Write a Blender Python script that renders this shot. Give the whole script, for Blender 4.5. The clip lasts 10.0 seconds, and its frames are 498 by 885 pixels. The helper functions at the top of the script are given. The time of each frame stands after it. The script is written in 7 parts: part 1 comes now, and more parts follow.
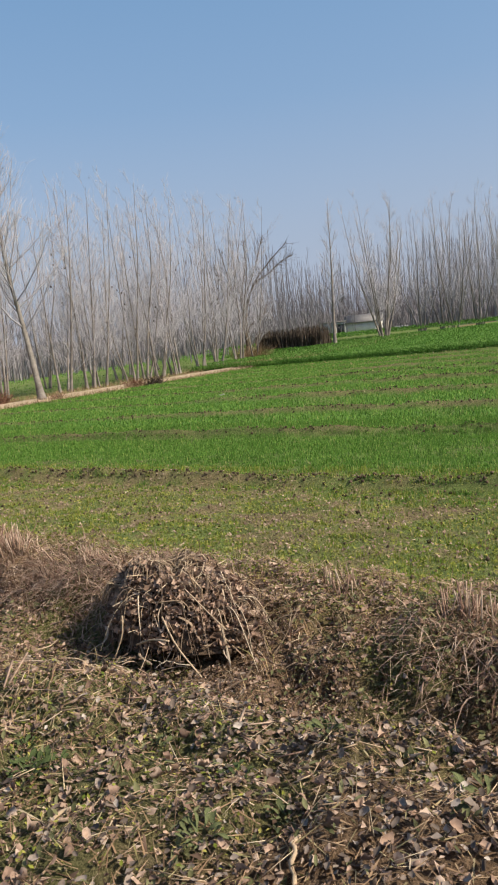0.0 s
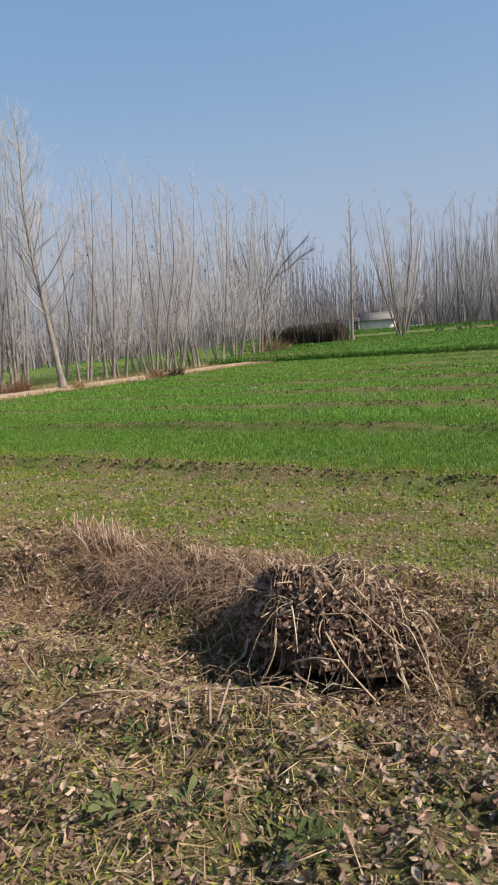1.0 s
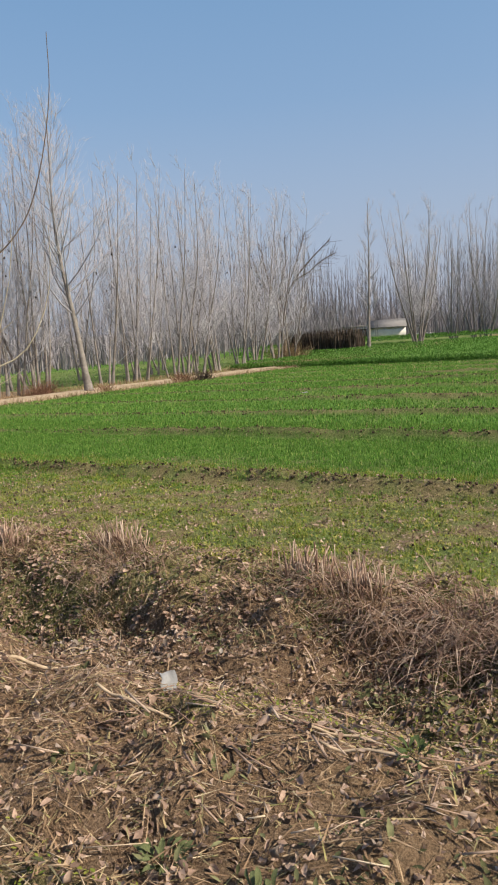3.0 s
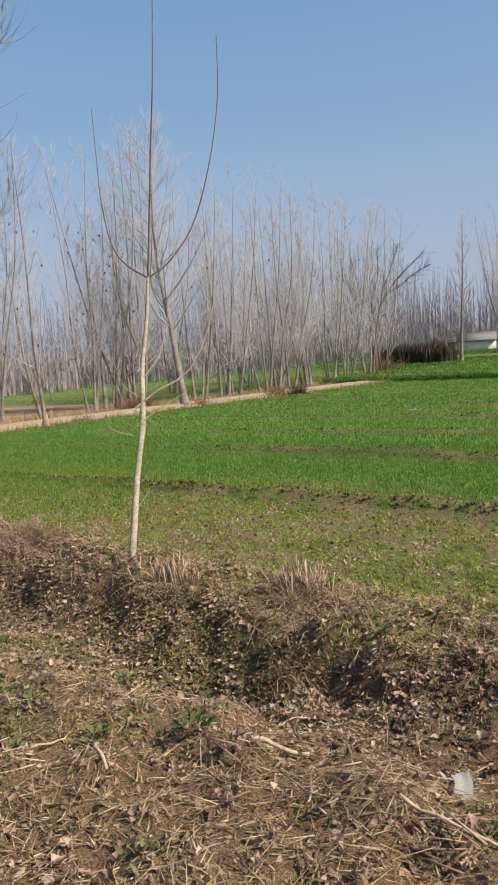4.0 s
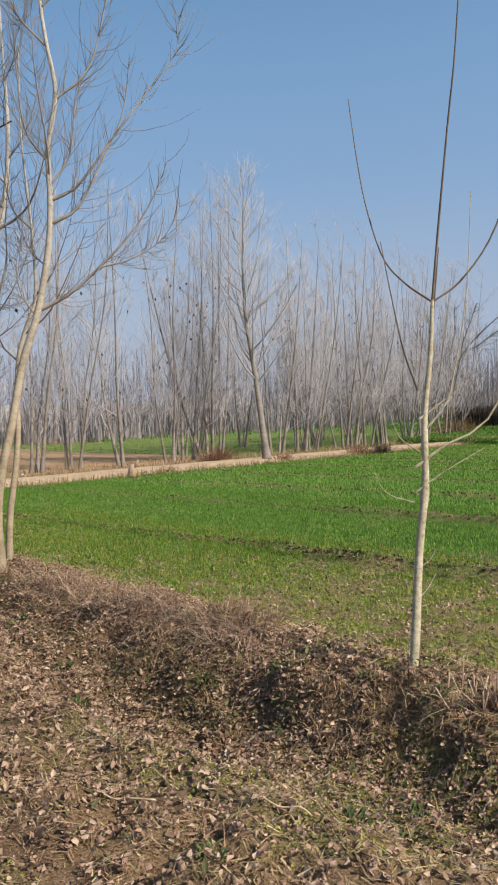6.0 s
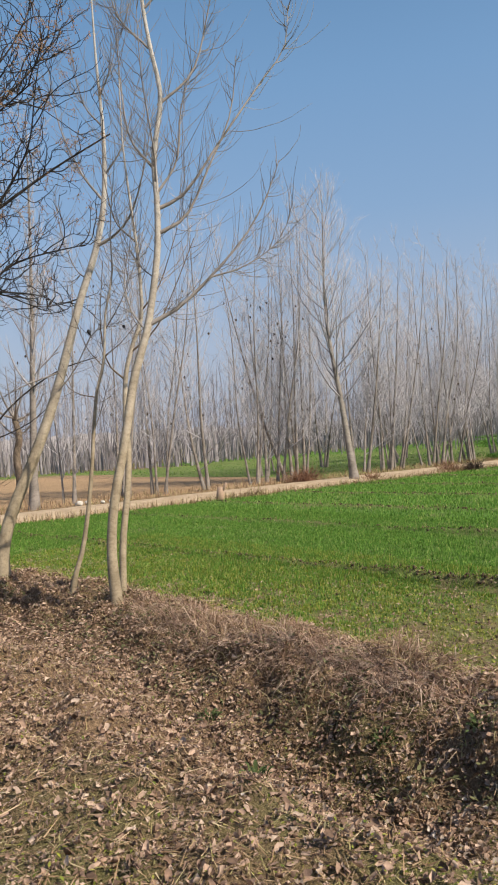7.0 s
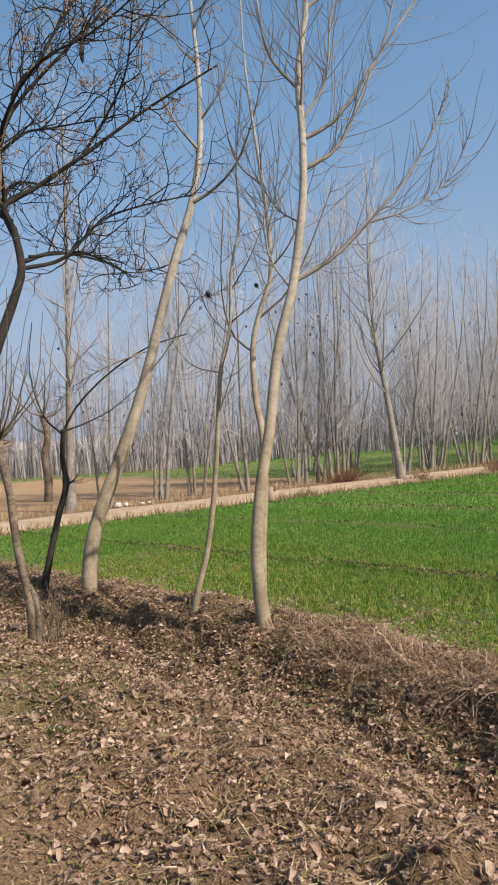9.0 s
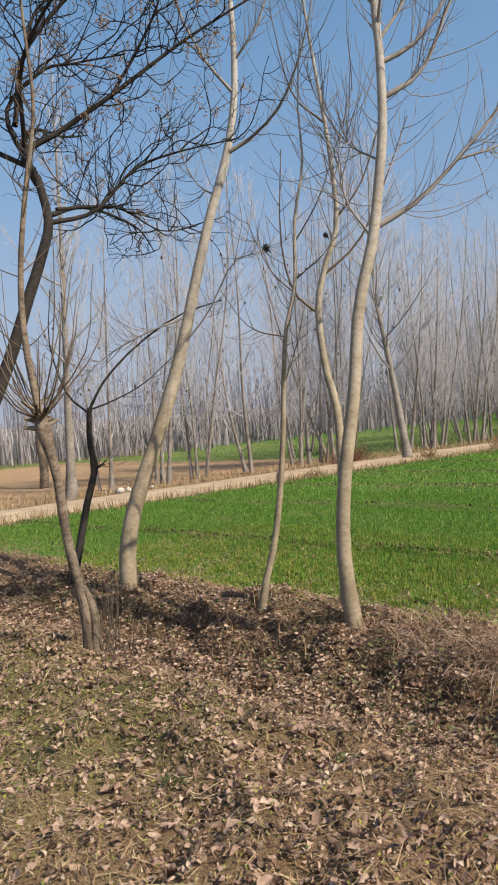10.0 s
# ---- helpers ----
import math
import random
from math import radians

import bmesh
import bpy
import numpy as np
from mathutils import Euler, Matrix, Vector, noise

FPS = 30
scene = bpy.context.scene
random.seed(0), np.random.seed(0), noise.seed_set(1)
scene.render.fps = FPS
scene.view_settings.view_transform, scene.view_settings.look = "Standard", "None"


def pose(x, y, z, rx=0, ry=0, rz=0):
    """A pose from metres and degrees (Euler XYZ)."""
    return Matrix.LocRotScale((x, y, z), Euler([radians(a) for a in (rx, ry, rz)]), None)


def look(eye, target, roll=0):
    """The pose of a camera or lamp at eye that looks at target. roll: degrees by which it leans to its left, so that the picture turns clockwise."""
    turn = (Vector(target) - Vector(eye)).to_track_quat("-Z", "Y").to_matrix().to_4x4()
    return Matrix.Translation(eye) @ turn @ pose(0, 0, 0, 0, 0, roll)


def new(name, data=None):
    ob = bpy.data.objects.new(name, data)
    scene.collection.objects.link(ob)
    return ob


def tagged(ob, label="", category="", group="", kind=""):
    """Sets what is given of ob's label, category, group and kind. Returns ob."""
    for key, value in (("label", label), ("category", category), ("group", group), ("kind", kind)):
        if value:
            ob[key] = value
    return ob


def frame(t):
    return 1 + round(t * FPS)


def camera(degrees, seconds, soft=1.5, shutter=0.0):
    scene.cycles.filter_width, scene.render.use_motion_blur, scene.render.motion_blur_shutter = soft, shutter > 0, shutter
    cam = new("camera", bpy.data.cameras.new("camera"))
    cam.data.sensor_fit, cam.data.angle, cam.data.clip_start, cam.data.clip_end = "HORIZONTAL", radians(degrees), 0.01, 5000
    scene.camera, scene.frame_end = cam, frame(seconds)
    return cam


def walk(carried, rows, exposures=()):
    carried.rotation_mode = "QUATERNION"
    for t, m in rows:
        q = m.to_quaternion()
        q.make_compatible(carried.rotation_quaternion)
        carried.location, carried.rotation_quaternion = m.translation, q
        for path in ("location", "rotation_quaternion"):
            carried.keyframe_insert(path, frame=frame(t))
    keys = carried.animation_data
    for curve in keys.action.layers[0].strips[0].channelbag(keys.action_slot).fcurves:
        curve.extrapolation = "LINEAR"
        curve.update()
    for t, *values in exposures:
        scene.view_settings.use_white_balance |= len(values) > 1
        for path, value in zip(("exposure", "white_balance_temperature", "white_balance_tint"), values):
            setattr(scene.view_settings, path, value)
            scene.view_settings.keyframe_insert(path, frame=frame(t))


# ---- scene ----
cam = camera(36.1, 10.0, soft=2.0)
PATH = [
    (0, (-0.032, 0.022, 1.805), (-1.18, 1.637, 1.533), -6.3),
    (0.5, (-0.548, -0.015, 1.793), (-1.705, 1.592, 1.514), -4.9),
    (1, (-1.041, -0.008, 1.774), (-2.197, 1.6, 1.492), -4.7),
    (1.5, (-1.551, -0.015, 1.774), (-2.7, 1.595, 1.477), -4.1),
    (2, (-2.049, 0.023, 1.78), (-3.179, 1.646, 1.478), -3.1),
    (2.5, (-2.598, 0.025, 1.779), (-3.733, 1.649, 1.507), -2.6),
    (3, (-3.099, 0.076, 1.737), (-4.242, 1.696, 1.471), -3.9),
    (3.2, (-3.325, 0.1, 1.755), (-4.526, 1.678, 1.494), -4.7),
    (4.3, (-4.292, -0.016, 1.882), (-5.627, 1.46, 1.685), -2.9),
    (4.5, (-4.526, -0.037, 1.893), (-5.89, 1.415, 1.718), -2.3),
    (5, (-5.082, -0.08, 1.893), (-6.473, 1.351, 1.757), -1.7),
    (5.5, (-5.611, -0.02, 1.868), (-6.997, 1.419, 1.779), -1.4),
    (5.7, (-5.851, -0.046, 1.86), (-7.213, 1.416, 1.782), -1.2),
    (6.8, (-6.811, 0.03, 1.833), (-8.321, 1.342, 1.812), -3.2),
    (7, (-7.03, 0.028, 1.819), (-8.544, 1.335, 1.812), -3.2),
    (7.5, (-7.542, 0.02, 1.792), (-9.08, 1.299, 1.814), -3.2),
    (8, (-8.08, -0.028, 1.778), (-9.604, 1.267, 1.812), -2.8),
    (8.5, (-8.595, -0.033, 1.743), (-10.111, 1.271, 1.774), -2.9),
    (9, (-9.15, -0.049, 1.73), (-10.667, 1.254, 1.731), -3.3),
    (9.5, (-9.671, -0.071, 1.719), (-11.155, 1.269, 1.685), -3.6),
    (10, (-10.273, -0.022, 1.711), (-11.761, 1.313, 1.663), -4.4),
]
walk(cam, [(t, look(eye, target, roll)) for t, eye, target, roll in PATH], exposures=[(0, 0.31), (10, 0.31)])

import functools

# ---- world, sun ----
SUN_AZ, SUN_EL = radians(77), radians(40)
world = bpy.data.worlds.new("sky")
scene.world = world
world.use_nodes = True
wn = world.node_tree.nodes
sky = wn.new("ShaderNodeTexSky")
sky.sky_type = "NISHITA"
sky.sun_disc = False
sky.sun_elevation, sky.sun_rotation = SUN_EL, SUN_AZ
sky.air_density, sky.dust_density, sky.ozone_density = 1.0, 2.2, 1.2
wn["Background"].inputs[1].default_value = 0.10
# a milky haze over the whole sky, thicker towards the horizon all round
haze = wn.new("ShaderNodeMix")
haze.data_type = "RGBA"
haze.inputs[7].default_value = (1.5, 3.75, 6.7, 1)
low_haze = wn.new("ShaderNodeMix")
low_haze.data_type = "RGBA"
low_haze.inputs[7].default_value = (3.6, 3.88, 4.8, 1)
sky_place = wn.new("ShaderNodeTexCoord")
sky_axes = wn.new("ShaderNodeSeparateXYZ")
thickness = wn.new("ShaderNodeValToRGB")
for k, (at, amount) in enumerate(((0.0, 0.9), (0.13, 0.62), (0.28, 0.22), (0.5, 0.0))):
    stop = thickness.color_ramp.elements[k] if k < 2 else thickness.color_ramp.elements.new(at)
    stop.position, stop.color = at, (amount, amount, amount, 1)
thinning = wn.new("ShaderNodeValToRGB")
for k, (at, amount) in enumerate(((0.42, 0.42), (0.75, 0.08))):
    stop = thinning.color_ramp.elements[k]
    stop.position, stop.color = at, (amount, amount, amount, 1)
wl = world.node_tree.links
wl.new(sky_axes.outputs["Z"], thinning.inputs[0])
wl.new(thinning.outputs[0], haze.inputs[0])
wl.new(sky.outputs[0], haze.inputs[6])
wl.new(sky_place.outputs["Generated"], sky_axes.inputs[0])
wl.new(sky_axes.outputs["Z"], thickness.inputs[0])
wl.new(thickness.outputs[0], low_haze.inputs[0])
wl.new(haze.outputs[2], low_haze.inputs[6])
wl.new(low_haze.outputs[2], wn["Background"].inputs[0])
sun_data = bpy.data.lights.new("sun", "SUN")
sun_data.energy, sun_data.angle, sun_data.color = 5.0, radians(0.6), (1.0, 0.885, 0.71)
sun = new("sun", sun_data)
sun_dir = Vector((math.sin(SUN_AZ) * math.cos(SUN_EL), math.cos(SUN_AZ) * math.cos(SUN_EL), math.sin(SUN_EL)))
sun.matrix_world = look(sun_dir * 60, (0, 0, 0))

# ---- materials ----


def material(name, rough=0.85, spec=0.25):
    m = bpy.data.materials.new(name)
    m.use_nodes = True
    b = m.node_tree.nodes["Principled BSDF"]
    b.inputs["Roughness"].default_value = rough
    b.inputs["Specular IOR Level"].default_value = spec
    return m, m.node_tree.nodes, m.node_tree.links, b


def ramp(nodes, links, source, stops):
    r = nodes.new("ShaderNodeValToRGB")
    e = r.color_ramp.elements
    e[0].position, e[0].color = stops[0][0], (*stops[0][1], 1)
    e[1].position, e[1].color = stops[-1][0], (*stops[-1][1], 1)
    for p, c in stops[1:-1]:
        k = e.new(p)
        k.color = (*c, 1)
    links.new(source, r.inputs[0])
    return r.outputs[0]


def noise_node(nodes, links, scale, detail=4.0, rough=0.6, vector=None, stretch=None):
    n = nodes.new("ShaderNodeTexNoise")
    n.inputs["Scale"].default_value, n.inputs["Detail"].default_value, n.inputs["Roughness"].default_value = scale, detail, rough
    if vector is None:
        c = nodes.new("ShaderNodeTexCoord")
        vector = c.outputs["Object"]
    if stretch:
        mp = nodes.new("ShaderNodeMapping")
        mp.inputs["Scale"].default_value = stretch
        links.new(vector, mp.inputs[0])
        vector = mp.outputs[0]
    links.new(vector, n.inputs["Vector"])
    return n.outputs["Fac"]


def mix(nodes, links, fac, a, b, how="MIX"):
    m = nodes.new("ShaderNodeMix")
    m.data_type, m.blend_type = "RGBA", how
    for socket, value in ((m.inputs[0], fac), (m.inputs[6], a), (m.inputs[7], b)):
        if isinstance(value, (int, float)):
            socket.default_value = value
        elif isinstance(value, tuple):
            socket.default_value = (*value, 1)
        else:
            links.new(value, socket)
    return m.outputs[2]


def bump(nodes, links, b, height, strength, distance):
    k = nodes.new("ShaderNodeBump")
    k.inputs["Strength"].default_value, k.inputs["Distance"].default_value = strength, distance
    links.new(height, k.inputs["Height"])
    links.new(k.outputs[0], b.inputs["Normal"])


def island_material(name, stops, rough=0.8, spec=0.2, grain=30.0, through_light=0.0):
    """A colour for each piece of a joined mesh, with a grain over it."""
    m, n, l, b = material(name, rough, spec)
    g = n.new("ShaderNodeNewGeometry")
    c = ramp(n, l, g.outputs["Random Per Island"], stops)
    f = noise_node(n, l, grain, 3.0)
    shade = ramp(n, l, f, [(0.25, (0.62, 0.62, 0.62)), (0.75, (1.25, 1.25, 1.25))])
    c = mix(n, l, 1.0, c, shade, "MULTIPLY")
    l.new(c, b.inputs["Base Color"])
    if through_light:
        t = n.new("ShaderNodeBsdfTranslucent")
        l.new(c, t.inputs[0])
        s = n.new("ShaderNodeMixShader")
        s.inputs[0].default_value = through_light
        l.new(b.outputs[0], s.inputs[1])
        l.new(t.outputs[0], s.inputs[2])
        l.new(s.outputs[0], n["Material Output"].inputs[0])
    return m


def bark_material(name, pale, mid, dark, scale=1.0, marks=0.5, rough=0.85, young=None):
    m, n, l, b = material(name, rough, 0.2)
    big = noise_node(n, l, 3.5 * scale, 4.0, 0.6)
    rings = noise_node(n, l, 9.0 * scale, 6.0, 0.75, stretch=(1.6, 1.6, 2.6))
    fine = noise_node(n, l, 60.0 * scale, 4.0, 0.7)
    c = ramp(n, l, big, [(0.3, mid), (0.62, pale)])
    if young:  # the smooth young bark of the upper trunk
        axes = n.new("ShaderNodeSeparateXYZ")
        l.new(n.new("ShaderNodeTexCoord").outputs["Object"], axes.inputs[0])
        rise = n.new("ShaderNodeMath")
        rise.operation = "MULTIPLY_ADD"
        rise.inputs[1].default_value, rise.inputs[2].default_value = 0.28, -0.55
        l.new(axes.outputs["Z"], rise.inputs[0])
        wave = n.new("ShaderNodeMath")
        wave.use_clamp = True
        l.new(rise.outputs[0], wave.inputs[0])
        l.new(ramp(n, l, big, [(0.3, (-0.2, -0.2, -0.2)), (0.7, (0.2, 0.2, 0.2))]), wave.inputs[1])
        c = mix(n, l, wave.outputs[0], c, young)
    d = ramp(n, l, rings, [(0.38, dark), (0.54, (1, 1, 1))])
    c = mix(n, l, marks, c, d, "MULTIPLY")
    s = ramp(n, l, fine, [(0.2, (0.7, 0.7, 0.7)), (0.8, (1.2, 1.2, 1.2))])
    c = mix(n, l, 1.0, c, s, "MULTIPLY")
    l.new(c, b.inputs["Base Color"])
    bump(n, l, b, rings, 0.5, 0.01)
    return m


def ground_material():
    """Soil, dry litter and green cover, laid by the sheet's own cover values."""
    m, n, l, b = material("ground", 0.95, 0.1)
    a = n.new("ShaderNodeAttribute")
    a.attribute_name = "cover"
    sep = n.new("ShaderNodeSeparateColor")
    l.new(a.outputs["Color"], sep.inputs[0])
    c = n.new("ShaderNodeTexCoord").outputs["Object"]
    coarse = noise_node(n, l, 1.3, 6.0, 0.65, c)
    fine = noise_node(n, l, 60.0, 8.0, 0.85, c)
    soil = ramp(n, l, fine, [(0.25, (0.035, 0.024, 0.017)), (0.5, (0.105, 0.074, 0.052)), (0.75, (0.22, 0.165, 0.12))])
    bare = ramp(n, l, fine, [(0.25, (0.21, 0.138, 0.082)), (0.5, (0.40, 0.275, 0.165)), (0.75, (0.55, 0.41, 0.265))])
    litter = ramp(n, l, fine, [(0.28, (0.085, 0.056, 0.035)), (0.5, (0.30, 0.20, 0.128)), (0.70, (0.56, 0.405, 0.275))])
    green = ramp(n, l, fine, [(0.25, (0.05, 0.10, 0.02)), (0.5, (0.108, 0.228, 0.044)), (0.75, (0.20, 0.34, 0.075))])
    tint = ramp(n, l, coarse, [(0.3, (0.82, 0.82, 0.82)), (0.7, (1.15, 1.13, 1.1))])
    grit = noise_node(n, l, 150.0, 3.0, 0.7, c)
    k = mix(n, l, sep.outputs[1], soil, litter)
    k = mix(n, l, sep.outputs[2], k, bare)
    k = mix(n, l, sep.outputs[0], k, green)
    k = mix(n, l, 1.0, k, tint, "MULTIPLY")
    k = mix(n, l, 1.0, k, ramp(n, l, grit, [(0.3, (0.45, 0.45, 0.45)), (0.7, (1.5, 1.48, 1.45))]), "MULTIPLY")
    l.new(k, b.inputs["Base Color"])
    bump(n, l, b, fine, 0.9, 0.04)
    return m


def plain_material(name, lo, hi, scale=8.0, rough=0.8, spec=0.3, relief=0.2):
    m, n, l, b = material(name, rough, spec)
    f = noise_node(n, l, scale, 6.0, 0.65)
    l.new(ramp(n, l, f, [(0.3, lo), (0.7, hi)]), b.inputs["Base Color"])
    bump(n, l, b, f, relief, 0.02)
    return m


MAT_GROUND = ground_material()
MAT_ROAD = plain_material("packed_earth", (0.30, 0.225, 0.15), (0.52, 0.41, 0.29), 2.2, 0.95, 0.1, 0.4)
MAT_POPLAR = bark_material("poplar_bark", (0.36, 0.30, 0.215), (0.225, 0.182, 0.125), (0.35, 0.29, 0.20), 1.3, 0.36, young=(0.45, 0.43, 0.41))
MAT_SAPLING = bark_material("sapling_bark", (0.52, 0.47, 0.36), (0.33, 0.29, 0.19), (0.35, 0.3, 0.22), 2.2, 0.5)
MAT_POPLAR_GREY = bark_material("grey_poplar_bark", (0.31, 0.275, 0.25), (0.16, 0.14, 0.125), (0.32, 0.29, 0.27), 0.6, 0.5)
MAT_TWIG = plain_material("poplar_twig", (0.15, 0.135, 0.128), (0.34, 0.312, 0.295), 3.0, 0.8, 0.2, 0.0)
# far twigs paled and tinted lilac: distance haze put into the colour
MAT_HAZED_TWIG = plain_material("hazed_poplar_twig", (0.28, 0.27, 0.292), (0.45, 0.437, 0.47), 3.0, 0.8, 0.2, 0.0)
MAT_TWIG_DARK = plain_material("sapling_shoot", (0.085, 0.065, 0.05), (0.20, 0.155, 0.115), 5.0, 0.8, 0.2, 0.0)
# pale lilac-grey stems and scrub: air haze put into their colour
MAT_HAZED_WOOD = island_material("hazed_wood", [(0.0, (0.17, 0.155, 0.165)), (0.5, (0.24, 0.222, 0.236)), (1.0, (0.32, 0.30, 0.318))], 0.9, 0.1, 2.0)
MAT_DARK_BARK = bark_material("dark_bark", (0.052, 0.044, 0.04), (0.022, 0.019, 0.017), (0.3, 0.28, 0.26), 2.0, 0.6, 0.9)
MAT_POLLARD = bark_material("pollard_bark", (0.25, 0.20, 0.155), (0.11, 0.086, 0.066), (0.25, 0.2, 0.15), 1.8, 0.7, 0.9)
MAT_BERRY = island_material("dry_berry", [(0.0, (0.26, 0.13, 0.07)), (1.0, (0.50, 0.30, 0.17))], 0.7, 0.3)
MAT_WHEAT = island_material("wheat_blade", [(0.0, (0.066, 0.158, 0.028)), (0.6, (0.15, 0.30, 0.053)), (0.93, (0.26, 0.42, 0.09)), (1.0, (0.46, 0.44, 0.17))], 0.75, 0.08, 12.0, 0.35)
MAT_WHEAT_THIN = island_material("thin_wheat_blade", [(0.0, (0.11, 0.19, 0.025)), (0.5, (0.23, 0.305, 0.042)), (0.82, (0.38, 0.37, 0.09)), (1.0, (0.52, 0.44, 0.20))], 0.8, 0.08, 12.0, 0.3)
MAT_CROP = island_material("tall_crop_leaf", [(0.0, (0.05, 0.135, 0.022)), (0.6, (0.105, 0.23, 0.042)), (1.0, (0.18, 0.31, 0.07))], 0.75, 0.08, 8.0, 0.25)
MAT_DRY_LEAF = island_material("dry_leaf", [(0.0, (0.11, 0.073, 0.053)), (0.3, (0.265, 0.176, 0.132)), (0.7, (0.45, 0.315, 0.24)), (0.95, (0.53, 0.40, 0.315)), (1.0, (0.57, 0.45, 0.365))], 0.85, 0.15, 60.0, 0.2)
# leaf tones darkened to stand in for the ditch's shade
MAT_SHADE_LEAF = island_material("shade_dark_leaf", [(0.0, (0.06, 0.044, 0.035)), (0.5, (0.16, 0.122, 0.098)), (0.9, (0.30, 0.245, 0.205)), (1.0, (0.46, 0.40, 0.35))], 0.7, 0.3, 60.0)
MAT_STRAW = island_material("straw", [(0.0, (0.19, 0.12, 0.068)), (0.5, (0.42, 0.31, 0.205)), (1.0, (0.66, 0.54, 0.395))], 0.75, 0.3, 40.0)
MAT_STUBBLE = island_material("stubble", [(0.0, (0.19, 0.105, 0.075)), (0.5, (0.42, 0.285, 0.208)), (1.0, (0.64, 0.50, 0.385))], 0.75, 0.3, 40.0, 0.22)
MAT_DRY_GRASS = island_material("dry_grass", [(0.0, (0.13, 0.083, 0.05)), (0.4, (0.33, 0.215, 0.13)), (0.74, (0.475, 0.34, 0.212)), (0.84, (0.31, 0.285, 0.11)), (1.0, (0.60, 0.48, 0.325))], 0.85, 0.15, 30.0, 0.15)
MAT_WEED = island_material("weed_leaf", [(0.0, (0.062, 0.066, 0.032)), (0.5, (0.13, 0.135, 0.062)), (1.0, (0.25, 0.245, 0.125))], 0.75, 0.12, 50.0, 0.2)
MAT_MOSS = island_material("yellow_green_weed", [(0.0, (0.10, 0.15, 0.025)), (0.6, (0.25, 0.27, 0.045)), (1.0, (0.43, 0.38, 0.11))], 0.8, 0.2, 50.0, 0.2)
MAT_PAPER = plain_material("grey_white_paper", (0.22, 0.22, 0.22), (0.38, 0.375, 0.37), 14.0, 0.7, 0.3, 0.3)
MAT_BLACK_PLASTIC = plain_material("black_plastic", (0.012, 0.012, 0.013), (0.03, 0.03, 0.032), 20.0, 0.35, 0.5, 0.5)
MAT_WHITE_WALL = plain_material("white_render", (0.62, 0.60, 0.56), (0.82, 0.80, 0.77), 1.2, 0.9, 0.2, 0.1)
MAT_GREY_WALL = plain_material("grey_render", (0.34, 0.35, 0.36), (0.46, 0.47, 0.48), 1.2, 0.9, 0.2, 0.1)
MAT_ROOF = plain_material("grey_roof", (0.15, 0.145, 0.145), (0.25, 0.24, 0.235), 3.0, 0.9, 0.2, 0.4)
MAT_DARK_OPENING = plain_material("dark_opening", (0.015, 0.017, 0.02), (0.03, 0.033, 0.038), 2.0, 0.15, 0.5, 0.0)
MAT_BRUSH = island_material("stacked_brushwood", [(0.0, (0.035, 0.026, 0.021)), (0.6, (0.085, 0.065, 0.052)), (1.0, (0.19, 0.15, 0.12))], 0.9, 0.1, 6.0)
MAT_STONE = plain_material("pale_stone", (0.42, 0.39, 0.35), (0.64, 0.61, 0.56), 9.0, 0.9, 0.2, 0.5)

# ---- mesh helpers ----
rng = np.random.default_rng(7)


def mesh_from(name, verts, tris, smooth=False):
    verts = np.asarray(verts, np.float32).reshape(-1, 3)
    tris = np.asarray(tris, np.int32).reshape(-1, 3)
    me = bpy.data.meshes.new(name)
    me.vertices.add(len(verts))
    me.vertices.foreach_set("co", verts.ravel())
    me.loops.add(tris.size)
    me.loops.foreach_set("vertex_index", tris.ravel())
    me.polygons.add(len(tris))
    me.polygons.foreach_set("loop_start", np.arange(0, tris.size, 3, dtype=np.int32))
    if smooth:
        me.polygons.foreach_set("use_smooth", np.ones(len(tris), bool))
    me.update(calc_edges=True)
    return me


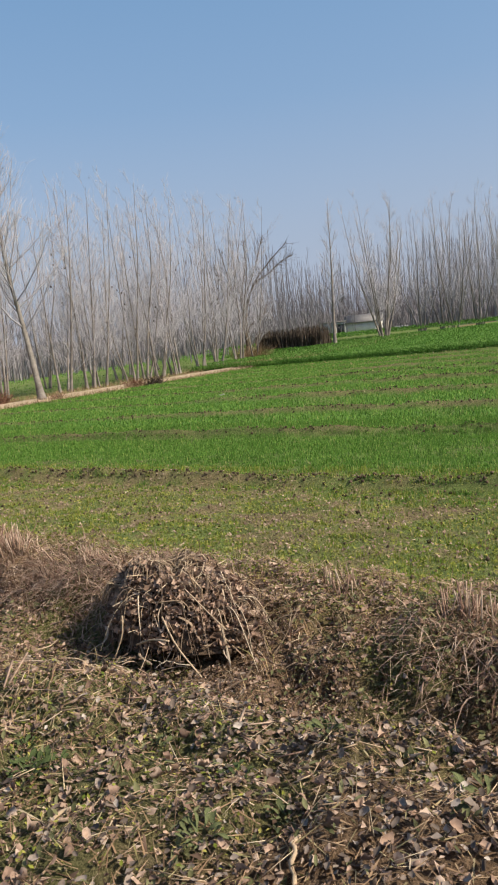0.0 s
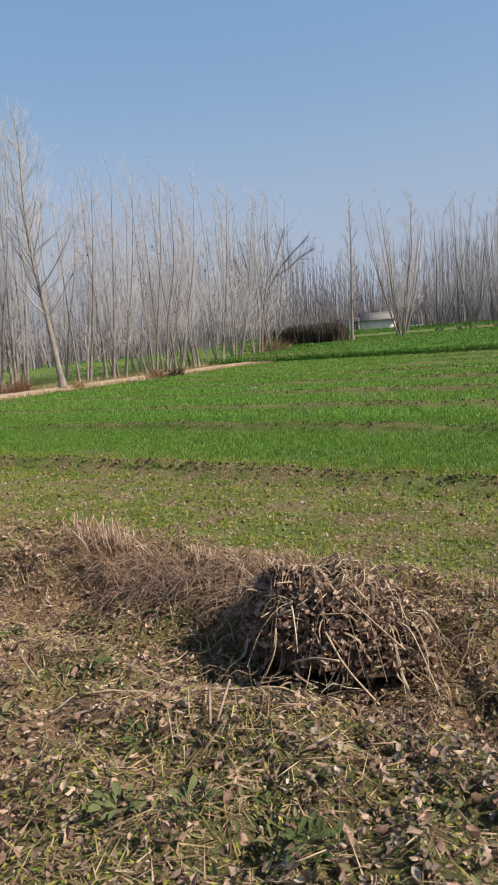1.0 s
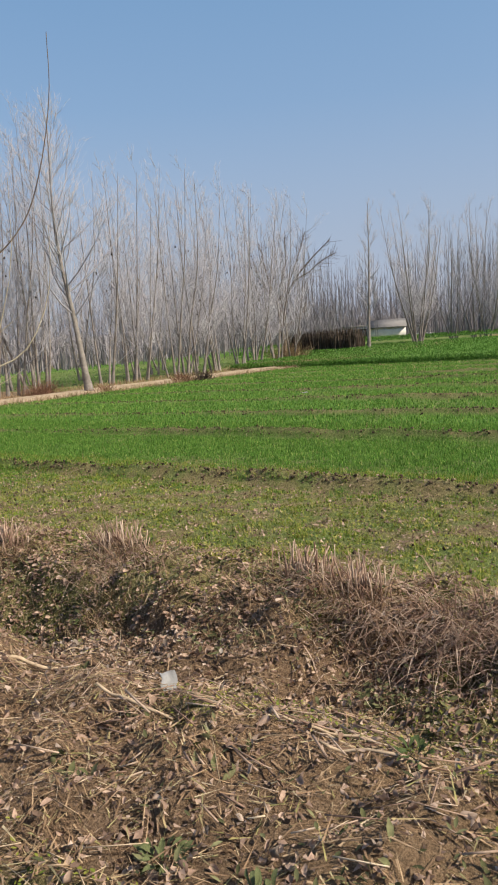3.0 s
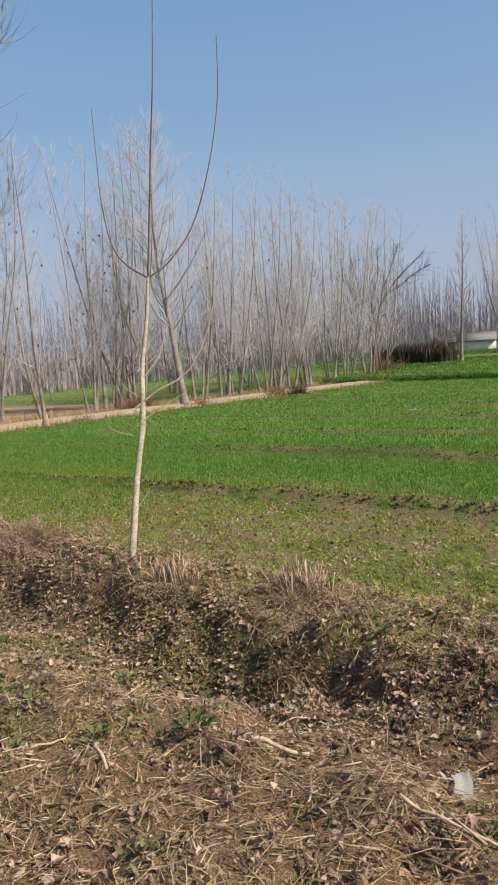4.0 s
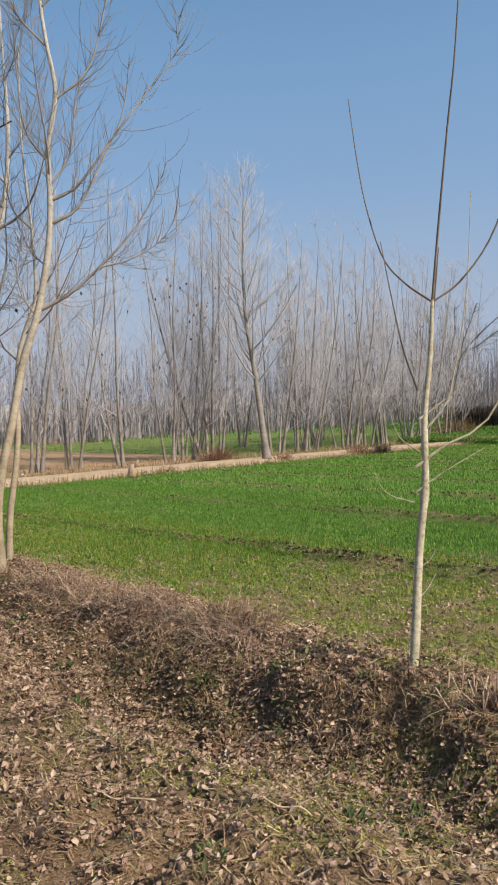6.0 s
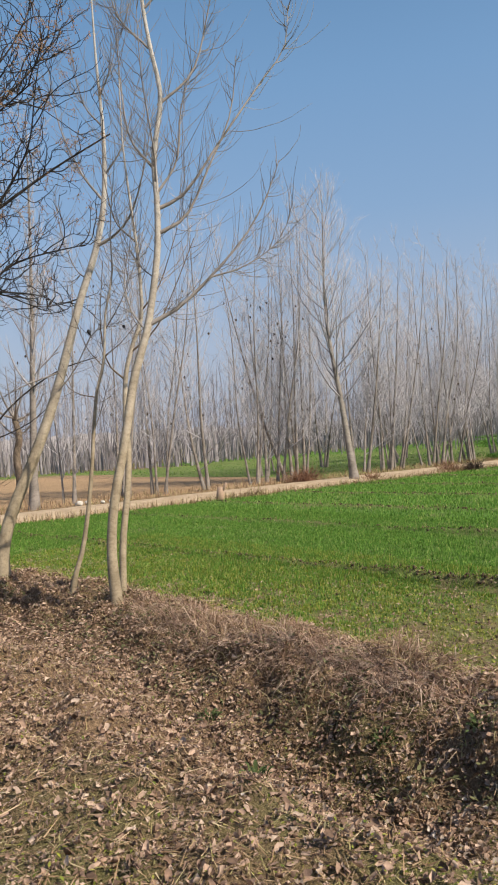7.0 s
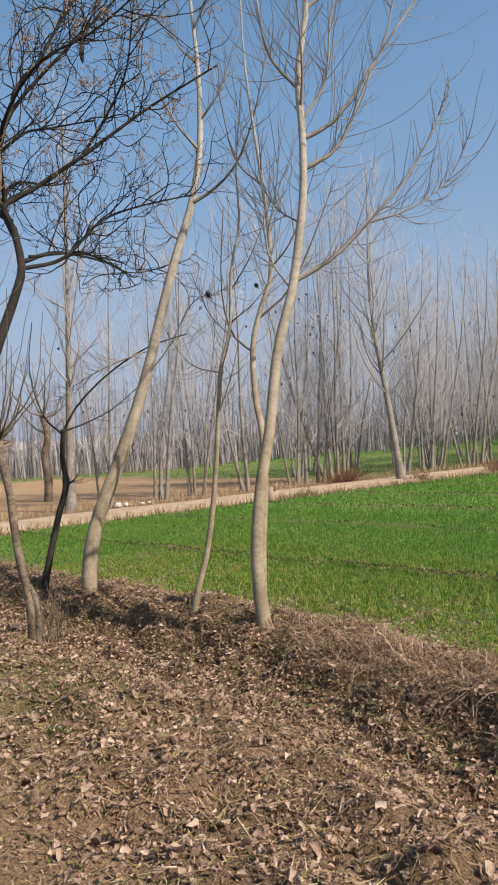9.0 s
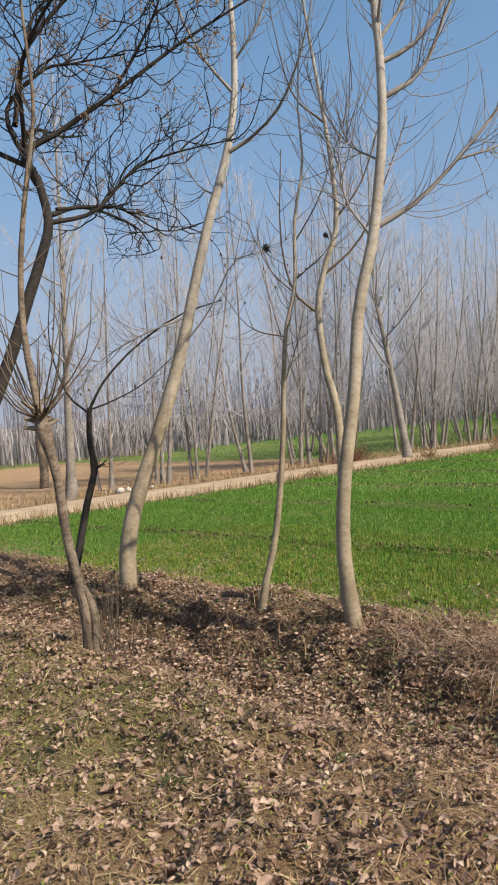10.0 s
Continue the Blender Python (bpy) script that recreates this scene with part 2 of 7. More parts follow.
class Shape:
    """Gathers tubes, leaves and solids into one mesh."""

    def __init__(self):
        self.v, self.f, self.n = [], [], 0

    def add(self, verts, tris):
        verts = np.asarray(verts, float).reshape(-1, 3)
        self.v.append(verts)
        self.f.append(np.asarray(tris, int).reshape(-1, 3) + self.n)
        self.n += len(verts)

    def tube(self, pts, radii, sides=6, cap=False):
        pts = np.asarray(pts, float)
        k = len(pts)
        radii = np.broadcast_to(np.asarray(radii, float), (k,))
        t = np.gradient(pts, axis=0)
        t /= np.linalg.norm(t, axis=1, keepdims=True) + 1e-9
        ref = np.array([1.0, 0.13, 0.07]) if abs(t[0, 0]) < 0.8 else np.array([0.1, 1.0, 0.0])
        a = np.cross(t, ref)
        a /= np.linalg.norm(a, axis=1, keepdims=True) + 1e-9
        b = np.cross(t, a)
        ang = np.arange(sides) * 2 * math.pi / sides
        ring = pts[:, None] + radii[:, None, None] * (a[:, None] * np.cos(ang)[None, :, None] + b[:, None] * np.sin(ang)[None, :, None])
        i = np.arange(k - 1)[:, None] * sides
        j = np.arange(sides)[None]
        p, q = i + j, i + (j + 1) % sides
        tris = np.stack([np.stack([p, q, q + sides], -1), np.stack([p, q + sides, p + sides], -1)], 2).reshape(-1, 3)
        v = ring.reshape(-1, 3)
        if cap:
            v = np.vstack([v, pts[0], pts[-1]])
            e = np.arange(sides)
            n0 = k * sides
            tris = np.vstack([tris, np.stack([np.full(sides, n0), (e + 1) % sides, e], 1), np.stack([np.full(sides, n0 + 1), (k - 1) * sides + e, (k - 1) * sides + (e + 1) % sides], 1)])
        self.add(v, tris)

    def box(self, lo, hi):
        x0, y0, z0 = lo
        x1, y1, z1 = hi
        v = [(x, y, z) for z in (z0, z1) for y in (y0, y1) for x in (x0, x1)]
        self.add(v, [(0, 2, 1), (1, 2, 3), (4, 5, 6), (5, 7, 6), (0, 1, 4), (1, 5, 4), (2, 6, 3), (3, 6, 7), (0, 4, 2), (2, 4, 6), (1, 3, 5), (3, 7, 5)])

    def lump(self, centre, size, seed=0, rough=0.25, rings=6, sides=9):
        """An uneven rounded stone or clod."""
        r = np.random.default_rng(seed)
        v, f = [], []
        for i in range(rings + 1):
            th = math.pi * i / rings
            for j in range(sides):
                ph = 2 * math.pi * j / sides
                k = 1 + rough * (r.random() - 0.5) * 2
                v.append([centre[0] + size[0] * k * math.sin(th) * math.cos(ph), centre[1] + size[1] * k * math.sin(th) * math.sin(ph), centre[2] + size[2] * k * math.cos(th)])
        for i in range(rings):
            for j in range(sides):
                p, q = i * sides + j, i * sides + (j + 1) % sides
                f += [(p, p + sides, q), (q, p + sides, q + sides)]
        self.add(v, f)

    def mesh(self, name, smooth=False):
        return mesh_from(name, np.vstack(self.v), np.vstack(self.f), smooth)


def part(name, shape, mat, parent=None, label="", smooth=True, kind=""):
    me = shape.mesh(name, smooth)
    me.materials.append(mat)
    ob = new(name, me)
    if parent is not None:
        ob.parent = parent
    return tagged(ob, label, kind=kind)


def thing(name, at=(0, 0, 0)):
    ob = new(name)
    ob.location = at
    return ob


def stuff(name, verts, tris, mat, label, category, smooth=False):
    me = mesh_from(name, verts, tris, smooth)
    me.materials.append(mat)
    return tagged(new(name, me), label, category, kind="stuff")


def scatter(template, tris, pos, yaw, tilt, scale, side=None):
    """Copies of a small template, each turned and tilted, joined into arrays."""
    t = np.asarray(template, float)
    n = len(pos)
    s = np.asarray(scale, float).reshape(n, -1, 1) if np.ndim(scale) > 1 else np.asarray(scale, float).reshape(n, 1, 1)
    if np.ndim(scale) > 1:
        p = t[None] * np.asarray(scale, float)[:, None, :]
    else:
        p = t[None] * s
    ct, st = np.cos(tilt)[:, None], np.sin(tilt)[:, None]
    y, z = p[..., 1] * ct - p[..., 2] * st, p[..., 1] * st + p[..., 2] * ct
    x = p[..., 0]
    if side is not None:
        cs, ss = np.cos(side)[:, None], np.sin(side)[:, None]
        x, z = x * cs - z * ss, x * ss + z * cs
    cy, sy = np.cos(yaw)[:, None], np.sin(yaw)[:, None]
    out = np.stack([x * cy - y * sy, x * sy + y * cy, z], -1) + np.asarray(pos)[:, None]
    f = np.asarray(tris, int)
    faces = (f[None] + (np.arange(n) * len(t))[:, None, None]).reshape(-1, 3)
    return out.reshape(-1, 3), faces


# blade, leaves and stalk, each about one unit long
BLADE = np.array([(-0.5, 0, 0), (0.5, 0, 0), (-0.38, 0.10, 0.55), (0.38, 0.10, 0.55), (0.0, 0.42, 1.0)])
BLADE_F = [(0, 1, 3), (0, 3, 2), (2, 3, 4)]
SPIKE = np.array([(-0.5, 0, 0), (0.5, 0.05, 0.05), (0.0, 0.40, 1.0)])
SPIKE_F = [(0, 1, 2)]
LEAF = np.array([(0, -0.5, 0.02), (0.30, -0.22, 0.10), (0.34, 0.12, 0.13), (0.0, 0.55, 0.05), (-0.34, 0.12, 0.12), (-0.30, -0.22, 0.11), (0.0, 0.0, 0.0)])
SEEDLING = np.array([(0, -0.5, 0.0), (0.36, 0.0, 0.14), (0.0, 0.55, 0.06), (-0.36, 0.02, 0.12)])
SEEDLING_F = [(0, 1, 2), (0, 2, 3)]
LEAF_F = [(6, 0, 1), (6, 1, 2), (6, 2, 3), (6, 3, 4), (6, 4, 5), (6, 5, 0)]
CURLED = np.array([(0, -0.52, 0.03), (0.27, -0.40, 0.20), (0.44, -0.08, 0.05), (0.30, 0.24, 0.26), (0.03, 0.60, 0.12), (-0.26, 0.28, 0.06), (-0.42, -0.06, 0.30), (-0.30, -0.38, 0.10), (0.0, 0.0, 0.0)])
CURLED_F = [(8, i, (i + 1) % 8) for i in range(8)]


def leaf_outline(seed, n=9):
    """A withered leaf: ovate, torn and curled."""
    r = np.random.default_rng(seed)
    a = np.arange(n) * 2 * math.pi / n + r.normal(0, 0.12, n)
    q = r.uniform(0.48, 1.15, n)
    p = np.stack([0.36 * q * np.sin(a), 0.52 * q * np.cos(a), 0.22 * np.abs(np.sin(a)) * r.uniform(0.1, 1.5, n) + 0.10 * r.random(n)], 1)
    return np.vstack([p, (0, 0, 0)]), [(n, i, (i + 1) % n) for i in range(n)]


STALK = np.array([(-0.5, 0, 0), (0.5, 0, 0), (0, 0, 0.9), (-0.5, 1, 0.1), (0.5, 1, 0.1), (0, 1, 0.95)])
STALK_F = [(0, 1, 4), (0, 4, 3), (1, 2, 5), (1, 5, 4), (2, 0, 3), (2, 3, 5), (0, 2, 1), (3, 4, 5)]

# ---- the lie of the land (x runs back along the walk, y out over the field) ----
RIDGES = (7.55, 11.35, 14.6, 17.9, 21.4, 25.0, 28.4, 31.6, 35.0)
CROP_EDGE = 37.2
ROAD_X0, ROAD_X1 = -28.7, -25.9


def smooth01(t):
    t = np.clip(t, 0, 1)
    return t * t * (3 - 2 * t)


_tab = np.random.default_rng(3).random((256, 256))


def vnoise(x, y):
    x, y = np.asarray(x, float), np.asarray(y, float)
    xi, yi = np.floor(x).astype(int), np.floor(y).astype(int)
    fx, fy = smooth01(x - xi), smooth01(y - yi)
    g = lambda i, j: _tab[i % 256, j % 256]
    return (g(xi, yi) * (1 - fx) + g(xi + 1, yi) * fx) * (1 - fy) + (g(xi, yi + 1) * (1 - fx) + g(xi + 1, yi + 1) * fx) * fy


def fnoise(x, y, octaves=3):
    total, amp, norm = 0, 1.0, 0
    for k in range(octaves):
        total = total + amp * vnoise(x * 2 ** k + 17.3 * k, y * 2 ** k + 5.1 * k)
        norm += amp
        amp *= 0.5
    return total / norm


def field_edge(x):
    """Where the green of the field begins behind the bank."""
    return 3.75 + 0.75 * smooth01((-x - 8.6) / 2.5) + 0.25 * (fnoise(x * 1.4, x * 0 + 4.4) - 0.5)


def ditch_y(x):
    return 2.95 + 0.4 * smooth01((-x - 9.5) / 5)


def height(x, y):
    x, y = np.asarray(x, float), np.asarray(y, float)
    verge = np.clip(0.54 + 0.0165 * x, 0.16, 0.6)
    yd = ditch_y(x)
    low = 0.04 - 0.09 * smooth01((-x - 12) / 4)
    low = low - sum(d * np.exp(-((x - c) / w) ** 2) for c, w, d in ((-1.0, 0.8, 0.32), (-3.3, 0.5, 0.07), (-6.95, 0.5, 0.20), (-9.7, 0.8, 0.16)))
    low = low + 0.17 * np.exp(-((x + 5.3) / 1.25) ** 2)
    crest = 0.27 + 0.12 * (fnoise(x * 0.55 + 3, y * 0 + 2.5) - 0.4) + -0.09 * np.exp(-((x + 13.8) / 1.2) ** 2)
    crest = crest - 0.15 * smooth01((-x - 15.2) / 1.0) - 0.10 * smooth01((x + 2.6) / 0.8)
    z = verge + (low - verge) * smooth01((y - (yd - 1.0)) / 0.85)
    z = z + (crest - low) * smooth01((y - yd - 0.06) / 0.56)
    z = z - crest * smooth01((y - yd - 1.05) / 1.0)
    near = smooth01((7 - y) / 2)
    face = np.exp(-((y - yd - 0.45) / 0.55) ** 2)
    z = z + face * (0.19 * (fnoise(x * 2.3 + 31, y * 2.3 + 8, 3) - 0.5) + 0.16 * (fnoise(x * 6.1 + 3, y * 6.1 + 18, 2) - 0.5))
    clods = fnoise(x * 5.2 + 2, y * 5.2 + 7, 3) - 0.5
    z = z + near * (0.08 * (fnoise(x * 2.1, y * 2.1) - 0.5) + (0.05 + 0.14 * smooth01((y - 0.9) / 0.5) * smooth01((5.0 - y) / 0.8)) * clods)
    # earth heaped up at the feet of the trees
    for cx, cy, w, up in ((-13.75, 4.0, 0.55, 0.04), (-16.9, 4.05, 0.9, 0.05), (-14.55, 2.4, 0.5, 0.02), (-12.2, 4.25, 0.6, -0.06), (-4.65, 3.0, 0.4, -0.09)):
        z = z + up * np.exp(-((x - cx) ** 2 + (y - cy) ** 2) / (w * w))
    # ridges between the strips of wheat
    field = smooth01((y - 5.5) / 1.0) * smooth01((CROP_EDGE - y) / 0.6) * smooth01((x - ROAD_X1) / 0.6)
    yy = y + 0.05 * np.clip(-x - 14, 0, 12) + 0.25 * (fnoise(x * 0.25, y * 0 + 9.0) - 0.5)
    r = sum((1.35 if k < 13 else 1.1) * np.exp(-((yy - k) / (0.12 if k < 9 else 0.15)) ** 2) for k in RIDGES) * (1 - 0.6 * smooth01((-x - 11) / 6))
    z = z + field * (0.125 * r * (0.6 + 0.7 * fnoise(x * 1.3, y * 0.7 + 4, 3)) + 0.05 * (fnoise(x * 1.7, y * 1.7) - 0.5))
    # the land rises a little beyond the tall crop
    z = z + 0.12 * smooth01((y - CROP_EDGE) / 1.0) + 0.35 * smooth01((y - 45) / 40)
    z = z + 0.10 * (fnoise(x * 0.35 + 40, y * 0.35) - 0.5) * smooth01((ROAD_X0 - x) / 4)
    return z


def axis(fine, step, lo, hi, grow=1.12, first=None):
    a, b = fine
    mid = list(np.arange(a, b + step / 2, step))
    s, p = step, mid[-1]
    while p < hi:
        s *= grow
        p += s
        mid.append(p)
    s, p = step, mid[0]
    while p > lo:
        s *= grow
        p -= s
        mid.insert(0, p)
    return np.array(mid)


def build_ground():
    xs = axis((-18.0, 0.8), 0.105, -3000, 3000, 1.14)
    ys = np.concatenate([axis((0.9, 4.9), 0.05, -3000, 5.3, 1.2), np.arange(5.3, 15.5, 0.11), axis((15.5, 38.8), 0.15, 15.5, 3000, 1.14)])
    ys = np.unique(np.round(ys, 4))
    gx, gy = np.meshgrid(xs, ys)
    gz = height(gx, gy)
    nx, ny = len(xs), len(ys)
    i = (np.arange(ny - 1)[:, None] * nx + np.arange(nx - 1)[None]).ravel()
    tris = np.concatenate([np.stack([i, i + 1, i + nx + 1], 1), np.stack([i, i + nx + 1, i + nx], 1)])
    me = mesh_from("ground", np.stack([gx, gy, gz], -1), tris, True)
    me.materials.append(MAT_GROUND)
    green, dry = ground_cover(gx, gy)
    col = me.color_attributes.new("cover", "FLOAT_COLOR", "POINT")
    data = np.stack([green, dry, bare_soil(gx, gy), green * 0 + 1], -1).reshape(-1)
    col.data.foreach_set("color", data.astype(np.float32))
    return tagged(new("ground", me), "flat farmland with leaf-strewn verge, ditch, bank and wheat field", "ground", kind="structure")


def mottle(x, y):
    """Fine patches of bare soil in the thin wheat."""
    return smooth01((0.65 * fnoise(x * 4.1 + 2, y * 5.3 + 6, 3) + 0.35 * fnoise(x * 0.8 + 2, y * 1.1 + 6) - 0.36) / 0.24)


def wheat_amount(x, y):
    """How thick the wheat stands: thin towards the bank and on the ridges."""
    start = 5.5 + 2.5 * smooth01((x + 15) / 5)
    d = smooth01((y - start + 1.2) / 2.6)
    d = 0.42 * smooth01((y - field_edge(x) - 0.05) / 0.7) + 0.58 * d
    yy = y + 0.05 * np.clip(-x - 14, 0, 12) + 0.25 * (fnoise(x * 0.25, y * 0 + 9.0) - 0.5)
    r = sum(np.exp(-((yy - k) / (0.10 if k < 9 else 0.13 if k < 13 else 0.15)) ** 2) for k in RIDGES) * (1 - 0.55 * smooth01((-x - 11) / 6))
    d = d * (1 - (0.92 - 0.24 * smooth01((y - 9) / 4)) * np.clip(r * 1.5, 0, 1) * np.clip(0.15 + 1.3 * fnoise(x * 0.8 + 7, y * 0.8, 3), 0, 1.0))
    patch = fnoise(x * 0.9 + 11, y * 0.9 + 3, 3)
    thin = smooth01((start + 1.5 - y) / 2.0)
    holes = mottle(x, y)
    return d * np.clip(0.35 + 1.3 * patch, 0, 1) * (1 - thin * (1 - 0.3 - 0.7 * holes))


def ground_cover(x, y):
    edge = field_edge(x)
    inside = (x > ROAD_X1 - 0.3) & (y > edge) & (y < CROP_EDGE)
    green = np.where(inside, np.clip(wheat_amount(x, y), 0, 1) * (0.76 + 0.22 * smooth01((y - 8) / 7)), 0.0)
    green = np.where(y >= CROP_EDGE, 0.9, green)
    soil_patch = (x < -29.9 + 1.0 * fnoise(y * 0.3, x * 0)) & (x > -59 + 2 * fnoise(y * 0.3, x * 0 + 8)) & (y < 22.5 + 0.12 * (-32 - x) + 2 * fnoise(x * 0.3, y * 0 + 3))
    far_green = (x <= -29.8) & ~soil_patch & (x > -63 + 0.4 * np.clip(y - 25, 0, 35))
    green = np.where(far_green, 0.62, green)
    green = np.where((x <= ROAD_X1 - 0.3) & (x > -30.0), 0.12, green)
    green = np.where(soil_patch, 0.0, green)
    green = np.where((x <= -63) | (y > 100), 0.25, green)
    verge = y <= edge
    green = np.where(verge, 0.36 * smooth01((fnoise(x * 1.3, y * 1.3) - 0.42) / 0.2) * smooth01((x + 11) / 2) + np.where(verge, 0.3 * smooth01((-x - 12.2) / 1.2) * smooth01((2.9 - y) / 0.8), 0), green)
    thin = inside & (y < 8.2)
    green = np.where(thin, np.clip(green * 0.5 + (0.20 + 0.32 * mottle(x, y)) * smooth01((y - edge + 0.2) / 0.5), 0, 0.8), green)
    dry = np.where(verge, (0.6 + 0.5 * fnoise(x * 2.8 + 5, y * 2.8)) * (0.62 + 0.38 * smooth01((-x - 2) / 2)), np.where(y < 8, 0.65, 0.3) + 0.3 * fnoise(x * 0.9, y * 0.9))
    dry = np.where(verge, dry * (1 - 0.25 * smooth01((-x - 6.5) / 2.5)), dry)
    dry = np.where(verge & (y < 2.0), dry + (1 - dry) * 0.95 * smooth01((-x - 8.5) / 2.5) * smooth01((1.45 - y) / 0.5), dry)
    dry = np.where((y > ditch_y(x) - 0.45) & (y < ditch_y(x) + 0.5), dry * 0.75, dry)
    dry = np.where((x <= ROAD_X1 - 0.3) & (x > -30.4), 0.7, dry)
    dry = np.where(soil_patch, 1.0, dry)
    return green, dry


def bare_soil(x, y):
    """Worn pale soil: the path underfoot, scuffs on the verge and the ploughed patch past the track."""
    path = smooth01((-x - 8.2) / 3) * smooth01((1.55 - y) / 0.5) * smooth01((fnoise(x * 1.6 + 8, y * 1.6 + 2, 3) - 0.30) / 0.2)
    scuff = 0.55 * smooth01((fnoise(x * 0.8 + 70, y * 1.0 + 12, 3) - 0.56) / 0.12) * (y < 2.6)
    patch = (x < -29.9) & (x > -59) & (y < 23)
    return np.where(patch, 0.85, np.clip(path * 0.8 + scuff, 0, 0.9) * (y < 3))


ground = build_ground()


def build_road():
    """A beaten earth track along the field's end."""
    ys = np.concatenate([np.arange(-60, 5, 1.5), np.arange(5, 39.5, 0.35)])
    cols = np.linspace(0, 1, 9)
    v = []
    for y in ys:
        bend = 0.5 * (fnoise(y * 0.12, 3.3) - 0.5)
        x0 = ROAD_X0 + bend + 0.5 * (fnoise(y * 0.7, 8.1) - 0.5)
        x1 = ROAD_X1 + bend + 0.5 * (fnoise(y * 0.7, 2.1) - 0.5)
        for c in cols:
            x = x0 + (x1 - x0) * c
            crown = 0.075 * math.sin(math.pi * c) ** 0.6 - 0.025 * math.exp(-((c - 0.28) / 0.08) ** 2) - 0.025 * math.exp(-((c - 0.74) / 0.08) ** 2)
            edge = -0.03 if c in (0.0, 1.0) else 0.02
            v.append((x, y, float(height(x, y)) + edge + crown + 0.02 * float(fnoise(x * 3, y * 3))))
    k = len(cols)
    i = (np.arange(len(ys) - 1)[:, None] * k + np.arange(k - 1)[None]).ravel()
    s = Shape()
    s.add(v, np.concatenate([np.stack([i, i + 1, i + k + 1], 1), np.stack([i, i + k + 1, i + k], 1)]))
    ob = part("road", s, MAT_ROAD)
    return tagged(ob, "pale beaten-earth farm track along the field", "road", kind="structure")


build_road()

# ---- trees ----


def spline(points, n):
    """n points on a smooth curve through the control points."""
    p = np.asarray(points, float)
    k = len(p)
    ext = np.vstack([2 * p[0] - p[1], p, 2 * p[-1] - p[-2]])
    out = []
    for t in np.linspace(0, k - 1, n):
        i = min(int(t), k - 2)
        f = t - i
        a, b, c, d = ext[i], ext[i + 1], ext[i + 2], ext[i + 3]
        out.append(0.5 * (2 * b + (c - a) * f + (2 * a - 5 * b + 4 * c - d) * f * f + (3 * b - a - 3 * c + d) * f ** 3))
    return np.array(out)


def grow(start, az, e0, e1, length, n, r, wander=0.08):
    """A shoot that starts at the elevation e0 and bends to e1."""
    p = [np.array(start, float)]
    a = az
    for i in range(n - 1):
        f = i / max(n - 2, 1)
        e = e0 + (e1 - e0) * f ** 0.8 + r.normal(0, wander)
        a += r.normal(0, wander * 1.2)
        p.append(p[-1] + length / (n - 1) * np.array([math.cos(e) * math.cos(a), math.cos(e) * math.sin(a), math.sin(e)]))
    return np.array(p)


def along(pts, f):
    i = f * (len(pts) - 1)
    k = min(int(i), len(pts) - 2)
    return pts[k] + (pts[k + 1] - pts[k]) * (i - k)


def twigs_on(shape, limb, r, count, length, radius, lo=0.25, up=0.9, sides=3, n=4):
    """Twigs that stand off a limb on all sides and curve upwards."""
    for f in np.sort(r.uniform(lo, 0.99, count)):
        p = along(limb, f)
        d = along(limb, min(f + 0.05, 1.0)) - along(limb, max(f - 0.05, 0.0))
        d /= np.linalg.norm(d) + 1e-9
        u = np.cross(d, r.normal(0, 1, 3))
        u /= np.linalg.norm(u) + 1e-9
        th = r.uniform(0.5, 1.15)
        d = d * math.cos(th) + u * math.sin(th)
        L = length * r.uniform(0.35, 1.1) * (1.15 - 0.55 * f)
        pts = [p]
        for _ in range(n - 1):
            pts.append(pts[-1] + d * (L / (n - 1)))
            d = d + r.normal(0, 0.10, 3) + np.array([0, 0, up * 1.5 / n])
            d /= np.linalg.norm(d)
        shape.tube(pts, np.linspace(radius, radius * 0.4, n), sides)


def unit(v):
    return v / (np.linalg.norm(v, axis=-1, keepdims=True) + 1e-9)


def shoots(shape, at, way, length, radius, bend=None):
    """Tapering three-sided shoots, straight or with one bend."""
    n = len(at)
    a = unit(np.cross(way, (0.3, 0.9, 0.31)))
    b = np.cross(way, a)
    ring = np.stack([a * math.cos(q) + b * math.sin(q) for q in (0, 2.094, 4.189)], 1)
    length, radius = np.asarray(length, float).reshape(n, 1), np.broadcast_to(radius, n).reshape(n, 1, 1)
    low = at[:, None] + ring * radius
    if bend is None:
        tip = (at + way * length)[:, None]
        v = np.concatenate([low, tip], 1)
        f = np.array([(0, 1, 3), (1, 2, 3), (2, 0, 3)])
    else:
        mid = at + way * length * 0.5
        tip = (mid + unit(way + bend) * length * 0.55)[:, None]
        v = np.concatenate([low, mid[:, None] + ring * radius * 0.62, tip], 1)
        f = np.array([(0, 1, 4), (0, 4, 3), (1, 2, 5), (1, 5, 4), (2, 0, 3), (2, 3, 5), (3, 4, 6), (4, 5, 6), (5, 3, 6)])
    k = v.shape[1]
    shape.add(v.reshape(-1, 3), (f[None] + (np.arange(n) * k)[:, None, None]).reshape(-1, 3))
    return tip[:, 0]


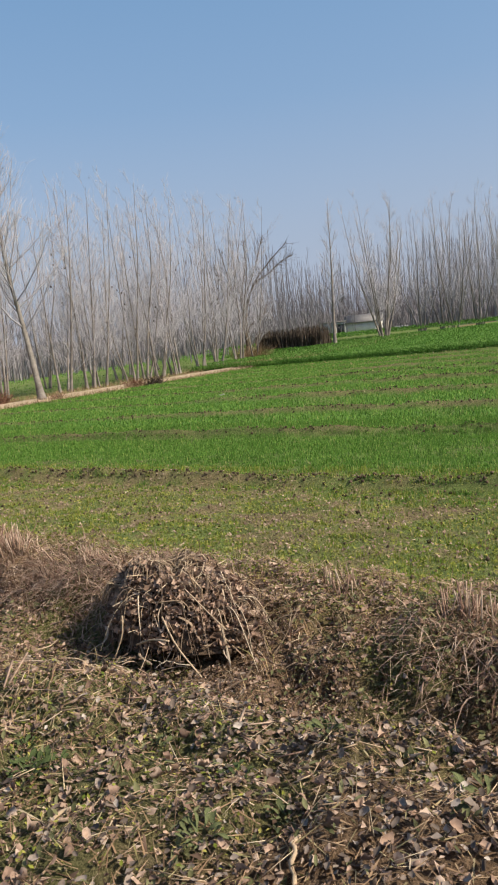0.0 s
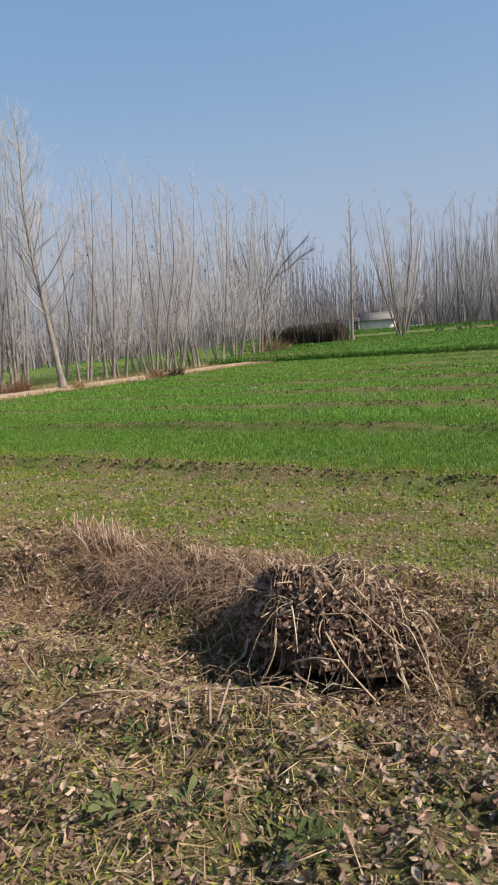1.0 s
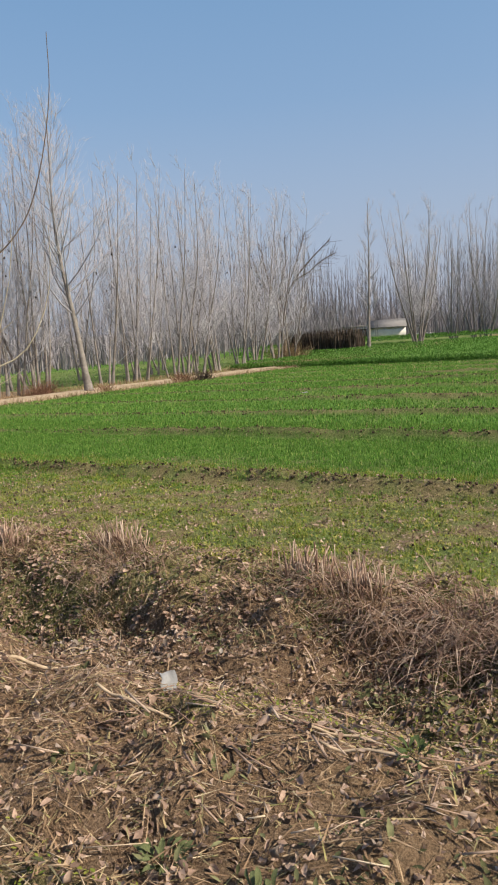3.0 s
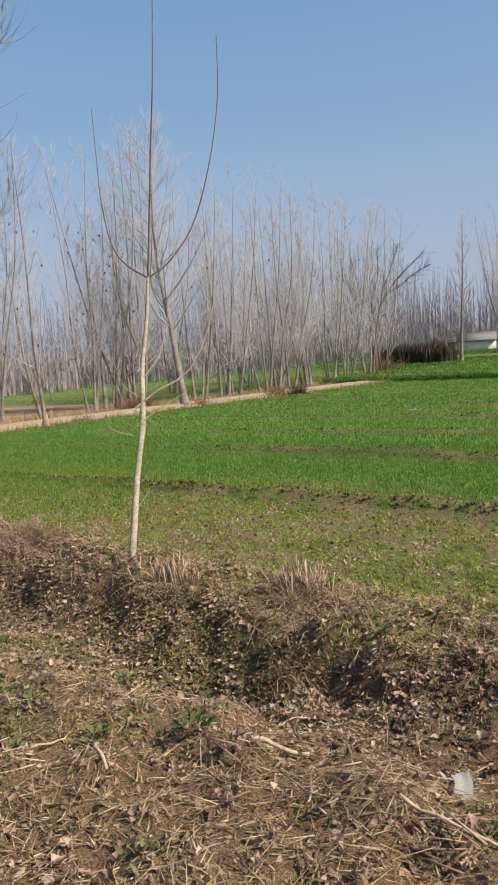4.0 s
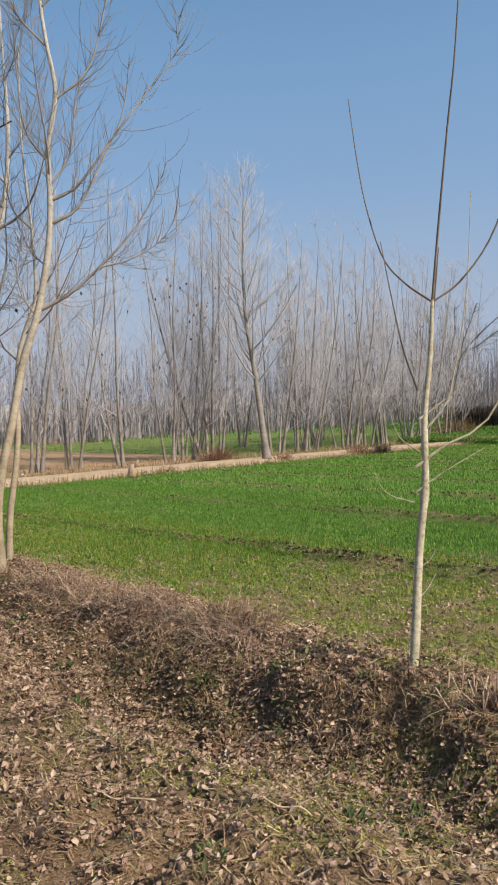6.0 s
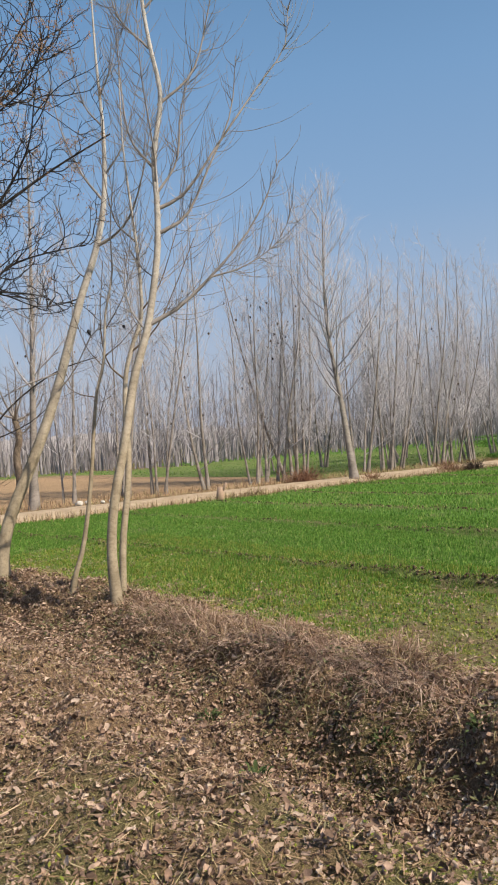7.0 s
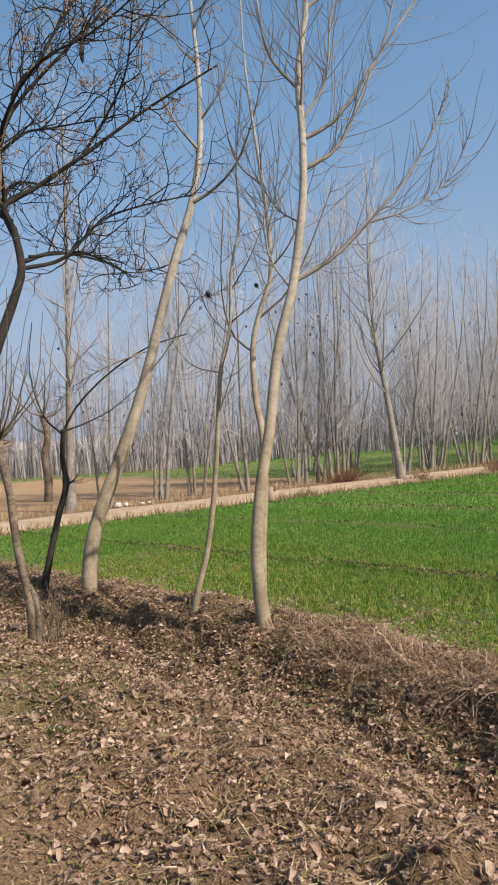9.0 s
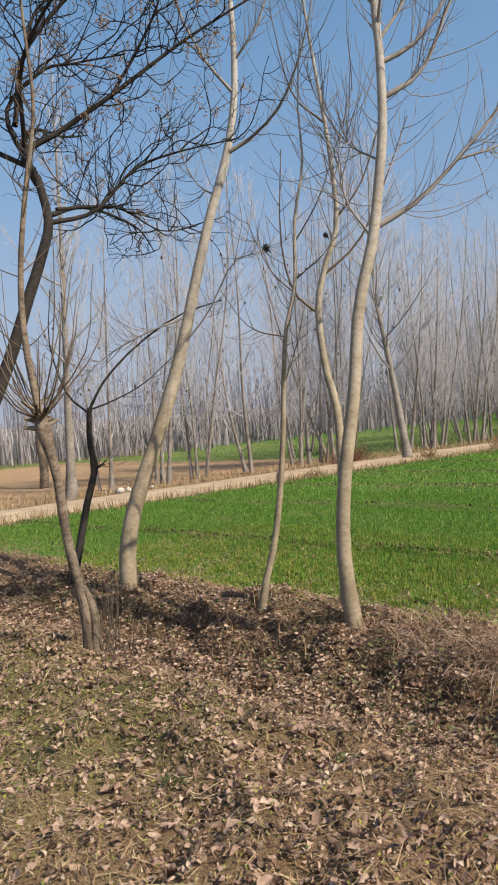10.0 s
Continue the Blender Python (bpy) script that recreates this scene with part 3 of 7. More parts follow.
def poplar_crown(shape, trunk, r, limbs, lo, length, radius, twigs, twig_len, twig_r, e0=0.75):
    """Limbs that leave the trunk at an angle and sweep upwards, with their branchlets and twigs."""
    spots, ways, sizes = [], [], []
    for k, f in enumerate(np.linspace(lo, 0.97, limbs) + r.uniform(-0.02, 0.02, limbs)):
        p = along(trunk, min(f, 0.99))
        g = (f - lo) / (1 - lo)
        az = k * 2.4 + r.uniform(-0.7, 0.7)
        L = max(length * (1.1 - 0.8 * g), 0.9) * r.uniform(0.5, 1.15)
        start = e0 + r.uniform(-0.35, 0.3)
        limb = grow(p, az, start, min(start + r.uniform(0.2, 0.6), 1.5), L, 5, r, 0.07)
        rad = radius * (1.1 - 0.8 * g)
        shape.tube(limb, np.linspace(rad, rad * 0.25, 5), 3)
        for q in r.uniform(0.1, 1.0, max(4, int(twigs * (1.1 - 0.5 * g)))):
            spots.append(along(limb, q))
            ways.append(limb[-1] - limb[0])
            sizes.append(L * (1.15 - 0.6 * q))
    for q in r.uniform(max(lo, 0.35), 1.0, 14):
        spots.append(along(trunk, q))
        ways.append(trunk[-1] - trunk[-3])
        sizes.append(1.8 * (1.25 - q))
    spots, ways, sizes = np.array(spots), unit(np.array(ways)), np.array(sizes)
    n = len(spots)
    ways = unit(ways * 0.9 + unit(r.normal(0, 1, (n, 3))) * 0.75 + (0, 0, 0.25))
    L = twig_len * np.clip(0.25 + 0.4 * sizes, 0.25, 1.1) * r.uniform(0.5, 1.2, n)
    bend = np.array([0, 0, 0.45]) + r.normal(0, 0.12, (n, 3))
    tips = shoots(shape, spots, ways, L, twig_r, bend)
    for _ in range(2):
        q = r.uniform(0.3, 0.95, n)[:, None]
        fine = unit(ways * 0.8 + unit(r.normal(0, 1, (n, 3))) * 0.7 + (0, 0, 0.3))
        shoots(shape, spots * (1 - q) + tips * q, fine, L * r.uniform(0.25, 0.6, n), twig_r * 0.62)


def poplar_tree(base, lean, tall, r0, seed, limbs=16, lo=0.3, length=2.6, e0=0.85, label="", group="", mat=None, twigs=6, stems=1, spread=0.2, name="poplar_tree", twig_len=0.9, bow=(0.35, 0.7)):
    """A bare poplar, of one or several stems out of one root."""
    r = np.random.default_rng(seed)
    x, y = base
    z = float(height(x, y)) - 0.05
    root = thing(name, (x, y, z))
    for s in range(stems):
        a = 2 * math.pi * s / max(stems, 1) + r.uniform(-0.4, 0.4)
        off = 0.0 if stems == 1 else r.uniform(0.12, 0.4)
        sx, sy = off * math.cos(a), off * math.sin(a)
        out = 0.0 if stems == 1 else spread * r.uniform(0.3, 1.9)
        top = tall * (1 if s == 0 else r.uniform(0.72, 1.02))
        lx, ly = lean[0] + out * math.cos(a) * top * 0.5, lean[1] + out * math.sin(a) * top * 0.5
        ctrl = [(sx, sy, 0), (sx + bow[0] * lx + r.normal(0, 0.05), sy + bow[0] * ly + r.normal(0, 0.05), top * 0.28), (sx + bow[1] * lx + r.normal(0, 0.1), sy + bow[1] * ly + r.normal(0, 0.1), top * 0.6), (sx + lx, sy + ly, top)]
        pts = spline(ctrl, 12)
        q = r0 * (1 if stems == 1 else r.uniform(0.55, 1.0))
        radii = q * (1 - 0.93 * np.linspace(0, 1, 12) ** 0.85)
        radii[0] *= 1.35
        t = Shape()
        t.tube(pts, radii, 7)
        part("trunk" if stems == 1 else "stem", t, mat or MAT_POPLAR_GREY, root)
        c = Shape()
        n_l = max(5, int(limbs * (1 if stems == 1 else 0.5)))
        poplar_crown(c, pts, r, n_l, lo, length, max(q * 0.26, 0.02), twigs, twig_len, 0.0095, e0)
        part("crown", c, MAT_HAZED_TWIG, root, "bare upswept branches and twigs", kind="stuff")
    return tagged(root, label, "tree", group)


BOUGHS = []


def limb_part(name, ctrl, n, r0, r1, mat, root, sides=7, label=""):
    s = Shape()
    pts = spline(ctrl, n)
    s.tube(pts, r0 + (r1 - r0) * np.linspace(0, 1, n) ** 0.8, sides)
    BOUGHS.append(part(name, s, mat, root, label))
    return pts


# young tree beside the ditch
def build_sapling():
    r = np.random.default_rng(21)
    root = thing("young_tree")
    trunk = spline([(-8.53, 3.69, 0.10), (-8.53, 3.78, 0.43), (-8.58, 3.93, 0.99), (-8.60, 4.05, 1.41), (-8.64, 4.12, 1.80), (-8.65, 4.22, 2.21), (-8.67, 4.29, 2.55)], 22)
    s = Shape()
    rad = np.concatenate([np.linspace(0.030, 0.023, 11), np.linspace(0.022, 0.0115, 11)])
    rad[0] = 0.036
    rad[10] *= 1.22
    rad[13] *= 1.15
    s.tube(trunk, rad, 9)
    part("trunk", s, MAT_SAPLING, root, "pale smooth trunk")
    shoots = [
        ([(-8.67, 4.29, 2.55), (-8.64, 4.32, 2.98), (-8.58, 4.35, 3.61), (-8.53, 4.37, 4.07), (-8.49, 4.40, 4.73), (-8.46, 4.41, 5.21)], 0.009),
        ([(-8.67, 4.29, 2.54), (-8.79, 4.17, 2.66), (-8.96, 4.18, 2.85), (-9.14, 4.26, 3.23), (-9.29, 4.37, 3.63), (-9.42, 4.47, 4.08)], 0.0075),
        ([(-8.67, 4.29, 2.54), (-8.55, 4.43, 2.67), (-8.41, 4.59, 2.96), (-8.29, 4.70, 3.43), (-8.22, 4.77, 3.93), (-8.20, 4.78, 4.39)], 0.008),
        ([(-8.69, 4.13, 1.98), (-8.77, 4.10, 2.24), (-8.85, 4.10, 2.58), (-8.99, 4.20, 2.96)], 0.007),
        ([(-8.66, 4.27, 2.39), (-8.67, 4.34, 2.69), (-8.66, 4.36, 2.89)], 0.006),
    ]
    for ctrl, q in shoots:
        limb_part("shoot", ctrl, 22, q, 0.003, MAT_TWIG_DARK, root, 6, "thin dark upswept shoot")
    pale = [
        ([(-8.65, 4.03, 1.51), (-8.52, 4.16, 1.64), (-8.37, 4.33, 1.75), (-8.28, 4.47, 1.99), (-8.26, 4.61, 2.35), (-8.26, 4.65, 2.82)], 0.011),
        ([(-8.66, 4.09, 1.80), (-8.56, 4.21, 1.91), (-8.43, 4.37, 2.06)], 0.009),
        ([(-8.65, 4.08, 1.70), (-8.54, 4.19, 1.88), (-8.53, 4.27, 2.03), (-8.51, 4.43, 2.57), (-8.48, 4.45, 3.22)], 0.008),
        ([(-8.63, 3.99, 1.36), (-8.51, 4.12, 1.48), (-8.34, 4.31, 1.62)], 0.006),
        ([(-8.63, 3.97, 1.30), (-8.75, 3.86, 1.36), (-8.83, 3.84, 1.49)], 0.005),
        ([(-8.64, 4.06, 1.60), (-8.75, 4.00, 1.70), (-8.81, 3.98, 1.88)], 0.005),
        ([(-8.56, 3.85, 0.73), (-8.52, 3.92, 0.80), (-8.49, 3.97, 0.89)], 0.004),
        ([(-8.59, 3.90, 0.90), (-8.53, 3.96, 0.96), (-8.51, 4.00, 1.02)], 0.0035),
    ]
    for ctrl, q in pale:
        limb_part("side_twig", ctrl, 10, q, 0.002, MAT_SAPLING, root, 5, "pale side twig")
    tagged(root, "slender young tree with pale trunk and bare forked shoots", "tree")


build_sapling()


# the poplar beside the path, its second stem and its thin neighbours
def build_near_poplar():
    r = np.random.default_rng(5)
    root = thing("poplar_tree", (-0.03, -0.04, 0))
    trunk = spline([(-13.76, 4.04, 0.14), (-13.81, 4.03, 0.75), (-13.81, 4.10, 1.29), (-13.80, 4.25, 1.86), (-13.83, 4.41, 2.48), (-13.79, 4.58, 3.00), (-13.78, 4.67, 3.36), (-13.76, 4.76, 3.88), (-13.77, 4.80, 4.40), (-13.78, 4.80, 4.93), (-13.71, 4.88, 5.56), (-13.78, 4.82, 6.15), (-13.82, 4.79, 6.84), (-13.71, 4.92, 7.89), (-13.60, 5.06, 9.37)], 44)
    s = Shape()
    f = np.linspace(0, 1, 44)
    rad = 0.048 * (1 - f) ** 0.66 + 0.005
    rad[:4] *= (1.4, 1.2, 1.1, 1.03)
    s.tube(trunk, rad, 12)
    part("trunk", s, MAT_POPLAR, root, "smooth pale tan trunk with a slight bend")
    limbs = [
        ([(-13.78, 4.62, 3.10), (-13.59, 4.88, 3.27), (-13.41, 5.18, 3.58), (-13.20, 5.50, 3.99), (-13.05, 5.72, 4.41), (-12.97, 5.88, 4.84)], 0.034),
        ([(-13.41, 5.18, 3.58), (-13.20, 5.49, 3.69), (-13.01, 5.81, 3.94), (-12.88, 6.00, 4.35)], 0.014),
        ([(-13.77, 4.77, 4.07), (-13.58, 5.04, 4.27), (-13.45, 5.26, 4.76), (-13.31, 5.51, 5.38), (-13.26, 5.59, 6.01)], 0.030),
        ([(-13.77, 4.80, 4.35), (-13.58, 5.05, 4.52), (-13.37, 5.39, 5.07), (-13.12, 5.78, 5.69), (-12.96, 6.04, 6.10), (-12.93, 6.10, 6.57)], 0.028),
        ([(-13.77, 4.80, 4.51), (-13.63, 4.99, 4.87), (-13.60, 5.08, 5.50), (-13.48, 5.28, 6.08)], 0.022),
        ([(-13.80, 4.58, 3.03), (-13.92, 4.47, 3.31), (-13.95, 4.46, 3.68), (-13.87, 4.58, 4.15)], 0.014),
        ([(-13.77, 4.80, 4.77), (-13.98, 4.64, 5.15), (-14.05, 4.60, 5.79), (-14.04, 4.58, 6.53)], 0.022),
        ([(-13.73, 4.85, 5.46), (-13.50, 5.17, 5.82), (-13.39, 5.35, 6.50), (-13.28, 5.53, 7.44)], 0.022),
        ([(-13.79, 4.81, 6.09), (-14.04, 4.58, 6.53), (-14.14, 4.50, 7.38)], 0.018),
        ([(-13.79, 4.80, 6.52), (-13.55, 5.05, 6.93), (-13.39, 5.23, 7.88)], 0.018),
        ([(-13.80, 4.71, 3.62), (-14.06, 4.69, 3.83), (-14.33, 4.66, 4.31), (-14.44, 4.63, 4.94)], 0.012),
        ([(-13.77, 4.80, 4.62), (-13.61, 4.68, 4.93), (-13.41, 4.44, 5.57), (-13.31, 4.36, 6.32)], 0.018),
    ]
    tw = Shape()
    for ctrl, q in limbs:
        pts = limb_part("limb", ctrl, 12, q * 0.8, q * 0.12, MAT_TWIG, root, 6)
        spray = Shape()
        twigs_on(spray, pts, r, 24, 1.05, 0.0046, 0.08, 1.0, 3, 8)
        twigs_on(spray, pts, r, 34, 0.5, 0.0030, 0.15, 0.9, 3, 5)
        part("twig_spray", spray, MAT_TWIG, BOUGHS[-1], kind="stuff")
    twigs_on(tw, trunk, r, 36, 1.2, 0.0045, 0.38, 1.1, 4, 8)
    part("crown", tw, MAT_TWIG, root, "fine bare twigs", kind="stuff")
    tagged(root, "bare pale-barked poplar on the bank beside the path", "tree", "trees on the bank")

    second = thing("poplar_tree")
    trunk = spline([(-14.08, 4.23, 0.12), (-14.11, 4.29, 0.80), (-14.17, 4.41, 1.29), (-14.27, 4.52, 1.77), (-14.44, 4.61, 2.13), (-14.59, 4.74, 2.64), (-14.56, 4.84, 3.00), (-14.49, 4.94, 3.36), (-14.54, 4.96, 4.04), (-14.61, 4.95, 4.62), (-14.70, 4.94, 5.46), (-14.76, 4.99, 6.52)], 30)
    s = Shape()
    f = np.linspace(0, 1, 30)
    s.tube(trunk, 0.036 * (1 - f) ** 0.7 + 0.004, 9)
    part("trunk", s, MAT_POPLAR, second)
    tw = Shape()
    for ctrl, q in (
        ([(-14.59, 4.73, 2.59), (-14.72, 4.59, 2.80), (-14.79, 4.56, 3.26), (-14.79, 4.64, 3.99)], 0.014),
        ([(-14.58, 4.81, 2.90), (-14.35, 5.02, 3.15), (-14.20, 5.19, 3.56), (-14.05, 5.42, 4.18)], 0.014),
        ([(-14.51, 4.93, 3.36), (-14.31, 5.09, 3.67), (-14.16, 5.27, 4.29)], 0.012),
        ([(-14.56, 4.95, 4.20), (-14.79, 4.82, 4.52), (-14.91, 4.75, 5.26)], 0.012),
    ):
        pts = limb_part("limb", ctrl, 9, q, 0.004, MAT_TWIG_DARK, second, 5)
        spray = Shape()
        twigs_on(spray, pts, r, 9, 0.6, 0.004, 0.15, 0.8, 3, 5)
        part("twig_spray", spray, MAT_TWIG_DARK, BOUGHS[-1], kind="stuff")
    twigs_on(tw, trunk, r, 14, 0.7, 0.005, 0.45, 0.8, 3, 5)
    part("crown", tw, MAT_TWIG_DARK, second, "fine bare twigs", kind="stuff")
    tagged(second, "slim pale poplar stem growing close behind a thicker trunk", "tree", "trees on the bank")

    thin = thing("thin_sapling")
    trunk = spline([(-14.76, 3.99, 0.12), (-14.74, 4.04, 0.42), (-14.70, 4.13, 0.72), (-14.65, 4.20, 1.17), (-14.63, 4.26, 1.62), (-14.63, 4.31, 2.03), (-14.61, 4.36, 2.44), (-14.55, 4.44, 2.80), (-14.55, 4.49, 3.32), (-14.50, 4.58, 3.78), (-14.52, 4.60, 4.31), (-14.47, 4.69, 5.15)], 30)
    s = Shape()
    f = np.linspace(0, 1, 30)
    rad = 0.027 * (1 - f) ** 0.75 + 0.003
    rad[0:3] *= 1.25
    s.tube(trunk, rad, 8)
    part("trunk", s, MAT_POPLAR, thin)
    tw = Shape()
    for ctrl, q in (
        ([(-14.61, 4.35, 2.39), (-14.75, 4.21, 2.44), (-14.87, 4.13, 2.55), (-15.00, 4.04, 2.81)], 0.007),
        ([(-14.54, 4.45, 2.85), (-14.40, 4.60, 3.00), (-14.25, 4.77, 3.26)], 0.007),
        ([(-14.55, 4.49, 3.16), (-14.39, 4.62, 3.47), (-14.27, 4.80, 3.99)], 0.008),
        ([(-14.63, 4.30, 1.98), (-14.54, 4.38, 2.28), (-14.49, 4.48, 2.64)], 0.006),
        ([(-14.57, 4.42, 2.75), (-14.73, 4.34, 2.96), (-14.87, 4.26, 3.37)], 0.007),
    ):
        pts = limb_part("limb", ctrl, 8, q, 0.0025, MAT_TWIG_DARK, thin, 5)
        spray = Shape()
        twigs_on(spray, pts, r, 8, 0.45, 0.003, 0.15, 0.7, 3, 4)
        part("twig_spray", spray, MAT_TWIG_DARK, BOUGHS[-1], kind="stuff")
    twigs_on(tw, trunk, r, 24, 0.5, 0.0035, 0.45, 0.7, 3, 5)
    part("crown", tw, MAT_TWIG_DARK, thin, "fine dark twigs", kind="stuff")
    tagged(thin, "thin crooked sapling with pale stem on the bank", "tree", "trees on the bank")


build_near_poplar()


def build_leaning_poplar():
    r = np.random.default_rng(9)
    root = thing("poplar_tree")
    trunk = spline([(-16.72, 4.05, 0.15), (-16.76, 4.07, 0.52), (-16.75, 4.21, 1.01), (-16.73, 4.52, 1.65), (-16.74, 4.80, 2.25), (-16.73, 4.99, 2.75), (-16.70, 5.17, 3.32), (-16.63, 5.37, 3.99), (-16.53, 5.57, 4.61), (-16.47, 5.70, 5.24), (-16.46, 5.75, 5.87), (-16.49, 5.77, 6.51), (-16.57, 5.77, 7.46), (-16.62, 5.78, 8.74)], 40)
    s = Shape()
    f = np.linspace(0, 1, 40)
    rad = 0.084 * (1 - f) ** 0.75 + 0.005
    rad[:3] *= (1.25, 1.1, 1.03)
    s.tube(trunk, rad, 12)
    part("trunk", s, MAT_POPLAR, root, "pale tan leaning trunk with rough patches")
    tw = Shape()
    for ctrl, q in (
        ([(-16.52, 5.57, 4.66), (-16.25, 5.74, 4.80), (-15.75, 5.70, 4.97), (-15.35, 5.67, 5.45), (-15.10, 5.70, 6.18)], 0.034),
        ([(-16.72, 5.04, 2.91), (-16.91, 4.55, 2.72), (-17.08, 4.12, 2.46), (-17.18, 3.89, 2.16)], 0.016),
        ([(-16.74, 4.90, 2.55), (-16.48, 5.11, 2.91), (-16.21, 5.26, 3.37), (-15.96, 5.42, 3.46), (-15.61, 5.59, 3.56)], 0.016),
        ([(-16.47, 5.68, 5.34), (-16.69, 5.48, 5.77), (-16.92, 5.30, 6.52), (-17.05, 5.24, 7.49)], 0.026),
        ([(-16.47, 5.73, 5.66), (-16.17, 5.90, 6.08), (-15.98, 6.08, 6.92)], 0.024),
        ([(-16.49, 5.76, 6.40), (-16.76, 5.62, 6.83), (-16.94, 5.55, 7.79)], 0.020),
        ([(-16.52, 5.76, 6.82), (-16.25, 5.84, 7.24), (-16.09, 5.97, 8.09)], 0.018),
        ([(-16.59, 5.44, 4.20), (-16.90, 5.41, 4.46), (-17.18, 5.39, 5.04), (-17.31, 5.37, 5.78)], 0.016),
    ):
        pts = limb_part("limb", ctrl, 12, q * 0.8, q * 0.12, MAT_TWIG, root, 6)
        spray = Shape()
        twigs_on(spray, pts, r, 20, 1.05, 0.0045, 0.12, 1.1, 3, 8)
        twigs_on(spray, pts, r, 26, 0.5, 0.003, 0.2, 0.9, 3, 5)
        part("twig_spray", spray, MAT_TWIG, BOUGHS[-1], kind="stuff")
    twigs_on(tw, trunk, r, 24, 1.1, 0.005, 0.5, 1.1, 3, 8)
    part("crown", tw, MAT_TWIG, root, "fine bare twigs", kind="stuff")
    tagged(root, "leaning pale-barked poplar rooted on the ditch bank", "tree", "trees on the bank")


build_leaning_poplar()


def crooked(start, d, length, n, r, kink=0.32, up=0.05):
    """A crooked shoot that wanders from its first direction."""
    p = [np.array(start, float)]
    d = np.array(d, float) / np.linalg.norm(d)
    for _ in range(n - 1):
        d = d + r.normal(0, kink, 3) + np.array([0, 0, up])
        d /= np.linalg.norm(d)
        p.append(p[-1] + d * length / (n - 1))
    return spline(p, 2 * n - 1)


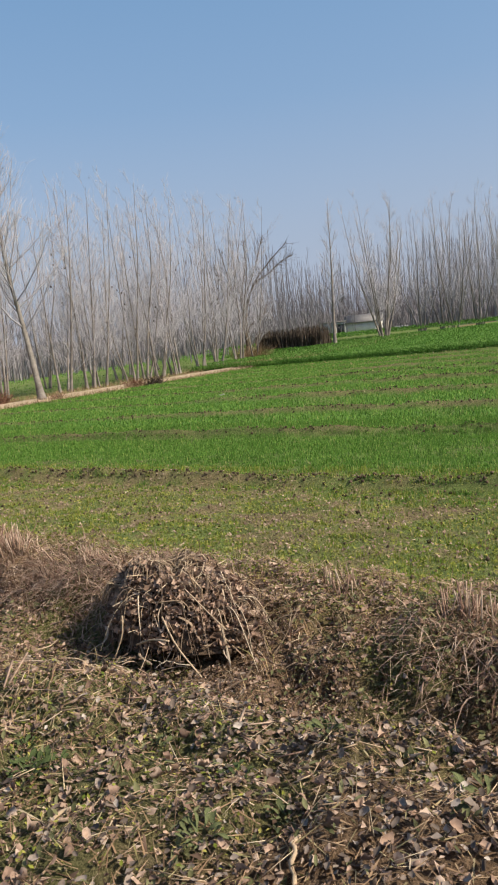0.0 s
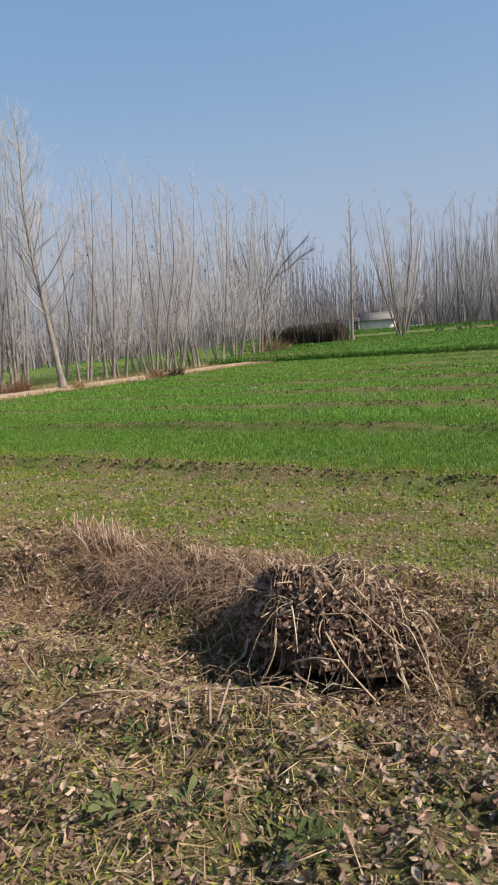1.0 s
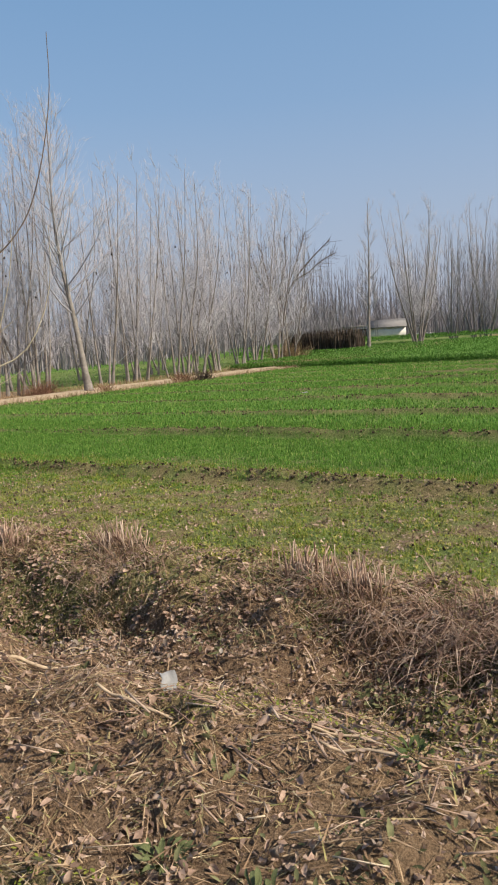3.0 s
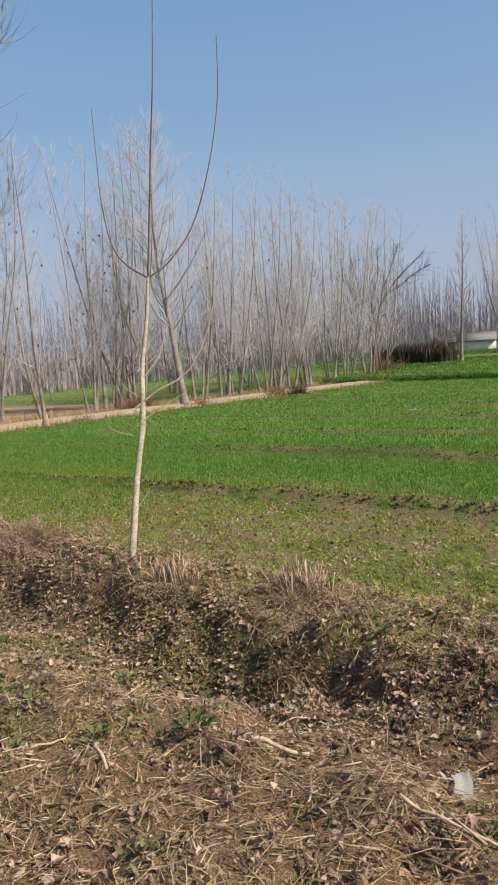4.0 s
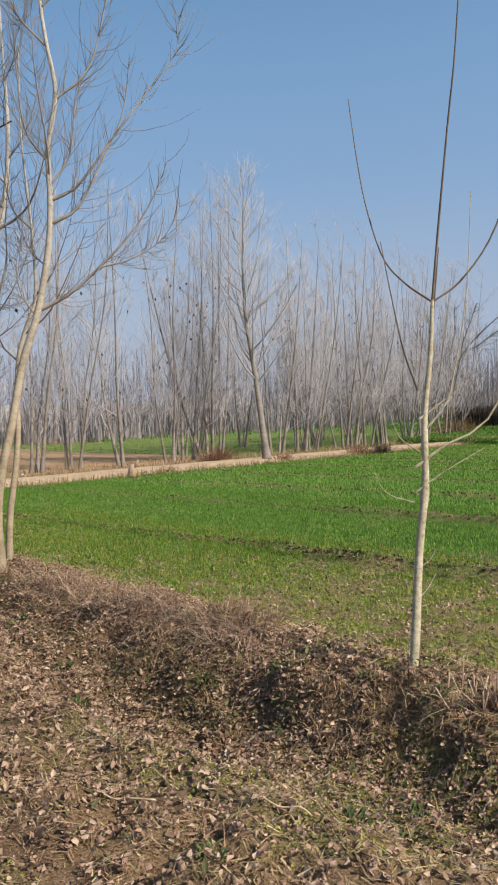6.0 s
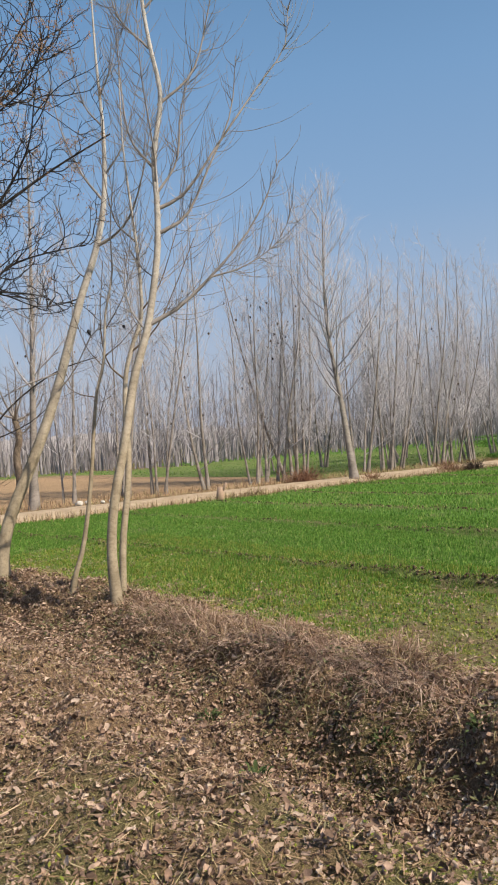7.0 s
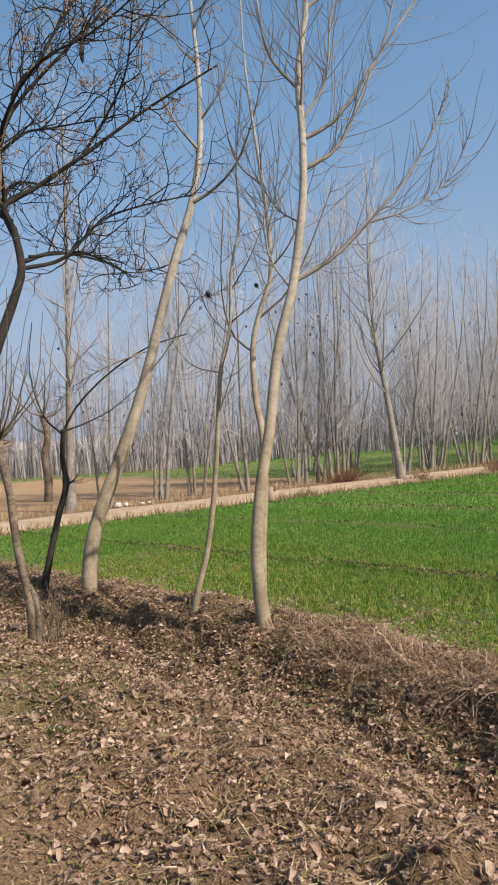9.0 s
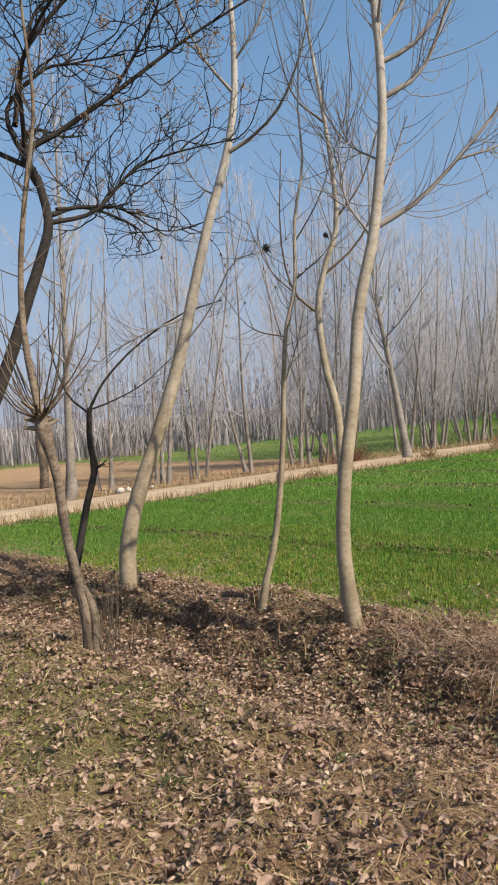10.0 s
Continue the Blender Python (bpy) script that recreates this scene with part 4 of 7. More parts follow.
def build_dark_tree():
    """A dark crooked tree with hanging clusters of dry berries."""
    r = np.random.default_rng(14)
    root = thing("berry_tree")
    trunk = spline([(-16.50, 1.66, 0.37), (-16.42, 2.08, 1.11), (-16.40, 2.54, 1.82), (-16.39, 2.82, 2.37), (-16.37, 3.03, 2.90), (-16.33, 3.18, 3.30), (-16.33, 3.27, 3.61), (-16.49, 3.28, 4.04)], 22)
    s = Shape()
    s.tube(trunk, np.linspace(0.068, 0.036, 22), 9)
    part("trunk", s, MAT_DARK_BARK, root, "dark rough leaning trunk")
    limbs = [
        ([(-16.49, 3.28, 3.98), (-16.67, 3.27, 4.30), (-16.56, 3.54, 4.49), (-16.29, 4.00, 4.85), (-16.15, 4.44, 5.22), (-15.94, 4.76, 5.48), (-15.57, 5.32, 5.88)], 0.045),
        ([(-16.34, 3.26, 3.59), (-16.26, 3.70, 3.73), (-16.15, 4.07, 4.12), (-15.96, 4.40, 4.28), (-15.65, 4.91, 4.41)], 0.030),
        ([(-16.49, 3.28, 4.04), (-16.80, 3.19, 4.68), (-16.65, 3.49, 5.08), (-16.49, 3.73, 5.15), (-16.21, 4.13, 5.23)], 0.034),
        ([(-16.49, 3.28, 4.02), (-16.93, 3.38, 4.46), (-17.44, 3.81, 4.88), (-18.12, 4.53, 5.17), (-18.61, 5.15, 5.47)], 0.040),
        ([(-16.36, 3.28, 3.66), (-16.76, 3.86, 3.92), (-17.45, 4.68, 4.11), (-18.42, 5.69, 4.30), (-19.09, 6.38, 4.24)], 0.032),
        ([(-16.29, 4.00, 4.85), (-16.16, 4.24, 5.28), (-15.91, 4.36, 5.70), (-15.82, 4.43, 6.34), (-15.87, 4.61, 7.08)], 0.024),
        ([(-16.74, 3.24, 4.57), (-16.97, 3.53, 5.42), (-16.81, 4.17, 6.25), (-16.65, 4.70, 6.87), (-16.32, 5.13, 7.49)], 0.036),
        ([(-16.67, 3.28, 4.36), (-16.25, 3.10, 4.90), (-15.64, 3.21, 5.32), (-15.16, 3.53, 5.51), (-14.68, 3.84, 5.82)], 0.030),
        ([(-16.97, 3.53, 5.42), (-17.29, 3.86, 6.05), (-17.58, 4.49, 6.67), (-17.67, 5.13, 7.49)], 0.026),
        ([(-16.32, 3.35, 3.72), (-16.45, 4.06, 3.86), (-16.73, 4.77, 3.79), (-17.03, 5.49, 3.99)], 0.020),
        ([(-15.64, 3.21, 5.32), (-15.53, 3.54, 5.94), (-15.42, 3.97, 6.57), (-15.31, 4.30, 7.30)], 0.022),
        ([(-16.60, 3.32, 4.14), (-17.17, 2.88, 4.59), (-17.75, 2.60, 5.25), (-18.22, 2.53, 6.12)], 0.034),
    ]
    octa = np.array([(1, 0, 0), (-1, 0, 0), (0, 1, 0), (0, -1, 0), (0, 0, 1), (0, 0, -1)], float)
    octa_f = [(0, 2, 4), (2, 1, 4), (1, 3, 4), (3, 0, 4), (2, 0, 5), (1, 2, 5), (3, 1, 5), (0, 3, 5)]
    for ctrl, q in limbs:
        pts = limb_part("limb", ctrl, 16, q * 0.8, q * 0.22, MAT_DARK_BARK, root, 6)
        tw, berries, stalks = Shape(), Shape(), Shape()
        for f in np.sort(r.uniform(0.15, 1.0, 19)):
            p = along(pts, f)
            d = along(pts, min(f + 0.06, 1)) - along(pts, max(f - 0.06, 0))
            d = d / (np.linalg.norm(d) + 1e-9) + r.normal(0, 0.65, 3) + np.array([0, 0, 0.1])
            L = r.uniform(0.5, 1.2)
            a = crooked(p, d, L, 7, r, 0.34, 0.10)
            tw.tube(a, np.linspace(0.0085, 0.0032, len(a)), 4)
            for _ in range(4):
                g = r.uniform(0.25, 1.0)
                b = crooked(along(a, g), d + r.normal(0, 0.8, 3), r.uniform(0.2, 0.5), 5, r, 0.34, 0.16)
                tw.tube(b, np.linspace(0.0045, 0.002, len(b)), 3)
                if r.random() < 0.30 and b[-1][2] > 4.5:
                    e = b[-1]
                    for _ in range(int(r.integers(8, 16))):
                        o = e + r.normal(0, 0.055, 3) + np.array([0, 0, -0.05])
                        stalks.tube([e, (e + o) / 2 + r.normal(0, 0.01, 3), o], [0.0015, 0.0013, 0.0012], 3)
                        berries.add(octa * r.uniform(0.0085, 0.0125) + o, octa_f)
        part("twig_spray", tw, MAT_DARK_BARK, BOUGHS[-1], "dark crooked twigs", kind="stuff")
        if berries.v:
            part("berry_stem", stalks, MAT_DRY_GRASS, BOUGHS[-1], kind="stuff")
            part("berry_spray", berries, MAT_BERRY, BOUGHS[-1], "dry tan berries", kind="stuff")
    pod = Shape()
    pod.tube(spline([(-15.21, 3.46, 5.57), (-15.22, 3.46, 5.46), (-15.21, 3.44, 5.33), (-15.20, 3.44, 5.22)], 9), np.array([0.004, 0.008, 0.011, 0.014, 0.018, 0.021, 0.022, 0.017, 0.005]), 7)
    part("seed_pod", pod, MAT_DARK_BARK, root, "dark hanging dry pod")
    tagged(root, "dark crooked bare tree with clusters of dry berries", "tree")


build_dark_tree()


def build_pollard():
    """A cut-back tree with a knobbed head and new shoots."""
    r = np.random.default_rng(31)
    root = thing("pollard_tree")
    s = Shape()
    trunk = spline([(-14.84, 2.49, 0.17), (-14.84, 2.49, 0.56), (-14.88, 2.43, 1.03), (-14.92, 2.41, 1.46), (-14.99, 2.36, 1.86)], 20)
    rad = np.linspace(0.034, 0.031, 20) * (1 + 0.08 * np.sin(np.arange(20) * 1.7))
    rad[0] = 0.05
    rad[-3:] = (0.045, 0.056, 0.036)
    s.tube(trunk, rad, 10, cap=True)
    part("trunk", s, MAT_POLLARD, root, "ridged brown trunk with worn bark")
    limb_part("side_stem", [(-14.82, 2.53, 0.21), (-14.82, 2.55, 0.51), (-14.85, 2.49, 0.72)], 8, 0.035, 0.028, MAT_POLLARD, root, 8)
    for k in range(9):
        a, e = r.uniform(0, 6.28), r.uniform(0.1, 1.0)
        p = np.array([-14.99, 2.36, 1.84 + r.uniform(-0.06, 0.06)])
        d = np.array([math.cos(a) * math.cos(e), math.sin(a) * math.cos(e), math.sin(e)])
        limb_part("stub", [p, p + d * 0.06, p + d * r.uniform(0.10, 0.17)], 6, 0.022, 0.012, MAT_POLLARD, root, 6, "cut branch stub")
    shoots = Shape()
    main = spline([(-14.99, 2.36, 1.88), (-15.08, 2.34, 2.43), (-15.14, 2.39, 2.93), (-15.14, 2.48, 3.49), (-15.14, 2.58, 4.01), (-15.18, 2.58, 4.57), (-15.22, 2.56, 5.45)], 18)
    leader = Shape()
    leader.tube(main, np.linspace(0.026, 0.008, 18), 7)
    part("main_shoot", leader, MAT_POLLARD, root)
    twigs_on(shoots, main, r, 30, 0.7, 0.005, 0.1, 0.6, 3, 6)
    for k in range(20):
        g = grow((-14.99 + r.normal(0, 0.03), 2.36 + r.normal(0, 0.03), 1.86), r.uniform(0, 6.28), r.uniform(0.5, 1.1), 1.4, r.uniform(0.35, 1.3), 7, r, 0.09)
        shoots.tube(g, np.linspace(0.007, 0.0025, 7), 4)
    part("new_growth", shoots, MAT_TWIG_DARK, root, "upright new shoots", kind="stuff")
    low = Shape()
    for k in range(26):
        g = grow((-14.80 + r.normal(0, 0.08), 2.62 + r.normal(0, 0.08), float(height(-14.8, 2.6)) - 0.02), r.uniform(0, 6.28), r.uniform(0.8, 1.3), 1.45, r.uniform(0.25, 0.62), 5, r, 0.07)
        low.tube(g, np.linspace(0.005, 0.002, 5), 3)
    part("root_growth", low, MAT_TWIG_DARK, root, "thin shoots round the foot", kind="stuff")
    tagged(root, "pollarded tree with knobbed head and worn brown bark", "tree")

    small = thing("small_crooked_tree")
    s = Shape()
    trunk = spline([(-17.68, 3.95, 0.15), (-17.63, 4.01, 0.48), (-17.61, 4.14, 0.96), (-17.59, 4.26, 1.35), (-17.64, 4.26, 1.66), (-17.66, 4.30, 2.02)], 20)
    rad = np.linspace(0.045, 0.030, 20)
    rad[12] *= 1.3
    s.tube(trunk, rad, 8)
    part("trunk", s, MAT_DARK_BARK, small)
    tw = Shape()
    for ctrl, q in (
        ([(-17.66, 4.30, 2.00), (-17.60, 4.48, 2.31), (-17.46, 4.84, 2.68), (-17.27, 5.32, 3.01), (-16.98, 5.75, 3.16)], 0.019),
        ([(-17.66, 4.30, 2.00), (-17.58, 4.54, 2.08), (-17.41, 4.86, 2.25), (-17.24, 5.19, 2.55)], 0.012),
        ([(-17.66, 4.29, 1.96), (-17.86, 4.14, 2.22), (-18.01, 4.07, 2.78), (-18.08, 4.17, 3.39)], 0.014),
        ([(-17.59, 4.26, 1.35), (-17.54, 4.32, 1.39), (-17.52, 4.36, 1.43)], 0.022),
    ):
        pts = limb_part("limb", ctrl, 10, q, q * 0.35, MAT_DARK_BARK, small, 6)
        spray = Shape()
        twigs_on(spray, pts, r, 8, 0.5, 0.004, 0.25, 0.7, 3, 5)
        part("twig_spray", spray, MAT_TWIG_DARK, BOUGHS[-1], kind="stuff")
    tagged(small, "small crooked tree with cut stubs on the bank", "tree")


build_pollard()

# trees beside the track: one line, thin poplars of several stems each
ROW = [
    (-30.6, 14.3, 9.6, 0.080, 3, 0.10), (-30.6, 15.9, 10.6, 0.080, 4, 0.10), (-30.3, 17.8, 10.2, 0.095, 2, 0.14), (-30.4, 20.4, 10.4, 0.075, 3, 0.18),
    (-30.3, 21.5, 11.2, 0.080, 3, 0.16), (-30.5, 22.5, 11.8, 0.085, 3, 0.18), (-30.6, 23.4, 11.8, 0.095, 3, 0.20), (-30.5, 27.2, 10.0, 0.085, 3, 0.18),
    (-30.4, 28.7, 10.4, 0.085, 4, 0.20), (-30.6, 29.8, 10.4, 0.080, 5, 0.16), (-30.5, 32.2, 10.8, 0.085, 3, 0.18), (-30.6, 33.4, 10.4, 0.085, 4, 0.16),
    (-30.5, 34.5, 10.0, 0.080, 4, 0.18), (-30.7, 36.3, 10.4, 0.085, 5, 0.16), (-30.5, 38.5, 10.4, 0.080, 4, 0.16), (-30.8, 40.8, 10.6, 0.085, 5, 0.16),
    (-30.6, 43.0, 10.4, 0.080, 4, 0.16), (-31.0, 45.4, 10.4, 0.080, 4, 0.16), (-30.8, 12.2, 8.4, 0.075, 2, 0.12),
]
for k, (x, y, tall, q, stems, spread) in enumerate(ROW):
    poplar_tree((x, y), (0.5 * math.sin(k * 2.3), 0.7 * math.sin(k * 1.7 + 1)), tall, q, 100 + k, limbs=32, lo=0.14, length=3.2, e0=0.88, stems=stems, spread=spread * 1.4, twigs=10, twig_len=1.25,
                label="bare grey-barked poplar with several thin stems beside the track", group="poplars beside the track")
poplar_tree((-26.9, 22.5), (-0.48, -0.46), 11.1, 0.165, 77, bow=(0.62, 1.05), limbs=40, lo=0.34, length=4.2, e0=0.85, twigs=18, twig_len=1.4, label="tall leaning bare poplar at the edge of the track", group="poplars beside the track")
poplar_tree((-29.6, 10.5), (0.1, 0.4), 12.6, 0.15, 78, limbs=34, lo=0.33, length=2.4, e0=0.9, twigs=12, label="tall slim bare poplar at the edge of the track", group="poplars beside the track")
for k in range(7):
    x, y = -35.0 - 3.2 * abs(math.sin(k * 2.1)), 25.0 + 3.6 * k
    poplar_tree((x, y), (0.4 * math.sin(k), 0.5 * math.cos(k * 2.2)), 10.5 + 1.2 * math.sin(k * 1.3), 0.08, 200 + k, limbs=30, lo=0.12, length=3.2, e0=0.9, stems=2 + k % 3, spread=0.26, twigs=12, twig_len=1.25,
                label="bare grey-barked poplar with several thin stems beside the track", group="poplars beside the track")
# beyond the tall crop
poplar_tree((-31.2, 58.0), (0.3, 0.3), 11.8, 0.17, 79, limbs=36, lo=0.33, length=2.3, e0=0.8, twigs=13, label="single slim bare poplar in the green crop", group="poplars in the crop")
poplar_tree((-29.4, 64.0), (0.2, 0.2), 12.3, 0.13, 80, limbs=32, lo=0.16, length=3.0, e0=0.95, stems=11, spread=0.42, twigs=12, twig_len=1.3, label="broad clump of bare poplar stems in the crop", group="poplars in the crop")
for k, (x, y, tall, stems) in enumerate(((-29.8, 74, 12.5, 5), (-28.2, 76, 13, 4), (-26.6, 75, 12.5, 6), (-24.9, 77, 13, 5), (-22.7, 78, 13, 5), (-20.4, 76, 12.5, 6), (-17.8, 78, 13, 5), (-15, 77, 13, 5))):
    poplar_tree((x, y), (0.2, 0.2), tall, 0.11, 140 + k, limbs=28, lo=0.16, length=3.0, e0=0.95, stems=stems, spread=0.36, twigs=10, twig_len=1.4, label="clump of bare poplar stems at the far edge of the crop", group="poplars in the crop")


def build_spreading_tree():
    r = np.random.default_rng(88)
    x, y = -32.4, 46.6
    root = thing("spreading_tree", (x, y, float(height(x, y)) - 0.05))
    to = np.array([0.9, 0.4, 0.0])  # the way its longest limb reaches

    def at(*spots):
        return [tuple(to * d + (0.1 * math.sin(3 * d + z), -0.1 * d, z)) for d, z in spots]

    limb_part("trunk", at((0, 0), (0.05, 1.2), (-0.08, 2.2), (0.0, 3.0)), 12, 0.19, 0.13, MAT_POLLARD, root, 9)
    for ctrl, q in ((at((0, 2.4), (0.5, 4.2), (1.3, 5.7), (2.4, 6.9), (3.9, 8.1)), 0.11), (at((0, 3.0), (0.15, 5.0), (0.5, 6.8), (0.7, 8.6)), 0.10), (at((0, 2.8), (-0.6, 4.6), (-0.9, 6.4), (-1.3, 8.3)), 0.08), (at((0, 1.7), (0.5, 2.5), (1.4, 3.1), (2.0, 3.9)), 0.05), (at((1.2, 5.6), (2.2, 6.0), (3.3, 6.7), (4.3, 7.2)), 0.05), (at((0.2, 4.4), (1.0, 6.0), (1.7, 7.6), (2.1, 8.8)), 0.06), (at((-0.5, 4.4), (-1.4, 5.6), (-2.0, 7.2)), 0.05)):
        pts = limb_part("limb", ctrl, 12, q, 0.02, MAT_POLLARD, root, 6)
        spray = Shape()
        twigs_on(spray, pts, r, 34, 1.7, 0.013, 0.15, 0.5, 3, 4)
        twigs_on(spray, pts, r, 46, 0.9, 0.009, 0.2, 0.5, 3, 3)
        part("twig_spray", spray, MAT_TWIG_DARK, BOUGHS[-1], kind="stuff")
    tagged(root, "bare spreading tree at the end of the track", "tree")


build_spreading_tree()


def build_pruned_tree():
    r = np.random.default_rng(55)
    x, y = -35.6, 12.7
    z = float(height(x, y))
    root = thing("pruned_tree", (x, y, z))
    s = Shape()
    s.tube(spline([(0, 0, -0.1), (0.05, 0.03, 0.8), (-0.08, 0.0, 1.7), (0.05, 0.1, 2.4), (-0.2, 0.05, 3.2)], 16), np.linspace(0.17, 0.11, 16), 9, cap=True)
    part("trunk", s, MAT_POLLARD, root)
    c = Shape()
    for k in range(10):
        limb = grow((-0.1, 0.05, r.uniform(2.3, 3.2)), k * 2.3, r.uniform(0.3, 0.9), 1.35, r.uniform(1.5, 3.2), 7, r, 0.1)
        c.tube(limb, np.linspace(0.05, 0.012, 7), 5)
        twigs_on(c, limb, r, 9, 0.9, 0.009, 0.2, 0.8, 3, 4)
    part("crown", c, MAT_TWIG, root, kind="stuff")
    tagged(root, "pruned tree with young upright branches beyond the track", "tree")


build_pruned_tree()


def far_woods():
    """Bare plantation woods, far off on two sides."""
    r = np.random.default_rng(61)
    s = Shape()
    spots = []
    while len(spots) < 1900:
        x, y = r.uniform(-165, -61), r.uniform(0, 190)
        if r.random() < math.exp(-(-61 - x) / 55) and y > -0.30 * (x + 10) - 8:
            spots.append((x + 0.4 * min(max(y - 25, 0), 35), y, r.uniform(6.5, 9.5)))
    while len(spots) < 2420:
        x, y = r.uniform(-75, -12), 92 + abs(r.normal(0, 28))
        if -56 < x < -40 and y < 103:
            continue
        spots.append((x, y, r.uniform(10.0, 14.0)))
    for _ in range(120):
        x, y = r.uniform(-57, -37), r.uniform(50, 90)
        if abs(x + 5 + 0.45 * y) > 6:
            spots.append((x, y, r.uniform(9.0, 12.0)))
    tips, sizes, yaws, tilts = [], [], [], []
    feet = height(np.array([q[0] for q in spots]), np.array([q[1] for q in spots])) - 0.1
    for (x, y, tall), z in zip(spots, feet):
        lx, ly = r.normal(0, 0.5, 2)
        t = np.array([(x, y, z), (x + lx * 0.3, y + ly * 0.3, z + tall * 0.35), (x + lx * 0.7, y + ly * 0.7, z + tall * 0.7), (x + lx, y + ly, z + tall)])
        q = r.uniform(0.025, 0.055)
        s.tube(t, [q, q * 0.8, q * 0.5, 0.012], 3)
        f = r.uniform(0.08, 0.95, 18)
        i = np.minimum((f * 3).astype(int), 2)
        tips.append(t[i] + (t[i + 1] - t[i]) * (f * 3 - i)[:, None])
        L = np.maximum(tall * 0.27 * (1.2 - f), 0.9) * r.uniform(0.6, 1.3, 18)
        sizes.append(np.stack([r.uniform(0.00024, 0.0005, 18) * math.hypot(x, y), L * r.uniform(0.5, 1.3, 18), L], 1))
        yaws.append(r.uniform(0, 6.28, 18))
        tilts.append(r.uniform(-0.6, 0.15, 18))
    # low scrub along the foot of the woods, filling in for the haze band
    n = 19000
    west = r.random(n) < 0.62
    x = np.where(west, -61 - np.abs(r.normal(0, 25, n)), r.uniform(-70, -12, n))
    y = np.where(west, r.uniform(5, 170, n), 92 + np.abs(r.normal(0, 12, n)))
    x = np.where(west, x + 0.4 * np.clip(y - 25, 0, 35), x)
    ok = ~((x > -56) & (x < -40) & (y < 104))
    x, y = x[ok], y[ok]
    n = len(x)
    L = r.uniform(1.0, 4.0, n)
    tips.append(np.stack([x, y, height(x, y) - 0.1], 1))
    sizes.append(np.stack([r.uniform(0.07, 0.15, n), L * r.uniform(0.1, 0.9, n), L], 1))
    yaws.append(r.uniform(0, 6.28, n))
    tilts.append(r.normal(0, 0.12, n))
    tips, sizes, yaws, tilts = np.vstack(tips), np.vstack(sizes), np.concatenate(yaws), np.concatenate(tilts)
    v, f = scatter(BLADE, BLADE_F, np.array(tips), np.array(yaws), np.array(tilts), np.array(sizes))
    s.add(v, f)
    stuff("far_woods", np.vstack(s.v), np.vstack(s.f), MAT_HAZED_WOOD, "grey-brown woods of bare poplars on the horizon, coloured for haze", "woods")


far_woods()


def far_backdrop():
    """The last woods, an added ring close under the horizon, with haze painted in."""
    r = np.random.default_rng(5)
    a = np.arange(0, 2 * math.pi, 0.004)
    h = 7.0 + 4.0 * fnoise(a * 14, a * 0 + 1.5, 4) + r.uniform(0, 1.6, len(a))
    x, y = 430 * np.cos(a), 430 * np.sin(a)
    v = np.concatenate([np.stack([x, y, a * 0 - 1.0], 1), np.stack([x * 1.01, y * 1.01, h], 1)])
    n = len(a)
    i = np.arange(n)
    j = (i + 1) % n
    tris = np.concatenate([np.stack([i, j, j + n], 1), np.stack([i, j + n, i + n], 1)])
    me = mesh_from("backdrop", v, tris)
    me.materials.append(plain_material("haze_tinted_woods", (0.31, 0.293, 0.305), (0.42, 0.40, 0.413), 0.25, 1.0, 0.0, 0.0))
    tagged(new("backdrop", me), "added lilac-grey ring of distant woods all round, coloured for haze", "woods", kind="structure")


far_backdrop()

# ---- crops ----
def blades(n_try, x0, x1, y0, y1, tall, wide, keep, shape=BLADE, faces=BLADE_F, clump=0):
    x, y = rng.uniform(x0, x1, n_try), rng.uniform(y0, y1, n_try)
    if clump:  # the blades stand in tufts
        x = np.repeat(x[:n_try // clump], clump)
        y = np.repeat(y[:n_try // clump], clump)
    d = wheat_amount(x, y)
    chance = rng.random(n_try)
    if clump:
        chance = np.repeat(chance[:len(x) // clump], clump)
        d = np.clip(d, 0, 1)
    ok = chance[:len(x)] < np.clip(d, 0, 1) * keep
    # sown rows run along the strips
    x, y, d = x[ok], y[ok], d[ok]
    y = np.round(y / 0.16) * 0.16 + rng.normal(0, 0.035, len(y))
    if clump:
        x = x + rng.normal(0, 0.035, len(x))
    n = len(x)
    h = tall * rng.uniform(0.55, 1.15, n) * (0.55 + 0.45 * d)
    pos = np.stack([x, y, height(x, y) - 0.005], 1)
    sc = np.stack([wide * rng.uniform(0.7, 1.3, n), h * rng.uniform(0.4, 1.3, n), h], 1)
    return scatter(shape, faces, pos, rng.uniform(0, 6.283, n), rng.normal(0, 0.42, n), sc)


v1, f1 = blades(400000, -25.7, -0.5, 7.0, 13.2, 0.062, 0.0105, 1.0, SPIKE, SPIKE_F, 7)
stuff("wheat", v1, f1, MAT_WHEAT, "short bright green young wheat in sown rows", "wheat")
v1, f1 = blades(250000, -20.0, 0.6, 3.7, 8.6, 0.07, 0.009, 1.0, SPIKE, SPIKE_F, 14)
stuff("thin_wheat", v1, f1, MAT_WHEAT_THIN, "thin yellowish wheat and grass along the field edge", "wheat")
v1, f1 = blades(150000, -25.0, -11.5, 4.7, 8.5, 0.070, 0.0105, 1.0, SPIKE, SPIKE_F, 7)
stuff("wheat", v1, f1, MAT_WHEAT, "short bright green young wheat in sown rows", "wheat")
v1, f1 = blades(80000, -25.7, -2.0, 12.5, 22.0, 0.085, 0.022, 1.0, SPIKE, SPIKE_F)
stuff("wheat", v1, f1, MAT_WHEAT, "short bright green young wheat in sown rows", "wheat")
v1, f1 = blades(75000, -25.7, -4.5, 22.0, 37.2, 0.09, 0.036, 1.0, SPIKE, SPIKE_F)
stuff("wheat", v1, f1, MAT_WHEAT, "short bright green young wheat in sown rows", "wheat")


